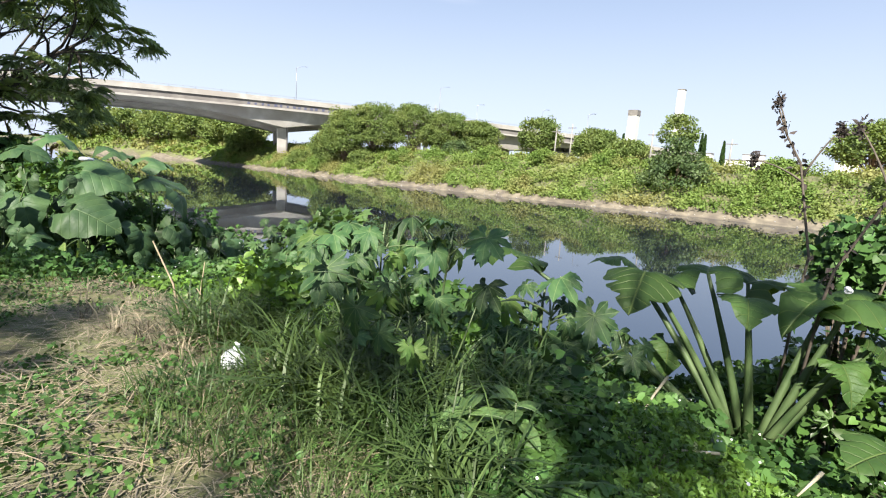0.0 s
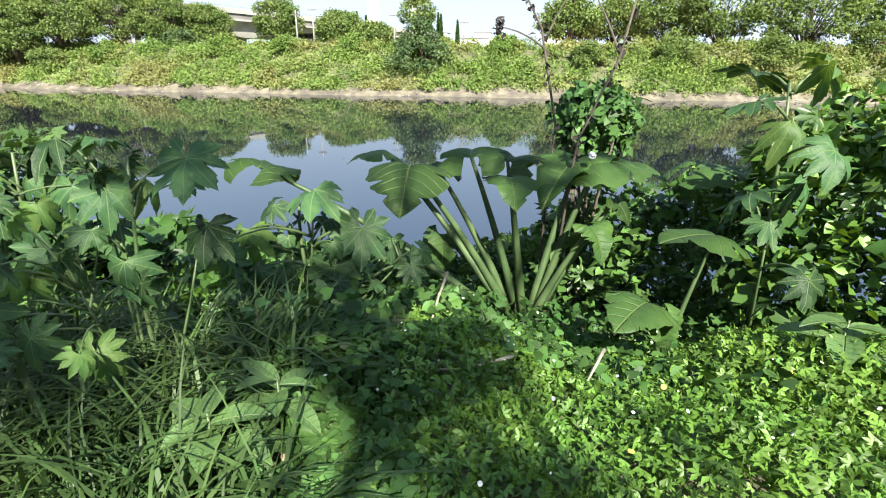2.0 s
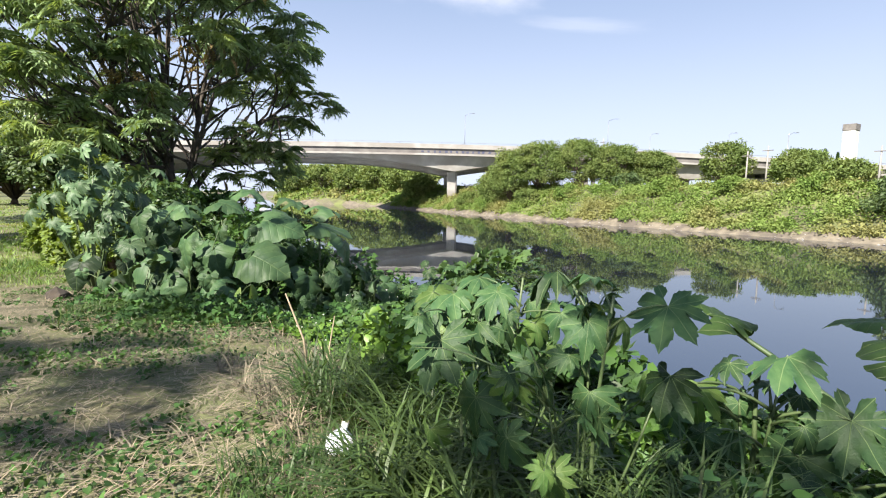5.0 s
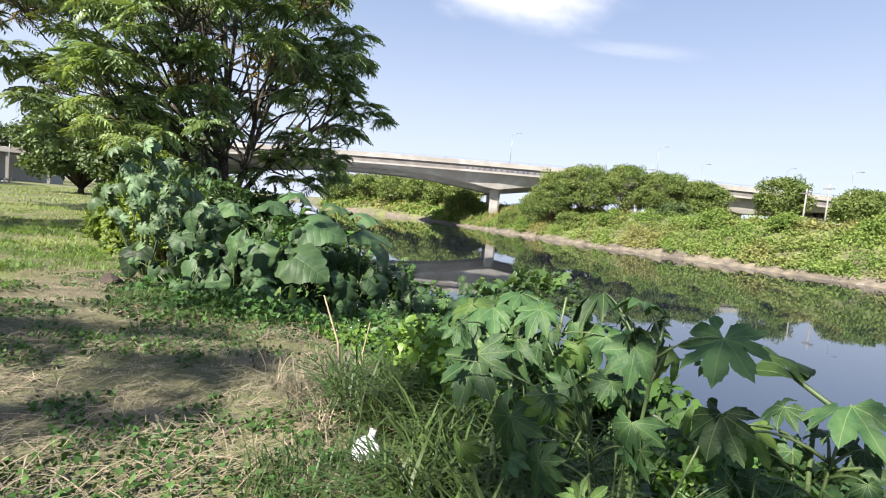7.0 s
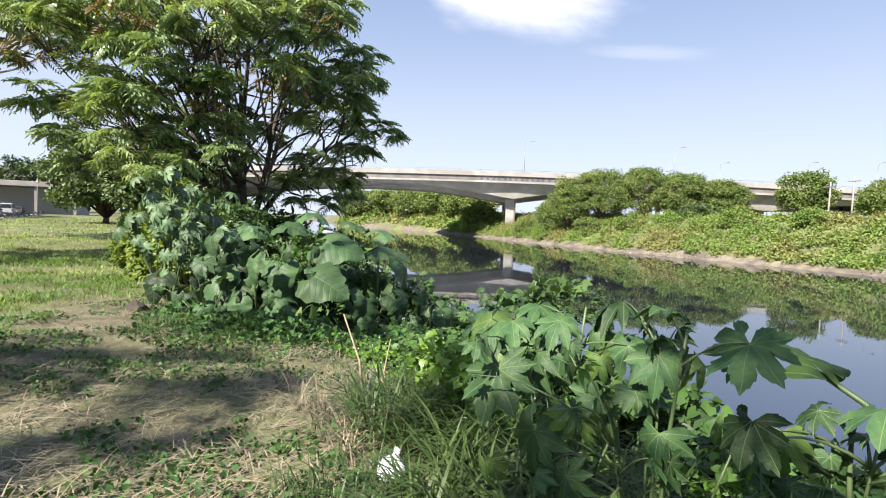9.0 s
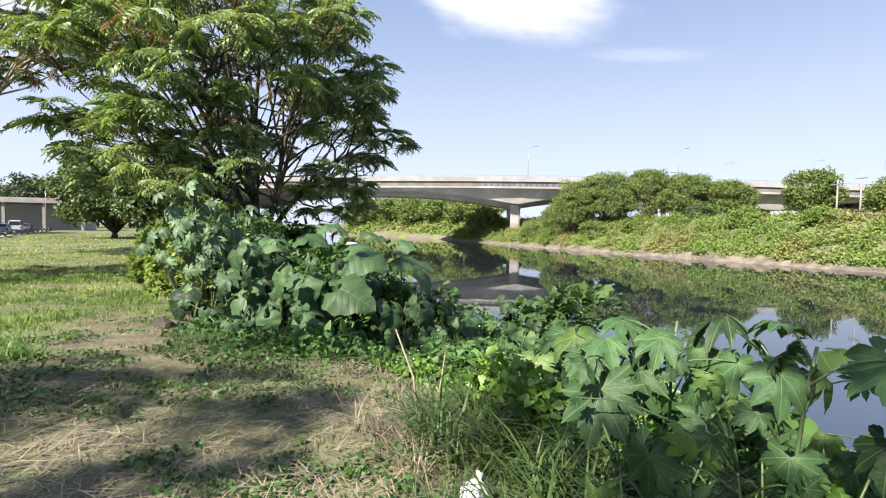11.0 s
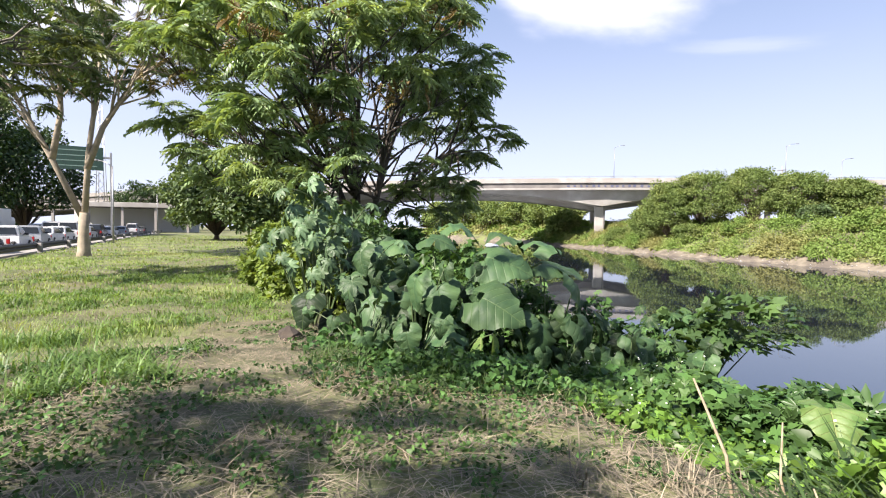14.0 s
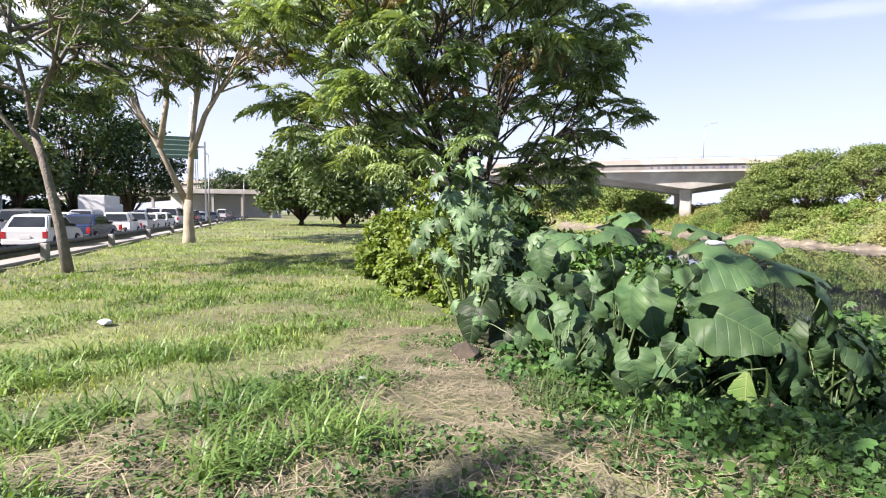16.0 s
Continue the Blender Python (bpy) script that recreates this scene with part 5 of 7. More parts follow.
CASTOR_B = ((1.25, 2.54, 0.72, 0.35, 250, 60), (1.5, 2.49, 0.91, 0.23, 240, 30), (1.42, 2.52, 0.78, 0.26, 280, 50), (1.39, 2.67, 0.88, 0.29, 250, 20), (1.14, 2.43, 0.41, 0.19, 230, 80), (1.7, 2.32, 0.83, 0.23, 250, 40), (1.68, 2.87, 0.90, 0.29, 230, 10), (1.43, 2.91, 0.84, 0.30, 240, 35),
            (1.91, 2.56, 0.80, 0.28, 60, 5), (1.57, 3.16, 0.80, 0.29, 220, 30), (1.80, 2.85, 0.70, 0.33, 215, 50), (2.1, 2.7, 0.72, 0.3, 200, 20))
CASTOR_C = ((2.83, 1.68, 0.36, 0.39, 255, 58), (2.74, 1.83, 0.15, 0.42, 250, 62), (2.6, 2.16, 0.13, 0.41, 265, 62), (2.78, 1.93, 0.59, 0.43, 255, 22), (2.59, 2.24, 0.39, 0.33, 240, 55), (2.77, 2.19, 0.48, 0.25, 300, 30), (2.9, 1.91, 0.38, 0.25, 230, 45), (2.38, 2.11, 0.01, 0.2, 250, 75),
            (2.4, 2.27, 0.29, 0.27, 260, 60), (2.84, 2.16, 0.26, 0.26, 220, 70), (2.68, 2.0, -0.03, 0.25, 270, 70), (3.09, 1.6, 0.21, 0.26, 255, 60))
G_CAST = "castor plants on the bank"
rngc = np.random.default_rng(440)


def more(leaves, n, lo, hi, size):
    """Further leaves thrown among the given ones."""
    a = np.array([q[:3] for q in leaves])
    c = a[rngc.integers(0, len(a), n)] + rngc.normal(0, 0.13, (n, 3)) * np.array([1, 1, 0.9])
    c[:, 2] = np.clip(c[:, 2], lo, hi)
    return tuple(leaves) + tuple((float(x), float(y), float(z), float(rngc.uniform(*size))) for x, y, z in c)


CASTOR_A, CASTOR_B, CASTOR_C = more(CASTOR_A, 20, 0.05, 0.9, (0.09, 0.18)), more(CASTOR_B, 24, 0.05, 0.85, (0.10, 0.20)), more(CASTOR_C, 14, -0.25, 0.45, (0.12, 0.24))
big_leaf_plant("castor_plant", (1.68, 2.16, height(1.68, 2.16)), CASTOR_A, CASTOR_LEAF, "castor plant with hand-shaped dark green leaves at the bank's edge", "plant", G_CAST, 41, 0.005, M_STEM, (1.70, 2.05, 0.95), 0.012, tilt=(-8, 66), wild=110, rolls=42)
big_leaf_plant("castor_plant", (1.82, 2.75, height(1.82, 2.75)), CASTOR_B, CASTOR_LEAF, "castor plant with hand-shaped dark green leaves at the bank's edge", "plant", G_CAST, 42, 0.005, M_STEM, (1.78, 2.65, 0.92), 0.012, tilt=(-8, 66), wild=110, rolls=42)
big_leaf_plant("castor_plant", (2.85, 2.1, height(2.85, 2.1)), CASTOR_C, CASTOR_LEAF, "castor plant with broad lobed leaves on the slope", "plant", G_CAST, 43, 0.008, M_STEM, (2.9, 2.1, 0.5), 0.018, tilt=(8, 50), wild=70)
CASTOR_D = ((4.05, -0.57, 1.20, 0.53), (3.35, -0.44, 0.57, 0.42), (3.26, -0.66, 0.69, 0.33), (3.21, -0.52, 0.45, 0.28), (3.77, -0.73, 0.94, 0.42), (3.40, -0.83, 0.82, 0.37), (2.93, -0.65, 0.24, 0.29), (3.9, -0.9, 1.25, 0.4), (3.7, -0.5, 1.05, 0.35))
big_leaf_plant("castor_plant", (3.7, -0.75, height(3.7, -0.75)), CASTOR_D, CASTOR_LEAF, "tall castor plant rising out of creepers", "plant", G_CAST, 44, 0.009, M_STEM, (3.8, -0.7, 1.15), 0.02, tilt=(15, 50))
TALL_CASTOR = ((-0.52, 11.17, 1.86, 0.62), (-0.70, 10.97, 1.58, 0.46), (-0.35, 10.95, 1.37, 0.54), (-0.62, 10.97, 1.01, 0.46), (-0.20, 10.74, 1.02, 0.5), (-0.71, 10.77, 0.67, 0.46), (-0.30, 10.55, 0.60, 0.45), (0.02, 11.12, 1.28, 0.5), (-0.97, 11.18, 1.09, 0.42), (-0.47, 10.56, 0.26, 0.4),
               (-0.45, 11.0, 2.05, 0.4), (-0.2, 11.2, 1.7, 0.5), (-0.85, 11.2, 1.45, 0.45), (-0.6, 10.8, 1.28, 0.42), (0.1, 10.8, 0.75, 0.45), (-0.9, 10.9, 0.8, 0.4), (0.0, 10.6, 0.4, 0.42))
TALL_CASTOR = tuple((x, y, z, w * 0.72) for x, y, z, w in more(TALL_CASTOR, 60, 0.1, 1.95, (0.34, 0.50)))
big_leaf_plant("castor_plant", (-0.4, 11.1, height(-0.4, 11.1)), TALL_CASTOR, CASTOR_PALE, "tall castor plant beside the lawn, sunlight put into its silvery leaf tone", "plant", G_CAST, 45, 0.010, M_STEM, (-0.4, 11.1, 2.0), 0.03, tilt=(20, 60))
rngp = np.random.default_rng(77)
for x, y, h in ((0.3, 11.8, 1.9), (-0.1, 12.4, 1.6), (0.5, 10.9, 1.2)):
    g = height(x, y)
    lv = [(x + rngp.normal(0, 0.35), y + rngp.normal(0, 0.35), g + 0.4 + (h + 0.2) * rngp.uniform(0.1, 1), rngp.uniform(0.35, 0.55)) for _ in range(16)]
    big_leaf_plant("castor_plant", (x, y, g), lv, CASTOR_PALE, "castor plant in the thicket beside the lawn", "plant", G_CAST, int(x * 10 + 90), 0.009, M_STEM, (x, y, g + h), 0.025, tilt=(20, 60))
x, y = 7.45, 11.1
RIVER_CASTOR = [(x + rngp.normal(0, 0.55), y + rngp.normal(0, 0.5), -1.0 + 0.75 * rngp.uniform(0, 1), rngp.uniform(0.3, 0.5)) for _ in range(26)]
big_leaf_plant("castor_plant", (x, y, height(x, y)), RIVER_CASTOR, CASTOR_LEAF, "castor bush standing low by the water", "plant", G_CAST, 46, 0.009, M_STEM, (x, y, -0.5), 0.025, tilt=(10, 45))

# elephant ears
TARO_B = ((3.45, 1.60, 0.54, 0.66, 262, 20), (4.03, 1.27, 0.63, 0.55, 80, -14), (3.80, 0.93, 0.46, 0.46, 255, 4), (4.36, 0.98, 0.54, 0.55, 110, -10), (4.28, 0.54, 0.53, 0.70, 300, 2), (4.27, 0.18, 0.55, 0.75, 175, 2), (4.30, 0.10, 0.20, 0.34, 200, 40),
          (3.74, 2.78, 0.5, 0.62, 100, 4), (4.27, 1.54, -0.23, 0.40, 255, 45), (3.99, 0.3, 0.06, 0.36, 235, 25), (4.2, 2.11, 0.55, 0.45, 330, 2), (4.13, 1.63, 0.46, 0.50, 20, -6))
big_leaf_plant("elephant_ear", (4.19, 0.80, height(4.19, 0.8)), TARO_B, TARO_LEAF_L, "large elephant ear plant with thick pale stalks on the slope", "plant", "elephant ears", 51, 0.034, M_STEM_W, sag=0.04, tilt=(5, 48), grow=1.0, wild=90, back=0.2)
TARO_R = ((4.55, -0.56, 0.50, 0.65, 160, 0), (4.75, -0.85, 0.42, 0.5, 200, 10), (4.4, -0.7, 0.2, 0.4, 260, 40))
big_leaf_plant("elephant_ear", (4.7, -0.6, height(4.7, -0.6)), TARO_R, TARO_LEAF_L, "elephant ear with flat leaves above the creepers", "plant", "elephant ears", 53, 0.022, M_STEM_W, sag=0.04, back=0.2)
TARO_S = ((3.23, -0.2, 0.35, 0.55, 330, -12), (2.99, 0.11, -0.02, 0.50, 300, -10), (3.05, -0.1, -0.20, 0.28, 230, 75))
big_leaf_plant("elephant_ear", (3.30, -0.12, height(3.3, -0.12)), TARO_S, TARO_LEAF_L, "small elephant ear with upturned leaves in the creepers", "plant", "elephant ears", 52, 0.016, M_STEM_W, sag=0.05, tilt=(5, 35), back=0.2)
TARO_1 = ((1.75, 8.92, 0.33, 0.9, 132, 21, 45), (1.27, 9.48, 0.44, 0.69, 177, 59, 27), (1.32, 8.85, -0.08, 0.6, 269, 8, -29), (1.24, 8.81, -0.34, 0.64, 203, 77, -28), (2.06, 8.16, -0.55, 0.45, 202, 75, 0), (0.99, 9.04, -0.46, 0.51, 191, 80, 0), (2.48, 9.84, 0.34, 0.62, 170, 59, -10))
TARO_2 = ((2.07, 9.62, 0.84, 1.0, 123, 10, 37), (1.57, 11.11, 1.11, 0.73, 122, 7, 19), (1.05, 11.1, 0.99, 0.77, 279, 0, -20), (2.05, 11.52, 1.31, 0.77, 104, 0, 12), (0.94, 10.16, 0.47, 0.61, 219, 52, -19))
TARO_3 = ((3.02, 9.68, 0.74, 0.89, 119, 7, 10), (3.22, 10.26, 1.01, 0.76, 74, -3, 15), (3.37, 9.36, 0.45, 0.93, 162, 62, -36), (2.59, 8.86, -0.04, 0.68, 198, 57, -40), (3.14, 8.76, -0.31, 0.58, 177, 57, -48), (3.89, 8.5, -0.52, 0.77, 183, 57, -48), (3.68, 9.11, -0.07, 0.65, 190, 43, -61), (3.55, 8.61, -0.48, 0.57, 201, 48, -57), (2.54, 8.04, -0.63, 0.44, 226, 45, -54), (2.84, 10.96, 1.12, 0.74, 80, -2, 12))
TARO_4 = ((0.32, 9.89, 0.22, 0.81, 150, 30, 52), (-0.51, 10.15, 0.2, 0.6, 225, 62, -12), (0.11, 10.55, 0.5, 0.58, 193, 52, 19), (0.51, 11.26, 0.89, 0.69, 255, 16, -19), (0.58, 9.62, -0.49, 0.44, 187, 69, 12), (-0.14, 10.08, -0.05, 0.53, 232, 56, -21))
for k, (root, lv) in enumerate((((1.6, 9.5), TARO_1), ((1.7, 10.4), TARO_2), ((3.0, 9.5), TARO_3), ((0.4, 10.4), TARO_4))):
    big_leaf_plant("elephant_ear", (*root, height(*root)), lv, TARO_LEAF, "elephant ear with broad arching leaves in a thick clump", "plant", "elephant ears", 60 + k, 0.020, M_STEM, sag=0.10, tilt=(20, 70), grow=1.0, wild=60, face=200, rolls=40)
root = (1.35, 9.0)
big_leaf_plant("withered_leaf_stalk", (*root, height(*root)), ((1.42, 8.1, 0.0, 0.62, 235, 86, 20), (1.55, 8.06, 0.04, 0.38, 170, 84, -30), (1.57, 8.02, -0.2, 0.32, 185, 88, 10)), [OVAL_YELLOW, OVAL_YELLOW, OVAL_DRY], "yellowing elephant ear leaf hanging brown at its tip", "plant", "", 70, 0.014, M_STEM_W, tilt=(72, 80))
root = (2.7, 4.8)
big_leaf_plant("yellow_leaf_plant", (*root, height(*root)), ((2.78, 5.09, 0.08, 0.42, 215, 38), (2.47, 4.59, 0.02, 0.34, 170, 45)), [TARO_YELLOW], "pair of pale yellow-green broad leaves above the creepers", "plant", "", 71, 0.010, M_STEM, tilt=(30, 50))


def weed(at, n, size, seed, label):
    rng = np.random.default_rng(seed)
    ob = empty("broadleaf_weed", at, label, "plant", "broad-leaved weeds")
    rod("stem", [(0, 0, -0.05), (0, 0, size * 0.9)], [0.008, 0.005], M_STEM, ob, sides=5)
    for i in range(n):
        k = i / n
        shared("leaf", OVAL_LEAF, ob, leaf_pose((0, 0, size * (0.15 + 0.75 * k)), size * rng.uniform(0.75, 1.1) * (1.1 - 0.4 * k), i * 137.5, rng.uniform(-5, 25) - 30 * k, rng.uniform(-10, 10)))
    return ob


weed((1.57, 1.50, height(1.57, 1.5) + 0.06), 11, 0.21, 81, "broad-leaved weed with oval leaves in the grass")
weed((1.34, 1.60, height(1.34, 1.6) + 0.06), 12, 0.23, 82, "broad-leaved weed with oval leaves in the grass")
weed((2.62, -0.70, height(2.62, -0.70) + 0.12), 14, 0.36, 83, "leafy upright weed beside the creepers")

# ---- ground cover ----
def area(rng, n, x0, x1, y0, y1, keep=None):
    x, y = rng.uniform(x0, x1, n), rng.uniform(y0, y1, n)
    if keep is not None:
        k = keep(x, y)
        x, y = x[k], y[k]
    return x, y


def edge_x(y):
    return np.interp(y, EDGE_Y, EDGE_X)


def cover(name, rng, x, y, lift, size, template, mat, label, category, up=0.6, toward=(-0.2, -0.25, 0)):
    n = len(x)
    z = land(x, y) + lift
    nrm = unit(rng, n) * 0.95 + np.array([0, 0, up]) + np.array(toward)
    fwd = unit(rng, n) * np.array([1, 1, 0.4]) + np.array([0, 0, -0.15])
    return tagged(soup(name, [scatter(*template, np.stack([x, y, z], 1), fwd, nrm, size)], mat), label, category, kind="stuff")


def mound(x, y):
    return np.clip(0.5 + 0.5 * rough(x, y, 1.6, 6.0) + 0.3 * rough(x, y, 3.7, 2.0), 0, 1.4)


rng = np.random.default_rng(900)
# low trefoil creeper in front, in patches of sun
def ridge(x, y):
    """Heaped creeper: one swell beside the elephant ear, one rising towards the thicket."""
    return 0.24 * np.exp(-((x - 2.35) / 0.38) ** 2 - ((y - 1.02) / 0.26) ** 2) + 0.30 * np.exp(-((x - 2.7) / 0.6) ** 2 - ((y + 0.75) / 0.55) ** 2)


x, y = area(rng, 40000, 0.75, 3.6, -3.0, 1.6, lambda x, y: (y < 1.12 + 0.22 * (x - 1.6) + 0.12 * rough(x, y, 3.0)) & (x > 1.0 + 0.2 * rough(x, y, 2.0)))
cover("creeper_mat", rng, x, y, (mound(x, y) * 0.16 + ridge(x, y)) * rng.uniform(0.35, 1, len(x)), rng.uniform(0.024, 0.046, len(x)), TREFOIL_T, M_VINE_B, "mat of small bright three-leaved creeper", "ground cover")
# broad creeper on the slope, its shade put into the darker leaf colour
x, y = area(rng, 24000, 1.8, 9.5, -5.0, 5.5, lambda x, y: x > edge_x(y) + 0.1 + 0.5 * rough(x, y, 1.3, 3.0))
cover("slope_creeper", rng, x, y, 0.02 + mound(x, y) * 0.30 * rng.uniform(0.1, 1, len(x)), rng.uniform(0.045, 0.09, len(x)), HEART_T, M_VINE_D, "heart-leaved creeper over the slope, darkened for shade", "ground cover")
x, y = area(rng, 28000, 0.9, 9.8, 3.6, 16, lambda x, y: x > edge_x(y) + 0.15 + 0.3 * rough(x, y, 1.3, 3.0))
cover("slope_creeper", rng, x, y, 0.03 + mound(x, y) * 0.45 * rng.uniform(0.1, 1, len(x)), rng.uniform(0.04, 0.085, len(x)), HEART_T, M_VINE, "thick heart-leaved creeper tumbling to the water", "ground cover")
x, y = area(rng, 6500, 1.1, 3.4, 3.4, 6.6, lambda x, y: (x > edge_x(y) - 0.05) & (x < edge_x(y) + 1.2))
cover("bright_creeper", rng, x, y, 0.03 + mound(x, y) * 0.32 * rng.uniform(0.1, 1, len(x)), rng.uniform(0.035, 0.07, len(x)), HEART_T, M_VINE_B, "light green creeper at the edge of the trodden ground", "ground cover")
x, y = area(rng, 26000, 1.0, 14, 13, 60, lambda x, y: x > edge_x(y) + 0.3)
cover("bank_creeper", rng, x, y, 0.05 + mound(x, y) * 0.8 * rng.uniform(0.1, 1, len(x)), rng.uniform(0.15, 0.34, len(x)), HEART_T, M_VINE, "thick green growth on the near bank", "ground cover")
x, y = area(rng, 16000, 0, 40, 60, 330, lambda x, y: (x > edge_x(y) - 2) & (x < edge_x(y) + 9))
cover("bank_creeper", rng, x, y, 0.1 + rng.uniform(0, 1.6, len(x)), rng.uniform(0.5, 1.1, len(x)), LEAF_T, M_FARTREE, "thick green growth on the near bank", "ground cover")
# leafy weeds round the foot of the elephant ears
FOOT_Y, FOOT_X = (5.2, 5.6, 6.1, 6.2, 6.5, 6.9, 7.5, 9.4, 10.6), (1.75, 1.45, 1.0, 0.35, -0.15, -0.42, -0.68, -0.62, -0.55)


def foot(x, y):
    """How far in from the front of the weeds that ring the clump."""
    return x - np.interp(y, FOOT_Y, FOOT_X) + 0.22 * rough(x, y, 2.5) + 0.1 * rough(x, y, 5.1, 3.0)


x, y = area(rng, 40000, -1.0, 3.4, 5.3, 10.4, lambda x, y: foot(x, y) > 0)
inn = foot(x, y)
k = (rng.uniform(0, 1, len(x)) < 0.16 + 0.62 * step(0.05, 0.9, inn) * mound(2.1 * x, 2.1 * y)) & (x < edge_x(y) + 2.2)
x, y, inn = x[k], y[k], inn[k]
cover("leafy_weeds", rng, x, y, 0.01 + (0.05 + 0.24 * step(0.2, 1.6, inn)) * (0.3 + 0.7 * mound(1.6 * x, 1.6 * y)) * rng.uniform(0, 1, len(x)) ** 0.7, rng.uniform(0.025, 0.075, len(x)), HEART_T, M_VINE_D, "low weeds under the elephant ears, darkened for shade", "ground cover", 0.1)
x, y = area(rng, 6000, -0.9, 3.0, 5.5, 9.5, lambda x, y: (foot(x, y) > 0.45) & (mound(2.3 * x, 2.3 * y) > 0.55))
cover("leafy_weeds", rng, x, y, 0.03 + 0.42 * step(0.3, 1.6, foot(x, y)) * mound(2.3 * x, 2.3 * y) * rng.uniform(0.2, 1, len(x)), rng.uniform(0.04, 0.085, len(x)), IVY_T, M_VINE, "low leafy weeds at the foot of the clump", "ground cover", 0.2)
x, y = area(rng, 7000, -1.0, 2.6, 5.6, 9.0, lambda x, y: (foot(x, y) > 0.05) & (rough(x, y, 3.3, 5.0) > -0.1))
n = len(x)
tagged(soup("tall_grass", [blades(rng, np.stack([x, y, land(x, y) - 0.01], 1), rng.uniform(0.1, 0.38, n), rng.uniform(0.005, 0.012, n), 1.3, 1.3)], M_BLADE), "straggling grass among the weeds", "grass", kind="stuff")
x, y = area(rng, 4500, -1.0, 2.6, 5.6, 8.4, lambda x, y: (foot(x, y) > 0.1) & (foot(x, y) < 1.4) & (rough(x, y, 3.0, 1.0) > -0.2))
n = len(x)
tagged(soup("dry_grass", [blades(rng, np.stack([x, y, land(x, y) + 0.05 * rng.uniform(0, 1, n)], 1), rng.uniform(0.06, 0.2, n), rng.uniform(0.004, 0.009, n), 1.0, flat=True)], M_DRY), "brown withered grass at the clump's foot", "grass", kind="stuff")
x, y = area(rng, 7000, 1.0, 2.5, 0.95, 1.9, lambda x, y: (y > 1.02 + 0.2 * (x - 1.6)) & (np.hypot(x - 1.45, y - 1.52) > 0.1))
cover("leafy_weeds", rng, x, y, 0.02 + 0.16 * mound(x, y) * rng.uniform(0, 1, len(x)), rng.uniform(0.025, 0.065, len(x)), HEART_T, M_VINE_D, "low dark weeds between the grass and the creeper", "ground cover")
# sunlit foliage behind the castors, its brightness put into the leaf colour
x, y = area(rng, 9000, 1.5, 3.3, 2.2, 4.2, lambda x, y: x > edge_x(y) - 0.55 + 0.2 * rough(x, y, 2.2))
cover("bright_creeper", rng, x, y, 0.03 + mound(x, y) * 0.45 * rng.uniform(0.1, 1, len(x)), rng.uniform(0.035, 0.075, len(x)), HEART_T, M_VINE_B, "creeper behind the castor plants in a bright sunlit green", "ground cover")
# grass
x, y = area(rng, 10500, 0.55, 2.6, 0.9, 4.2, lambda x, y: (x > 0.95 + 0.12 * rough(x, y, 3) + 0.10 * (y - 2)) & (x < 2.1 + 0.3 * rough(x, y, 2)) & (y > 1.3 + 0.5 * np.maximum(0, x - 1.4)) & (np.hypot(x - 1.45, y - 1.52) > 0.26) & (np.hypot(x - 1.0, y - 3.08) > 0.26))
n = len(x)
tagged(soup("tall_grass", [blades(rng, np.stack([x, y, land(x, y) - 0.01], 1), rng.uniform(0.22, 0.68, n), rng.uniform(0.007, 0.019, n), 1.1, 1.3)], M_BLADE), "long arching green grass on the edge", "grass", kind="stuff")
x, y = area(rng, 2600, -0.1, 1.1, 1.4, 3.2, lambda x, y: x > 0.45 + 0.25 * rough(x, y, 2.5))
n = len(x)
tagged(soup("tall_grass", [blades(rng, np.stack([x, y, land(x, y) - 0.01], 1), rng.uniform(0.1, 0.3, n), rng.uniform(0.004, 0.009, n), 0.9, 0.9)], M_BLADE), "long arching green grass on the edge", "grass", kind="stuff")
x, y = area(rng, 1500, 0.55, 1.65, 3.3, 4.9, lambda x, y: (np.abs(x - 1.15 - 0.12 * (4 - y)) < 0.38) & (rough(x, y, 4.0, 2.0) > -0.3))
n = len(x)
tagged(soup("dry_grass", [blades(rng, np.stack([x, y, land(x, y) - 0.01], 1), rng.uniform(0.10, 0.36, n), rng.uniform(0.004, 0.009, n), 1.3, 1.0)], M_STRAW), "bleached standing grass beside the broken stalks", "grass", kind="stuff")


def lawn(x, y):
    return (x > rail_x(y) + 0.4) & ~((x > -1.65 + 0.3 * rough(x, y, 1.9)) & (y > 6.4) & (y < 11.3)) & (x < edge_x(y) - 0.2 + 0.4 * rough(x, y, 1.1) - 1.4 * step(9, 12, y) * (y < 40))


# cut straw on the trodden ground
def trodden(x, y):
    return (x < edge_x(y) + 0.2 + 0.2 * rough(x, y, 2)) & (x > -4.4 - 0.08 * y + 1.1 * rough(x, y, 0.9, 2.0) + 2.2 * step(6.2, 7.6, y)) & (y < 11.2) & (foot(x, y) < 0.5) & (y > 0.6 + 1.2 * rough(x, y, 1.1, 6.0) + 0.4 * np.maximum(0, -x))
x, y = area(rng, 78000, -4, 2.2, -1.2, 11.3, trodden)
n = len(x)
tagged(soup("cut_straw", [blades(rng, np.stack([x, y, land(x, y) + 0.004 + (0.012 + 0.05 * mound(2.2 * x, 2.2 * y)) * rng.uniform(0, 1, n) ** 1.5], 1), rng.uniform(0.05, 0.19, n), rng.uniform(0.003, 0.008, n), 1, flat=True)], M_STRAW), "matted cut dry grass lying on the trodden earth", "straw", kind="stuff")
x, y = area(rng, 7000, -9, 0.5, 7, 22, lambda x, y: lawn(x, y) & (rough(x, y, 0.7, 4.0) > -0.2))
n = len(x)
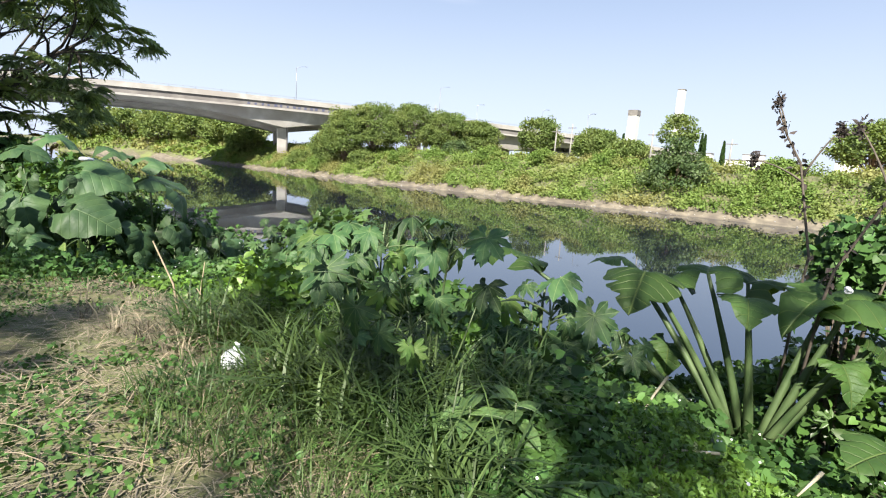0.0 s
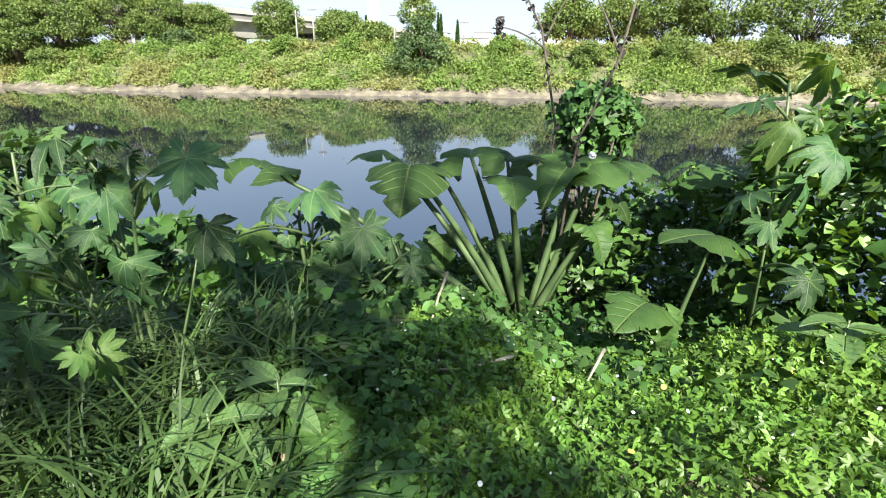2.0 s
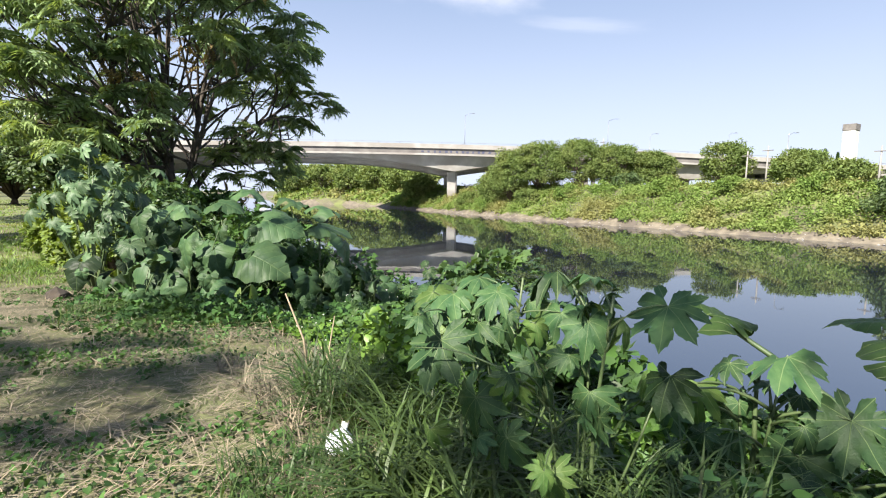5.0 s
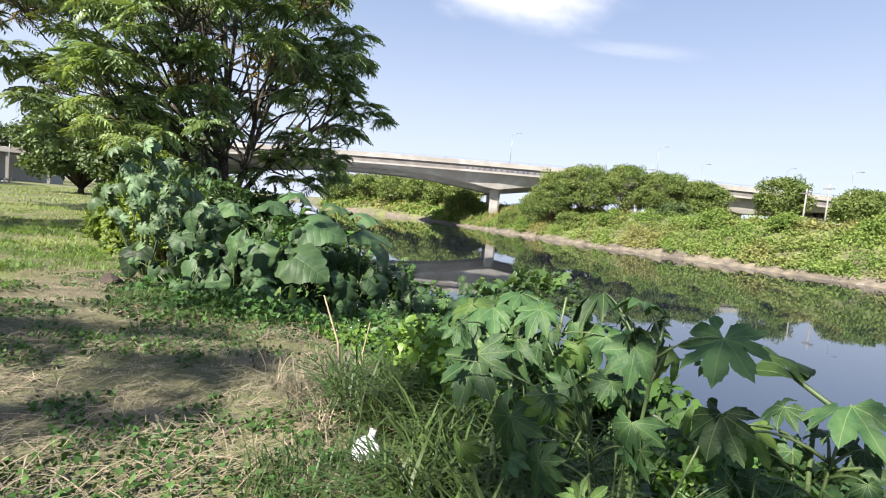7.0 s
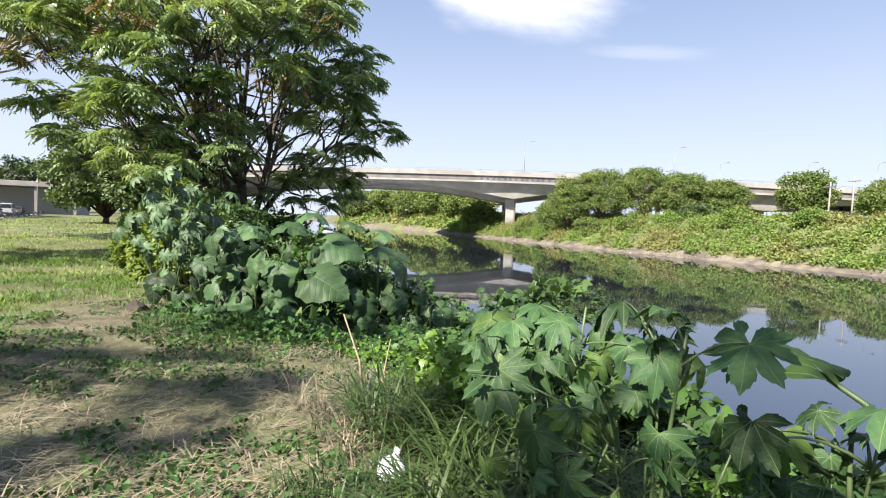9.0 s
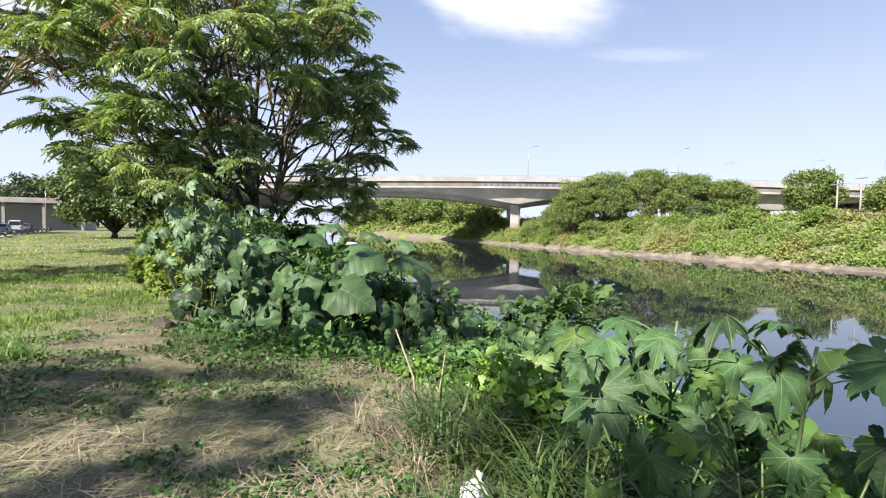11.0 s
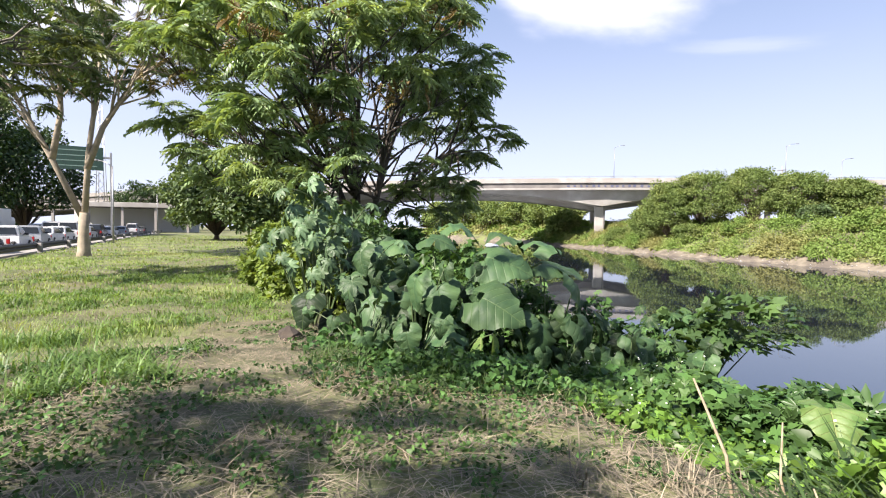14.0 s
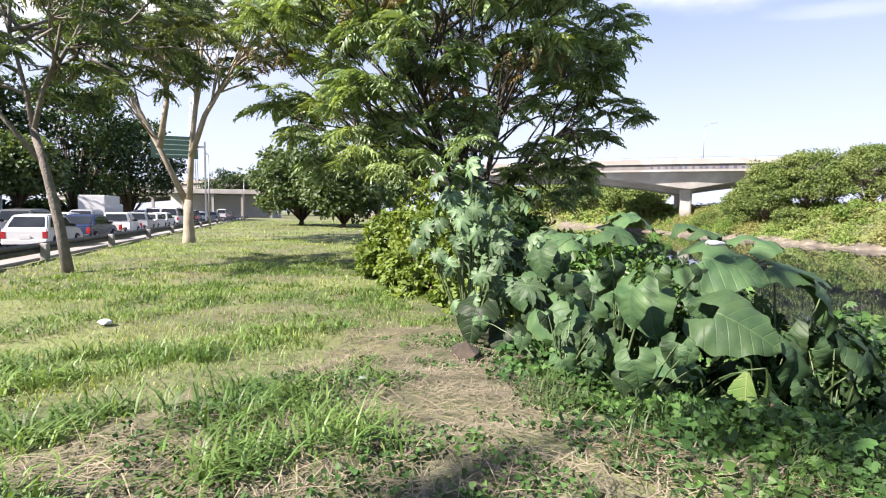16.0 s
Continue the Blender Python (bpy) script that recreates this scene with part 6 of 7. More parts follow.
tagged(soup("mown_straw", [blades(rng, np.stack([x, y, land(x, y) + 0.02], 1), rng.uniform(0.08, 0.25, n), rng.uniform(0.006, 0.014, n), 1, flat=True)], M_STRAW), "thin dry clippings lying in the lawn", "straw", kind="stuff")
# longer dry stems lying about
x, y = area(rng, 2600, -4, 1.5, 1.2, 10.5, trodden)
n = len(x)
tagged(soup("dry_stems", [blades(rng, np.stack([x, y, land(x, y) + 0.03], 1), rng.uniform(0.12, 0.4, n) * (1 + 0.5 * (rng.uniform(0, 1, n) < 0.06)), rng.uniform(0.003, 0.008, n), 1, flat=True)], M_TWIG), "long pale dry stems scattered over the trodden ground", "straw", kind="stuff")
# lawn: short turf with taller tufts, thinning with distance
def tufty(x, y):
    return np.clip(0.5 + 0.5 * rough(x, y, 1.9, 1.0) + 0.35 * rough(x, y, 4.3, 7.0), 0, 1.3)
bits = []
for n, y0, y1, x0, ln, wd in ((26000, -9, 2.5, -11, 0.14, 0.014), (20000, 1.5, 9.5, -6, 0.09, 0.008), (60000, 5.2, 15, -10, 0.12, 0.009), (46000, 14, 34, -16, 0.15, 0.020), (18000, 33, 90, -25, 0.20, 0.05)):
    x, y = area(rng, n, x0, 2.5, y0, y1, lawn)
    tf = tufty(x, y)
    k = rng.uniform(0, 1, len(x)) < np.where(y < 8.5, 0.16 + 0.6 * step(0.75, 1.05, tf), 0.7 + 0.3 * step(0.4, 0.8, tf)) * np.where((x > -4.2 - 0.08 * y) & (y < 6.9), 0.4, 1.0)
    x, y, tf = x[k], y[k], tf[k]
    m = len(x)
    bits.append(blades(rng, np.stack([x, y, land(x, y) - 0.01], 1), ln * rng.uniform(0.35, 1.0, m) * (0.6 + 0.7 * tf), wd * rng.uniform(0.6, 1.2, m), 0.8, 0.6))
# tall tufts standing out of the turf
tufts = []
for count, y0, y1, x0, per, ln, wd, sp in ((230, 4.6, 10.2, -5.5, 64, 0.44, 0.016, 0.13), (520, 9.5, 20, -9, 40, 0.30, 0.020, 0.17), (120, 2.2, 5.5, -4.5, 44, 0.26, 0.011, 0.11)):
    cx, cy = area(rng, count, x0, 0.6, y0, y1, lambda x, y: lawn(x, y) & ((x < -1.2 - 0.1 * (y - 5)) | (y > 11.3)) & (rough(x, y, 0.9, 3.0) > -0.35) & ((y > 6.4) | (rough(x, y, 1.3, 5.0) > 0.35)))
    px = np.repeat(cx, per) + rng.normal(0, sp, len(cx) * per)
    py = np.repeat(cy, per) + rng.normal(0, sp, len(cx) * per)
    big_t = np.repeat(rng.uniform(0.45, 1.15, len(cx)), per)
    m = len(px)
    tufts.append(blades(rng, np.stack([px, py, land(px, py) - 0.01], 1), ln * big_t * rng.uniform(0.45, 1.0, m), wd * rng.uniform(0.5, 1.2, m), 1.3, 1.3))
tagged(soup("grass_tufts", tufts, M_TUFT), "thick green tufts standing out of the lawn", "grass", kind="stuff")
tagged(soup("lawn_grass", bits, M_LAWN), "sunlit rough green lawn with tufts and bare patches", "grass", kind="stuff")
# small green weeds coming through the straw
x, y = area(rng, 52000, -4.6, 1.6, 1.6, 10.6, lambda x, y: trodden(x, y) & (rough(x, y, 1.4, 8.0) + 0.7 * rough(x, y, 4.7, 1.0) > 0.05))
cover("path_weeds", rng, x, y, 0.01 + 0.05 * rng.uniform(0, 1, len(x)), rng.uniform(0.015, 0.04, len(x)), HEART_T, M_VINE_D, "small green weeds coming through the straw", "ground cover")
# more elephant ear leaves low in the clump
rngf = np.random.default_rng(640)
for k, (cx, cy) in enumerate(((1.0, 9.6), (1.9, 9.8), (2.8, 9.6), (3.5, 9.5), (2.3, 10.6), (0.4, 10.3), (3.1, 8.9), (3.9, 9.1), (4.3, 8.9), (3.7, 9.9), (4.5, 9.6), (4.0, 8.3), (4.5, 8.4), (3.5, 8.2))):
    g = height(cx, cy)
    lv = [(cx + rngf.normal(0, 0.4), cy + rngf.normal(0, 0.35), g + rngf.uniform(0.15, 1.4), rngf.uniform(0.3, 0.6)) for _ in range(15)]
    big_leaf_plant("elephant_ear", (cx, cy, g), lv, TARO_LEAF, "elephant ear with broad arching leaves in a thick clump", "plant", "elephant ears", 650 + k, 0.014, M_STEM, sag=0.10, tilt=(50, 95), back=0.2, wild=100, face=200, rolls=50)

for k, (cx, cy) in enumerate(((0.2, 9.2), (0.7, 8.6), (2.3, 7.9), (2.8, 7.6))):
    g = height(cx, cy)
    lv = [(cx + rngf.normal(0, 0.3), cy + rngf.normal(0, 0.22), g + rngf.uniform(0.15, 0.7), rngf.uniform(0.2, 0.42)) for _ in range(11)]
    big_leaf_plant("elephant_ear", (cx, cy, g), lv, TARO_LEAF, "low elephant ear hanging over the weeds at the clump's foot", "plant", "elephant ears", 680 + k, 0.010, M_STEM, sag=0.10, tilt=(50, 95), back=0.2, wild=110, face=200, rolls=60)


# ---- thickets that hide the slope ----
HUMPS = ((4.1, 8.6, 0.9, 0.9, 1.6), (4.8, 8.4, 0.9, 0.9, 1.25), (2.7, 7.6, 0.9, 0.9, 0.5), (0.2, 9.6, 0.6, 0.7, 0.35), (3.6, 7.8, 1.1, 1.3, 0.95), (2.9, 10.9, 2.0, 1.8, 2.1), (4.1, 9.8, 1.3, 1.4, 2.0), (4.7, 9.0, 1.0, 1.3, 1.35), (4.2, 6.8, 2.2, 2.8, 0.85), (5.8, 9.2, 2.3, 3.2, 1.05), (5.0, 13.5, 3.2, 4.5, 1.0), (4.4, -1.7, 1.5, 1.3, 2.1), (3.6, -2.9, 1.6, 1.2, 1.9), (5.7, -0.4, 1.3, 1.5, 1.65), (6.4, 0.6, 1.3, 1.6, 1.0), (2.9, 3.3, 1.1, 1.1, 0.65), (5.6, 3.4, 1.6, 2.2, 0.7))


def hump(x, y):
    h = np.zeros_like(x)
    for cx, cy, rx, ry, tall in HUMPS:
        q = 1 - ((x - cx) / rx) ** 2 - ((y - cy) / ry) ** 2
        h = np.maximum(h, tall * np.sqrt(np.clip(q, 0, 1)))
    return h * (0.9 + 0.18 * rough(x, y, 3.1, 2.0))


def thicket(seed, n, x0, x1, y0, y1, size, template, mat, label, inner=0.35, up=0.5):
    rng = np.random.default_rng(seed)
    x, y = area(rng, n, x0, x1, y0, y1)
    h = hump(x, y)
    k = h > 0.08
    x, y, h = x[k], y[k], h[k]
    m = len(x)
    lift = h * np.where(rng.uniform(0, 1, m) < inner, rng.uniform(0.1, 1, m), rng.uniform(0.8, 1.05, m))
    return cover("thicket", rng, x, y, lift, rng.uniform(*size, m) * rng.uniform(0.6, 1.15, m), template, mat, label, "thicket", up, (-0.25, -0.3, 0))


thicket(31, 30000, -0.6, 9.0, 3.5, 18.5, (0.06, 0.115), HEART_T, M_VINE_D, "tangled heart-leaved creepers in mounds down to the water", 0.6)
thicket(37, 22000, 0.6, 9.0, 4.0, 18.5, (0.07, 0.14), IVY_T, M_VINE_D, "broad lobed creeper leaves in tiers down to the water", 0.25, 1.1)
# lighter copy of the lobed tiers, sunlight put into the leaf colour
thicket(38, 4200, 0.6, 9.0, 3.5, 6.4, (0.07, 0.14), IVY_T, M_VINE, "lobed creeper leaves in a lighter sunlit tone in tiers down to the water", 0.25, 1.1)
thicket(32, 6000, 0.6, 9.0, 3.5, 18.5, (0.14, 0.28), PALM_T, M_CASTOR_S, "castor seedlings among the creepers", 0.3, 1.0)
thicket(33, 30000, 2.5, 8.0, -4.5, 5.6, (0.07, 0.13), HEART_T, M_VINE, "leafy creepers draped over a dead bush", 0.5)
thicket(34, 3500, 2.5, 8.0, -4.5, 5.6, (0.14, 0.26), PALM_T, M_CASTOR_S, "castor leaves in the creeper thicket")
# brighter leaves over the thicket top, sun painted into their colour
thicket(35, 5000, 3.2, 5.8, -3.4, -0.6, (0.05, 0.10), HEART_T, M_VINE_B, "creeper on the thicket in a bright sunlit tone", 0.1)


def creeper_ball():
    """The creeper that has climbed a dead bush and hangs from it in a ball."""
    rng = np.random.default_rng(47)
    n = 1500
    x, y, z = 5.2, 0.34, 0.78
    ob = empty("creeper_bush", (x, y, height(x, y)), "dark creeper hanging in a ball from a dead bush", "plant", "")
    mid = np.array([0, 0, z - height(x, y)])
    o = unit(rng, n) * rng.uniform(0.55, 1.0, (n, 1)) * np.array([0.40, 0.40, 0.34]) * (1 + 0.25 * rough(np.arange(n) * 0.7, np.arange(n) * 0.3, 1.0)[:, None])
    hang = rng.uniform(0, 1, n) < 0.22
    o[hang, 2] -= rng.uniform(0.1, 0.7, hang.sum())
    soup("foliage", [scatter(*HEART_T, o + mid, unit(rng, n) - np.array([0, 0, 0.5]), o * 1.6 + np.array([-0.1, 0, 0.5]) + unit(rng, n) * 0.35, rng.uniform(0.05, 0.09, n))], M_VINE_D, ob)
    w = []
    for i in range(9):
        tube(w, [(rng.normal(0, 0.12), rng.normal(0, 0.12), -0.1), tuple(o[i] * 0.4 + mid * 0.55), tuple(o[i] + mid)], [0.02, 0.014, 0.006], 5)
    soup("stem", w, M_TWIG_D, ob)


creeper_ball()


def bush_by_water():
    """The leafy castor bush at the water's edge."""
    rng = np.random.default_rng(36)
    n = 420
    o = unit(rng, n) * rng.uniform(0.4, 1, (n, 1)) ** 0.5 * np.array([1.0, 0.95, 0.55]) + np.where(rng.uniform(0, 1, (n, 1)) < 0.4, np.array([[0.55, -0.5, 0.28]]), np.array([[-0.2, 0.2, -0.1]]))
    x, y = 7.45, 11.1
    ob = empty("castor_bush", (x, y, height(x, y)), "leafy castor bush leaning over the water", "plant", G_CAST)
    top = -0.85 - height(x, y)
    soup("foliage", [scatter(*IVY_T, o + np.array([0, 0, top]), o + unit(rng, n) * 0.6, o * 0.5 + np.array([0, 0, 0.9]), rng.uniform(0.2, 0.38, n))], M_CASTOR_S, ob)
    w = []
    for i in range(8):
        tube(w, [(0, 0, -0.1), tuple(o[i] * 0.3 + np.array([0, 0, top * 0.6])), tuple(o[i] + np.array([0, 0, top]))], [0.03, 0.02, 0.008], 5)
    soup("stem", w, M_STEM, ob)


bush_by_water()
# light hedge between the lawn and the large tree
for i, (x, y, r, h) in enumerate(((-1.3, 16.6, 0.7, 2.2), (-0.95, 15.2, 0.6, 1.6), (-0.7, 14.2, 0.7, 2.2), (-0.3, 15.6, 1.0, 2.9), (-1.0, 17.0, 0.8, 2.0), (0.0, 13.0, 0.8, 2.5), (0.8, 15.0, 1.2, 2.6), (-0.5, 18.4, 1.0, 2.6))):
    shrub((x, y, height(x, y) - 0.1), r, h, M_HEDGE if i != 6 else M_CASTOR_S, "light green leafy bush at the lawn's edge", 240 + i, 70, 75, 0.13, "bushes at the lawn's edge")
for i, (x, y) in enumerate(((2.6, 13.5), (3.5, 16.5), (2.2, 18.0), (4.2, 20.0))):
    shrub((x, y, height(x, y) - 0.1), 1.5, 2.4, M_VINE, "dense green bush under the large tree", 250 + i, 70, 75, 0.2, "bushes at the lawn's edge")
for i in range(12):
    y = 18 + i * 8.5
    x = float(rail_x(y)) - 21 - 2 * (i % 3)
    shrub((x, y, height(x, y) - 0.1), 3.4, 3.6, M_TREE_D, "dark hedge bush behind the road", 270 + i, 60, 36, 0.5, "hedge behind the road")


# ---- along the road ----
def guard_rail():
    ob = empty("guard_rail", (0, 0, 0), "low dark steel guard rail on pale posts along the road", "guard rail")
    v, f = [], []
    ys = np.arange(-10, 130, 4.0)
    prof = ((0, 0.02), (0.06, 0.08), (0.06, 0.13), (0.0, 0.18), (0.06, 0.23), (0.06, 0.28), (0, 0.34))
    for y in ys:
        x = float(rail_x(y))
        for a, z in prof:
            v.append((x + a, y, -0.10 + z))
    k = len(prof)
    for i in range(len(ys) - 1):
        for j in range(k - 1):
            f.append((i * k + j, i * k + j + 1, (i + 1) * k + j + 1, (i + 1) * k + j))
    beam = part("rail_beam", (v, f), M_RAIL, ob)
    mod = beam.modifiers.new("thick", "SOLIDIFY")
    mod.thickness = 0.012
    bm = boxes((-0.11, 0.11, -0.09, 0.09, -0.6, 0.15), bevel=0.02)
    post = part("post", bm, M_CONC, ob, "pale concrete post")
    for n, y in enumerate(np.arange(-11.1, 128, 6.6)):
        p = post if n == 0 else shared("post", post.data, ob, Matrix.Identity(4))
        p.matrix_local = Matrix.Translation((float(rail_x(y)) + 0.18, y, 0.08))


guard_rail()
M_GLASS = material("dark car glass", (0.02, 0.025, 0.03), (0.03, 0.035, 0.04), 0.08, 2, 2)
M_TYRE = material("black rubber", (0.02, 0.02, 0.02), (0.03, 0.03, 0.03), 0.9, 20, 3)
M_RIM = material("alloy", (0.5, 0.5, 0.52), (0.4, 0.4, 0.42), 0.35, 8, 3, metal=0.8)
M_RED = material("red tail light", (0.5, 0.03, 0.03), (0.4, 0.02, 0.02), 0.25, 8, 2)
M_CLEAR = material("headlight glass", (0.75, 0.77, 0.8), (0.65, 0.67, 0.7), 0.15, 8, 2)
PAINTS = {
    "white": material("white car paint", (0.78, 0.79, 0.80), (0.74, 0.75, 0.76), 0.25, 2, 2),
    "silver": material("silver car paint", (0.50, 0.52, 0.54), (0.46, 0.48, 0.50), 0.3, 2, 2, metal=0.4),
    "black": material("black car paint", (0.02, 0.02, 0.025), (0.03, 0.03, 0.035), 0.2, 2, 2),
    "grey": material("grey car paint", (0.16, 0.17, 0.18), (0.14, 0.15, 0.16), 0.28, 2, 2, metal=0.3),
    "blue": material("dark blue car paint", (0.03, 0.05, 0.12), (0.025, 0.04, 0.10), 0.22, 2, 2),
}
# outlines along the car: (y, height) of the body's upper edge, and of the cabin's roof line
SHAPES = {
    "hatchback": (3.9, 1.64, 0.92, ((-1.80, 0), (-1.35, 0.55), (-0.3, 0.60), (0.45, 0.55), (1.05, 0))),
    "saloon": (4.4, 1.70, 0.92, ((-1.55, 0), (-0.95, 0.50), (0.0, 0.56), (0.55, 0.50), (1.2, 0))),
    "suv": (4.4, 1.80, 1.05, ((-2.05, 0), (-1.75, 0.62), (-0.2, 0.68), (0.5, 0.62), (1.1, 0))),
    "pickup": (4.4, 1.68, 0.95, ((-0.35, 0), (-0.25, 0.56), (0.2, 0.62), (0.55, 0.56), (1.2, 0))),
    "van": (4.6, 1.85, 1.10, ((-2.25, 0), (-2.2, 0.85), (-0.2, 0.92), (1.15, 0.80), (1.75, 0))),
}


def swept(profile, half, top_in, z0):
    """A body pressed from a side outline: full width below, drawn in at the top."""
    bm = bmesh.new()
    left, right = [], []
    zs = [p[1] for p in profile]
    hi = max(zs) + 1e-6
    for y, z in profile:
        w = half - top_in * max(0.0, (z - 0.0) / hi)
        left.append(bm.verts.new((-w, y, z0 + z)))
        right.append(bm.verts.new((w, y, z0 + z)))
    n = len(profile)
    for i in range(n):
        j = (i + 1) % n
        bm.faces.new((left[i], left[j], right[j], right[i]))
    bm.faces.new(left[::-1])
    bm.faces.new(right)
    bmesh.ops.recalc_face_normals(bm, faces=bm.faces)
    bmesh.ops.bevel(bm, geom=list(bm.edges), offset=0.045, segments=2, affect="EDGES")
    return bm


def build_car(kind, paint, label):
    length, width, belt, roof = SHAPES[kind]
    h, w = length / 2, width / 2
    ob = empty(kind if kind in ("van", "pickup") else "car", (0, 0, 0), label, kind if kind in ("van", "pickup") else "car", "cars in the queue")
    hood = belt - 0.12
    tail = belt if kind != "pickup" else belt - 0.05
    body = [(-h, 0.28), (-h, tail - 0.08), (-h + 0.1, tail), (roof[-1][0], belt), (h - 0.25, hood), (h, hood - 0.25), (h, 0.28)]
    if kind == "pickup":
        body = [(-h, 0.28), (-h, tail), (-h + 0.08, tail), (-h + 0.09, tail - 0.42), (roof[0][0] - 0.05, tail - 0.42), (roof[0][0], belt), (roof[-1][0], belt), (h - 0.25, hood), (h, hood - 0.25), (h, 0.28)]
    part("body", swept(body, w, 0.05, 0.0), PAINTS[paint], ob)
    cabin = [(y, z) for y, z in roof]
    part("cabin", swept(cabin, w - 0.06, 0.16, belt - 0.03), PAINTS[paint], ob)
    # windows stand a little proud of the cabin's sides and ends
    y0, y1 = roof[0][0], roof[-1][0]
    zt = max(z for _, z in roof)
    for s in (-1, 1):
        bm = bmesh.new()
        a = [(y0 + 0.28, 0.06), (roof[1][0] + 0.14, zt - 0.16), (roof[-2][0] - 0.08, zt - 0.16), (y1 - 0.26, 0.06)]
        vs = [bm.verts.new((s * (w - 0.06 - 0.16 * z / zt + 0.012), y, belt - 0.03 + z)) for y, z in a]
        vs2 = [bm.verts.new((s * (w - 0.06 - 0.16 * z / zt - 0.03), y, belt - 0.03 + z)) for y, z in a]
        bm.faces.new(vs)
        for i in range(4):
            j = (i + 1) % 4
            bm.faces.new((vs[i], vs[j], vs2[j], vs2[i]))
        bmesh.ops.recalc_face_normals(bm, faces=bm.faces)
        part("side_window", bm, M_GLASS, ob)
        part("mirror", boxes((s * (w - 0.02) - 0.09, s * (w - 0.02) + 0.09, y1 - 0.35, y1 - 0.22, belt, belt + 0.14), bevel=0.02), M_PLAST, ob)
        part("headlight", boxes((s * (w - 0.3) - 0.17, s * (w - 0.3) + 0.17, h - 0.1, h + 0.012, hood - 0.34, hood - 0.2), bevel=0.02), M_CLEAR, ob)
        part("tail_light", boxes((s * (w - 0.13) - 0.09, s * (w - 0.13) + 0.09, -h - 0.012, -h + 0.1, tail - 0.42, tail - 0.12), bevel=0.02), M_RED, ob)
        for y in (-h + 0.75, h - 0.8):
            bm = bmesh.new()
            bmesh.ops.create_cone(bm, cap_ends=True, segments=18, radius1=0.31, radius2=0.31, depth=0.2)
            bmesh.ops.bevel(bm, geom=[e for e in bm.edges if e.calc_face_angle(0) > 1], offset=0.03, segments=1, affect="EDGES")
            wh = part("wheel", bm, M_TYRE, ob)
            wh.matrix_local = pose(s * (w - 0.08), y, 0.31, 0, 90, 0)
            bm = bmesh.new()
            bmesh.ops.create_cone(bm, cap_ends=True, segments=14, radius1=0.19, radius2=0.16, depth=0.05)
            rim = part("rim", bm, M_RIM, wh)
            rim.matrix_local = pose(0, 0, s * 0.10)
    for sgn, ya, yb in ((-1, roof[0], roof[1]), (1, roof[-1], roof[-2])):
        bm = bmesh.new()
        quad = []
        for q in (0.15, 0.85):
            y, z = ya[0] + (yb[0] - ya[0]) * q, ya[1] + (yb[1] - ya[1]) * q
            ww = w - 0.06 - 0.16 * z / zt - 0.12
            quad.append((y + sgn * 0.03, z, ww))
        (ya2, za, wa), (yb2, zb, wb) = quad
        vs = [bm.verts.new(p) for p in ((-wa, ya2, belt - 0.03 + za), (wa, ya2, belt - 0.03 + za), (wb, yb2, belt - 0.03 + zb + 0.02), (-wb, yb2, belt - 0.03 + zb + 0.02))]
        vs2 = [bm.verts.new((v.co.x, v.co.y - sgn * 0.06, v.co.z - 0.03)) for v in vs]
        bm.faces.new(vs)
        for i in range(4):
            j = (i + 1) % 4
            bm.faces.new((vs[i], vs[j], vs2[j], vs2[i]))
        bmesh.ops.recalc_face_normals(bm, faces=bm.faces)
        part("windscreen" if sgn > 0 else "rear_window", bm, M_GLASS, ob)
    part("front_bumper", boxes((-w + 0.06, w - 0.06, h - 0.06, h + 0.05, 0.26, 0.46), bevel=0.03), M_PLAST, ob)
    part("rear_bumper", boxes((-w + 0.06, w - 0.06, -h - 0.05, -h + 0.06, 0.26, 0.46), bevel=0.03), M_PLAST if kind != "hatchback" else PAINTS[paint], ob)
    part("plate", boxes((-0.2, 0.2, -h - 0.03, -h - 0.012, 0.5, 0.63)), M_WHITE, ob)
    return ob


def lane_pose(y, lane):
    x = float(rail_x(y - 7.0)) + lane
    return pose(x, y - 7.0, -0.385, 0, 0, math.degrees(math.atan(0.17)))


QUEUE = (
    ("hatchback", "white", 35.6, -2.5), ("saloon", "blue", 40.6, -2.5), ("pickup", "white", 46.2, -2.6), ("pickup", "silver", 52.0, -2.9), ("saloon", "white", 57.6, -3.2), ("hatchback", "white", 62.4, -3.3), ("van", "white", 68.0, -3.4), ("hatchback", "silver", 74, -3.4), ("suv", "black", 80, -3.4), ("saloon", "white", 90, -3.4), ("hatchback", "silver", 102, -3.4), ("van", "white", 116, -3.4), ("saloon", "grey", 130, -3.4),
    ("van", "white", 35.2, -5.7), ("suv", "grey", 43.0, -6.2), ("hatchback", "white", 49.0, -6.6), ("suv", "silver", 54.0, -6.8), ("saloon", "silver", 60.0, -6.9), ("hatchback", "black", 67, -6.9), ("van", "white", 77, -6.9), ("saloon", "white", 88, -6.9), ("suv", "black", 98, -6.9), ("hatchback", "white", 112, -6.9),
    ("van", "white", 44.0, -10.5), ("saloon", "white", 55.0, -10.5), ("hatchback", "grey", 64.0, -10.5), ("suv", "white", 85, -10.5), ("saloon", "silver", 108, -10.5),
)
made = {}
for kind, paint, y, lane in QUEUE:
    if (kind, paint) not in made:
        made[kind, paint] = build_car(kind, paint, f"{paint} {kind} waiting in the traffic queue on the road")
        made[kind, paint].matrix_basis = lane_pose(y, lane)
    else:
        copy_thing(made[kind, paint], lane_pose(y, lane))


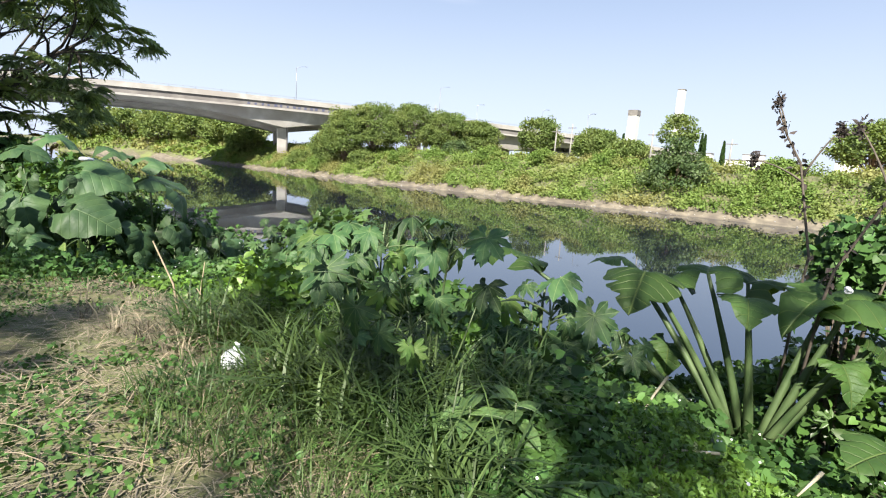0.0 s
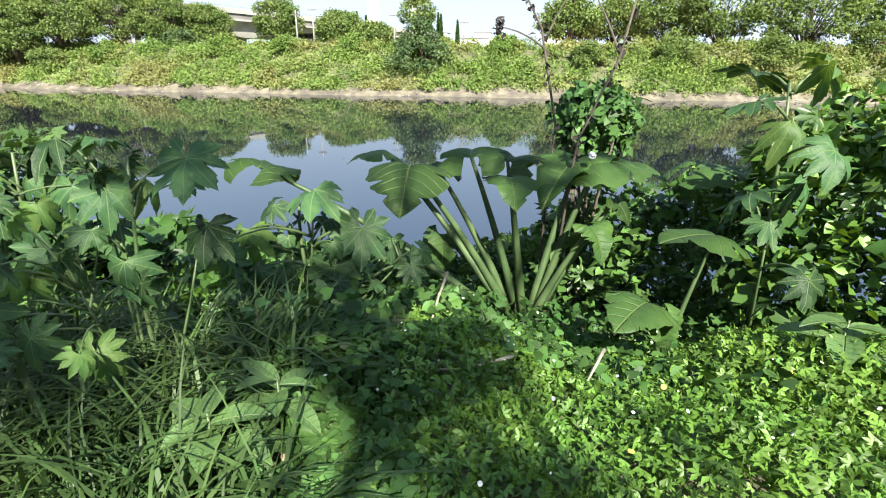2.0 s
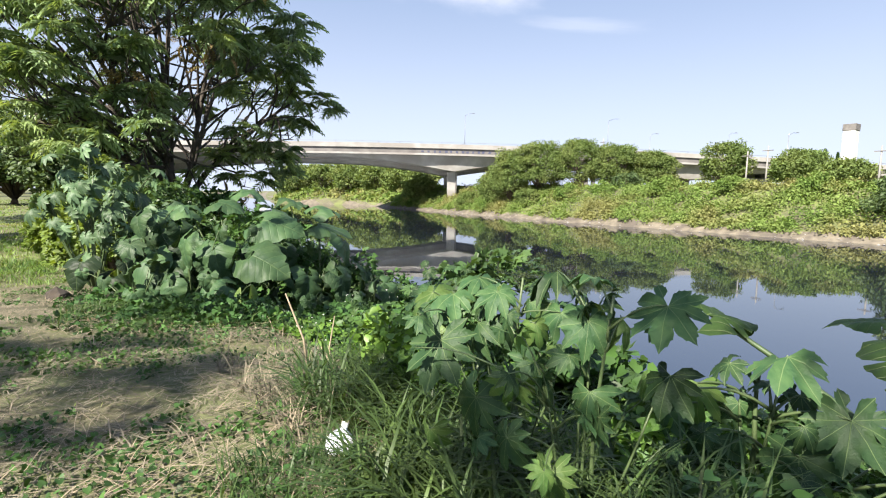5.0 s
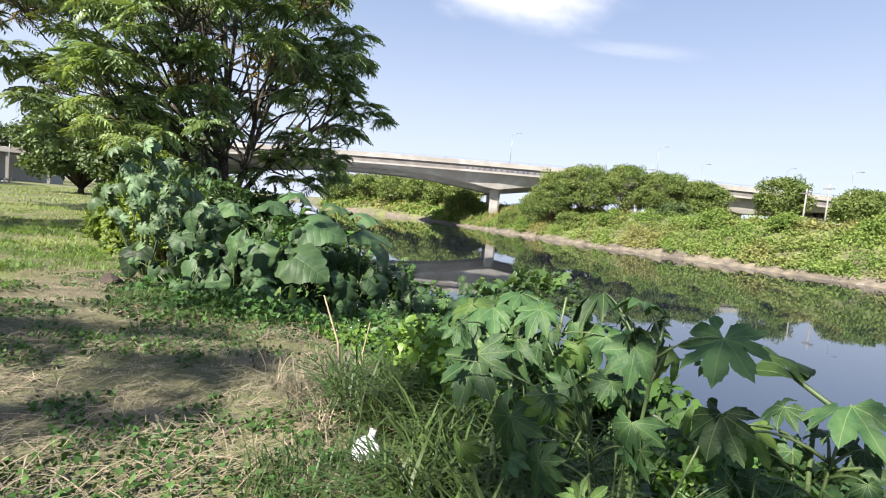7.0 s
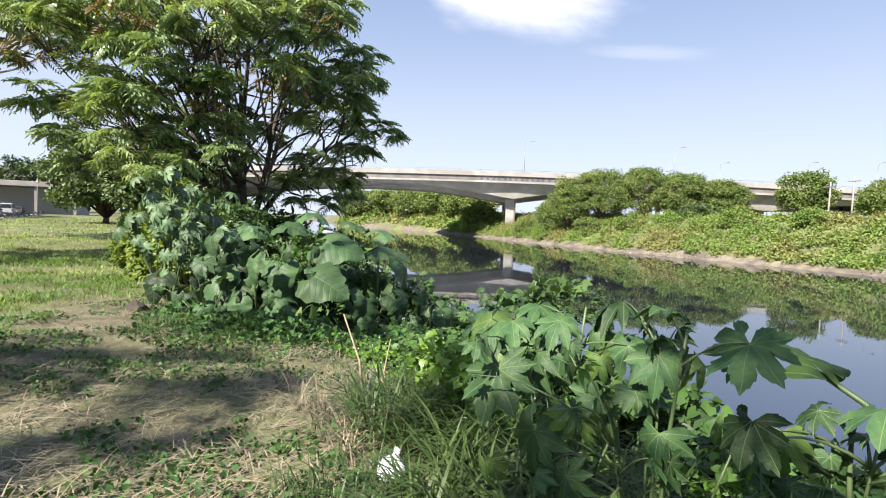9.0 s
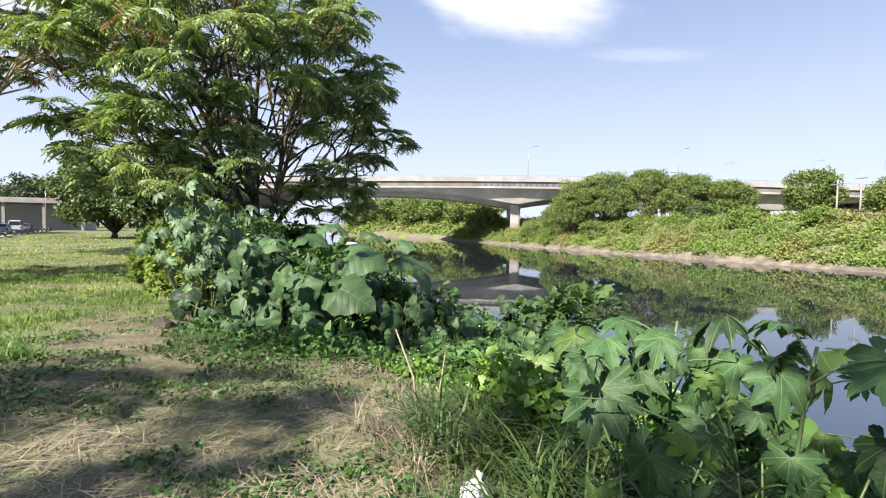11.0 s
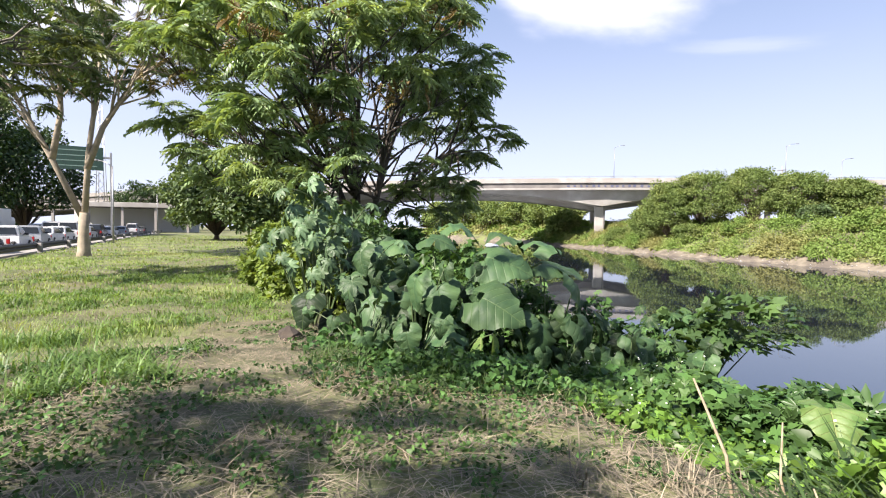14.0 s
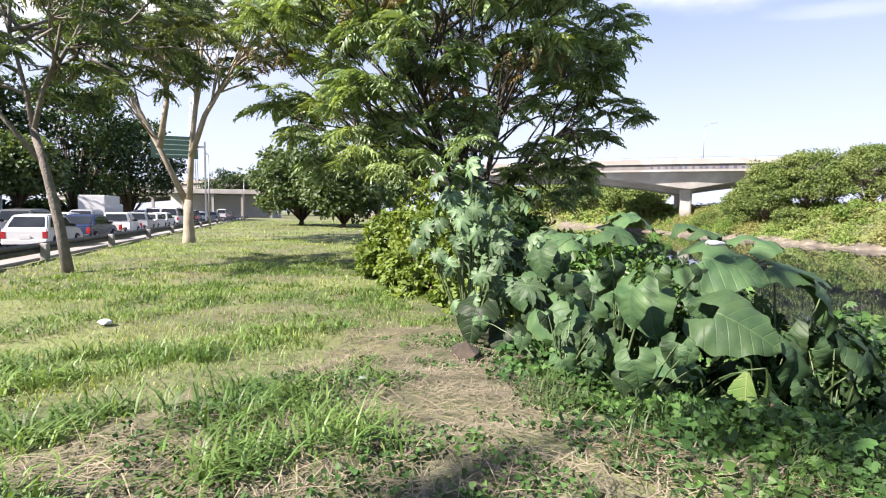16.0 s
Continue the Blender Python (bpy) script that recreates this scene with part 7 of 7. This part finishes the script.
def box_truck(at, turn):
    ob = empty("truck", at, "white box truck standing in the traffic", "truck")
    ob.rotation_euler[2] = radians(turn)
    part("cargo_box", boxes((-1.15, 1.15, -3.2, 1.6, 0.95, 3.1), bevel=0.04), PAINTS["white"], ob)
    part("cab", boxes((-1.05, 1.05, 1.7, 3.2, 0.5, 2.3), bevel=0.15), PAINTS["white"], ob)
    part("windscreen", boxes((-0.9, 0.9, 3.19, 3.215, 1.4, 2.1)), M_GLASS, ob)
    part("chassis", boxes((-0.5, 0.5, -3.1, 3.0, 0.5, 0.94)), M_PLAST, ob)
    for s in (-1, 1):
        for y in (-2.2, 2.3):
            bm = bmesh.new()
            bmesh.ops.create_cone(bm, cap_ends=True, segments=18, radius1=0.42, radius2=0.42, depth=0.28)
            o = part("wheel", bm, M_TYRE, ob)
            o.matrix_local = pose(s * 0.95, y, 0.42, 0, 90, 0)


box_truck((float(rail_x(62)) - 10.5, 62, -0.38), 9)
for kind, paint, s in (("saloon", "black", 16), ("hatchback", "white", 52)):
    p = DECK_C + DECK_D * s + DECK_N * -3.4
    m = pose(p.x, p.y, deck_z(s) + 0.01, 0, 0, math.degrees(math.atan2(DECK_D.y, DECK_D.x)) - 90)
    if (kind, paint) not in made:
        made[kind, paint] = build_car(kind, paint, f"{paint} {kind} waiting in the traffic queue on the road")
        made[kind, paint].matrix_basis = m
    else:
        copy_thing(made[kind, paint], m)
lamp_post((-15.6, 51.0, height(-15.6, 51)), 6.4, 1.6, -60, "slim grey street lamp on the lawn's edge", "lamps along the road")
lamp_post((-26.0, 108.0, height(-26, 108)), 8.0, 1.8, -60, "slim grey street lamp on the lawn's edge", "lamps along the road")


M_SIGN_T = material("sign lettering", (0.20, 0.30, 0.26), (0.16, 0.26, 0.22), 0.6, 5, 3)


def gantry_sign():
    ob = empty("road_sign", (-23.4, 68.0, -0.45), "green overhead road sign with pale lines on a steel gantry", "road sign")
    ob.rotation_euler[2] = radians(9)
    ob.scale = (0.62, 0.62, 0.95)
    part("mast", boxes((3.6, 3.9, -0.15, 0.15, 0, 10.4), bevel=0.03), M_STEEL, ob)
    part("arm", boxes((-5.0, 3.6, -0.1, 0.1, 9.6, 9.85), bevel=0.02), M_STEEL, ob)
    # sign green darkened to carry the shade on the board
    g = material("shade-darkened green sign face", (0.006, 0.04, 0.028), (0.008, 0.05, 0.034), 0.5, 2, 2)
    board = part("board", boxes((-5.4, 2.6, -0.16, -0.105, 8.2, 10.9), bevel=0.01), g, ob)
    for i in range(4):
        z = 10.4 - i * 0.6
        part("text_bar", boxes((-4.6, 1.2 + 0.4 * (i % 2), -0.172, -0.162, z, z + 0.10)), M_SIGN_T, board)
    return ob


gantry_sign()


def station_canopy(at, w, d, h, label):
    ob = empty("canopy_building", at, label, "building", "buildings beside the road")
    part("roof", boxes((-w / 2, w / 2, -d / 2, d / 2, h, h + 1.0), bevel=0.05), M_CONC, ob)
    for k in range(5):
        x = -w / 2 + 0.6 + k * (w - 1.2) / 4
        part("column", boxes((x - 0.25, x + 0.25, -d / 2 + 0.4, -d / 2 + 0.9, 0, h - 0.003), bevel=0.03), M_CONC, ob)
    part("back_wall", boxes((-w / 2 + 0.3, w / 2 - 0.3, d / 2 - 0.5, d / 2 - 0.2, 0, h - 0.003)), M_WHITE, ob)
    return ob


station_canopy((-36, 128, -0.6), 26, 12, 5.6, "pale flat-roofed canopy on columns past the road")
station_canopy((-50, 62, -0.6), 18, 8, 3.4, "low grey building behind the trees")
station_canopy((-58, 40, -0.6), 16, 8, 3.0, "low grey building behind the trees")


def pylon():
    ob = empty("lattice_mast", (-52, 160, -0.6), "thin red and white lattice mast in the distance", "mast")
    w = []
    for sx in (-1, 1):
        for sy in (-1, 1):
            tube(w, [(sx * 1.2, sy * 1.2, 0), (sx * 0.4, sy * 0.4, 34)], [0.12, 0.08], 4)
    for k in range(16):
        z, z2 = k * 2.1, k * 2.1 + 2.1
        a, b = 1.2 - 0.8 * z / 34, 1.2 - 0.8 * z2 / 34
        tube(w, [(-a, -a, z), (b, -b, z2)], [0.06, 0.06], 4)
        tube(w, [(a, -a, z), (-b, -b, z2)], [0.06, 0.06], 4)
    soup("frame", w, M_STEEL, ob)


pylon()


# ---- small things in the foreground ----
def crumpled_bag():
    """A small tied plastic bag: a creased pouch drawn in to a neck that flares above the knot."""
    bm = bmesh.new()
    rings = ((0.0, 0.02), (0.008, 0.055), (0.035, 0.068), (0.07, 0.072), (0.095, 0.062), (0.115, 0.036), (0.126, 0.016), (0.140, 0.017), (0.160, 0.018))
    seg = 22
    grid = []
    for i, (z, r) in enumerate(rings):
        row = []
        for k in range(seg):
            a = 2 * math.pi * k / seg
            crease = 1 + 0.06 * math.sin(5 * a + 1.7 * i) + 0.10 * noise.noise(Vector((math.cos(a) * 2, math.sin(a) * 2, z * 22)))
            row.append(bm.verts.new((math.cos(a) * r * crease, math.sin(a) * r * crease * (0.62 if i < 6 else 0.45), z + 0.004 * math.sin(3 * a + i))))
        grid.append(row)
    for a, b in zip(grid, grid[1:]):
        for k in range(seg):
            bm.faces.new((a[k], a[(k + 1) % seg], b[(k + 1) % seg], b[k]))
    bm.faces.new(grid[0][::-1])
    x, y = 1.0, 3.07
    ob = empty("plastic_bag", (x, y, height(x, y) + 0.02), "tied white plastic bag with thin dark lines in the grass", "litter")
    ob.rotation_euler = (radians(-24), radians(14), radians(-22))
    smooth(part("bag", bm, M_PAPER, ob))
    # four thin dark lines across the front of the pouch
    for a, b, w, turn in ((-0.028, 0.062, 0.030, 30), (0.012, 0.055, 0.026, -25), (-0.005, 0.036, 0.034, 12), (-0.03, 0.03, 0.02, 60)):
        o = part("dark_bar", boxes((-w / 2, w / 2, -0.004, 0.004, -0.0022, 0.0022)), M_MARKING, ob, "thin dark line on the bag")
        o.matrix_local = pose(a, -0.0475 + 6 * a * a, b, 0, turn, 0)
    part("knot", boxes((-0.015, 0.015, -0.010, 0.010, 0.118, 0.132), bevel=0.004), M_PAPER, ob)


crumpled_bag()


def stalks(name, at, rods, label, category, mat=M_TWIG, group=""):
    ob = empty(name, at, label, category, group)
    for pts, r in rods:
        rod("stalk", [Vector(p) - Vector(at) for p in pts], [r * (1 - 0.6 * i / (len(pts) - 1)) for i in range(len(pts))], mat, ob, sides=5)
    return ob


g = height(1.3, 4.4)
stalks("dry_stalk", (1.25, 4.35, g), (((((1.25, 4.35, g - 0.05), (1.22, 4.4, 0.25), (1.12, 4.5, 0.58))), 0.012), (((1.4, 4.2, g), (1.36, 4.25, 0.2), (1.42, 4.3, 0.42)), 0.009), (((1.33, 3.95, g), (1.3, 4.0, 0.15), (1.22, 4.0, 0.3)), 0.008)), "upright broken dry stalks beside the path", "dry stalk")
g = height(4.46, 0.8)


def tall_weed(root, pts, tops, label, seed):
    rng = np.random.default_rng(seed)
    ob = empty("tall_dead_weed", root, label, "plant", "tall dead weeds")
    r = Vector(root)
    rod("stem", [Vector(p) - r for p in pts], [0.013 * (1 - 0.11 * i) for i in range(len(pts))], M_TWIG_D, ob)
    for a, b in tops:
        rod("twig", arc(Vector(a) - r, Vector(b) - r, 0.03), [0.009, 0.008, 0.007, 0.006, 0.005, 0.004], M_TWIG_D, ob, sides=5)
        n = 90
        o = unit(rng, n) * rng.uniform(0.1, 1, (n, 1)) * np.array([0.045, 0.045, 0.085])
        soup("seed_head", [scatter(*LEAF_T, o + np.array(Vector(b) - r), unit(rng, n), unit(rng, n), rng.uniform(0.02, 0.045, n))], M_SEED, ob, "dark withered seed head")
    n = 60
    k = rng.uniform(0.35, 0.95, n)
    pp = np.array([tuple(Vector(p) - r) for p in pts])
    pos = np.stack([np.interp(k, np.linspace(0, 1, len(pts)), pp[:, i]) for i in range(3)], 1) + rng.normal(0, 0.02, (n, 3))
    soup("dry_leaf", [scatter(*LEAF_T, pos, unit(rng, n) - np.array([0, 0, 0.6]), unit(rng, n), rng.uniform(0.03, 0.07, n))], M_SEED, ob)["kind"] = "stuff"
    return ob


tall_weed((4.5, 0.72, g), ((4.5, 0.72, g - 0.1), (4.48, 0.70, 0.2), (4.47, 0.67, 0.77), (4.46, 0.83, 1.49), (4.44, 0.95, 1.7), (4.44, 1.03, 1.9)),
          (((4.44, 0.95, 1.7), (4.44, 1.04, 1.95)), ((4.46, 0.8, 1.4), (4.5, 0.62, 1.75)), ((4.46, 0.8, 1.35), (4.45, 1.15, 1.5))), "tall leafless weed with dark seed heads", 91)
g2 = height(4.2, 0.6)
tall_weed((4.3, 0.62, g2), ((4.3, 0.62, g2 - 0.1), (4.2, 0.52, 0.5), (4.17, 0.49, 0.73), (4.16, 0.27, 1.29), (4.16, 0.2, 1.7)), (((4.16, 0.2, 1.68), (4.16, 0.2, 1.78)), ((4.16, 0.27, 1.29), (4.4, 0.5, 1.75))), "leaning dead weed stalk with a dark head", 92)
stalks("fallen_branch", (2.5, 1.1, height(2.5, 1.1)), ((((3.6, 1.35, height(3.6, 1.35) + 0.35), (3.1, 1.3, height(3.1, 1.3) + 0.2), (2.7, 1.25, height(2.7, 1.25) + 0.1)), 0.013), (((2.3, 0.75, height(2.3, 0.75) + 0.15), (2.15, 0.95, height(2.15, 0.95) + 0.12), (2.0, 1.15, height(2, 1.15) + 0.12)), 0.009), (((2.35, 0.35, height(2.35, 0.35) + 0.25), (2.2, 0.42, height(2.2, 0.42) + 0.12)), 0.011)), "pale fallen branches lying in the creepers", "branch", material("bleached wood", (0.50, 0.46, 0.34), (0.36, 0.32, 0.22), 0.85, 15, 5))
rng = np.random.default_rng(950)
st = ([(math.cos(a) * 0.5, math.sin(a) * 0.5, 0.05 * (i % 2)) for i, a in enumerate(np.linspace(0, 6.283, 10, endpoint=False))] + [(0, 0, 0.1)], [(i, (i + 1) % 10, 10) for i in range(10)])
x, y = area(rng, 90, 1.0, 3.2, -1.5, 1.4)
x2, y2 = area(rng, 60, 1.4, 3.0, 4.0, 8.6)
x, y = np.concatenate([x, x2]), np.concatenate([y, y2])
z = land(x, y) + 0.17 + 0.1 * rng.uniform(0, 1, len(x)) + hump(x, y) * 0.9
nn = unit(rng, len(x)) * 0.4 + np.array([-0.3, -0.3, 0.8])
tagged(soup("small_flowers", [scatter(*st, np.stack([x, y, z], 1), unit(rng, len(x)), nn, rng.uniform(0.008, 0.016, len(x)))], M_FLOWER), "tiny white flowers scattered over the creepers", "flowers", kind="stuff")
x, y = area(rng, 9, 1.1, 2.4, -1.2, 0.6)
tagged(soup("yellow_flowers", [scatter(*st, np.stack([x, y, land(x, y) + 0.2], 1), unit(rng, len(x)), unit(rng, len(x)) * 0.3 + np.array([-0.2, 0.2, 0.8]), 0.022)], M_YFLOWER), "a few yellow flowers among the creepers", "flowers", kind="stuff")


def scrap(name, at, size, mat, label, category, seed, flat=0.5):
    """A small crumpled or broken lump."""
    bm = bmesh.new()
    bmesh.ops.create_icosphere(bm, subdivisions=2, radius=1)
    off = Vector((seed * 1.7, seed * 0.9, 0))
    for v in bm.verts:
        k = 1 + 0.45 * noise.noise(v.co * 1.9 + off) + 0.2 * noise.noise(v.co * 4.3 + off)
        v.co = Vector((v.co.x * size, v.co.y * size * 0.7, v.co.z * size * flat)) * k
    ob = part(name, bm, mat)
    ob.location = at
    ob.rotation_euler[2] = seed
    return tagged(ob, label, category)


scrap("plastic_scrap", (2.06, 9.45, 1.02), 0.10, M_PAPER, "white plastic scrap caught on the elephant ears", "litter", 3, 0.35)
scrap("carton_scrap", (4.08, 0.39, 0.62), 0.03, M_PAPER, "small pale carton caught on a broad leaf", "litter", 4, 0.8)
x, y = -0.75, 9.5
scrap("dark_clod", (x, y, height(x, y) + 0.03), 0.20, material("burnt wood", (0.04, 0.032, 0.026), (0.07, 0.055, 0.04), 0.95, 9, 5), "dark rotten lump of wood beside the path", "debris", 5, 0.5)
x, y = -5.3, 11.6
scrap("paper_scrap", (x, y, height(x, y) + 0.05), 0.10, M_PAPER, "small pale paper scrap on the lawn", "litter", 6, 0.4)
x, y = -1.78, 8.5
dead = empty("fallen_leaf", (x, y, height(x, y) + 0.06), "pale grey-green withered leaf lying on the straw", "leaf")
pale = castor_mesh("leaf", 39, leafy("withered pale leaf", (0.26, 0.33, 0.28), (0.34, 0.40, 0.34), 0.7, 0.1, 6, 0.0), 7, 0.5)
shared("blade", pale, dead, leaf_pose((0, 0, 0), 0.34, 30, 12, 8))
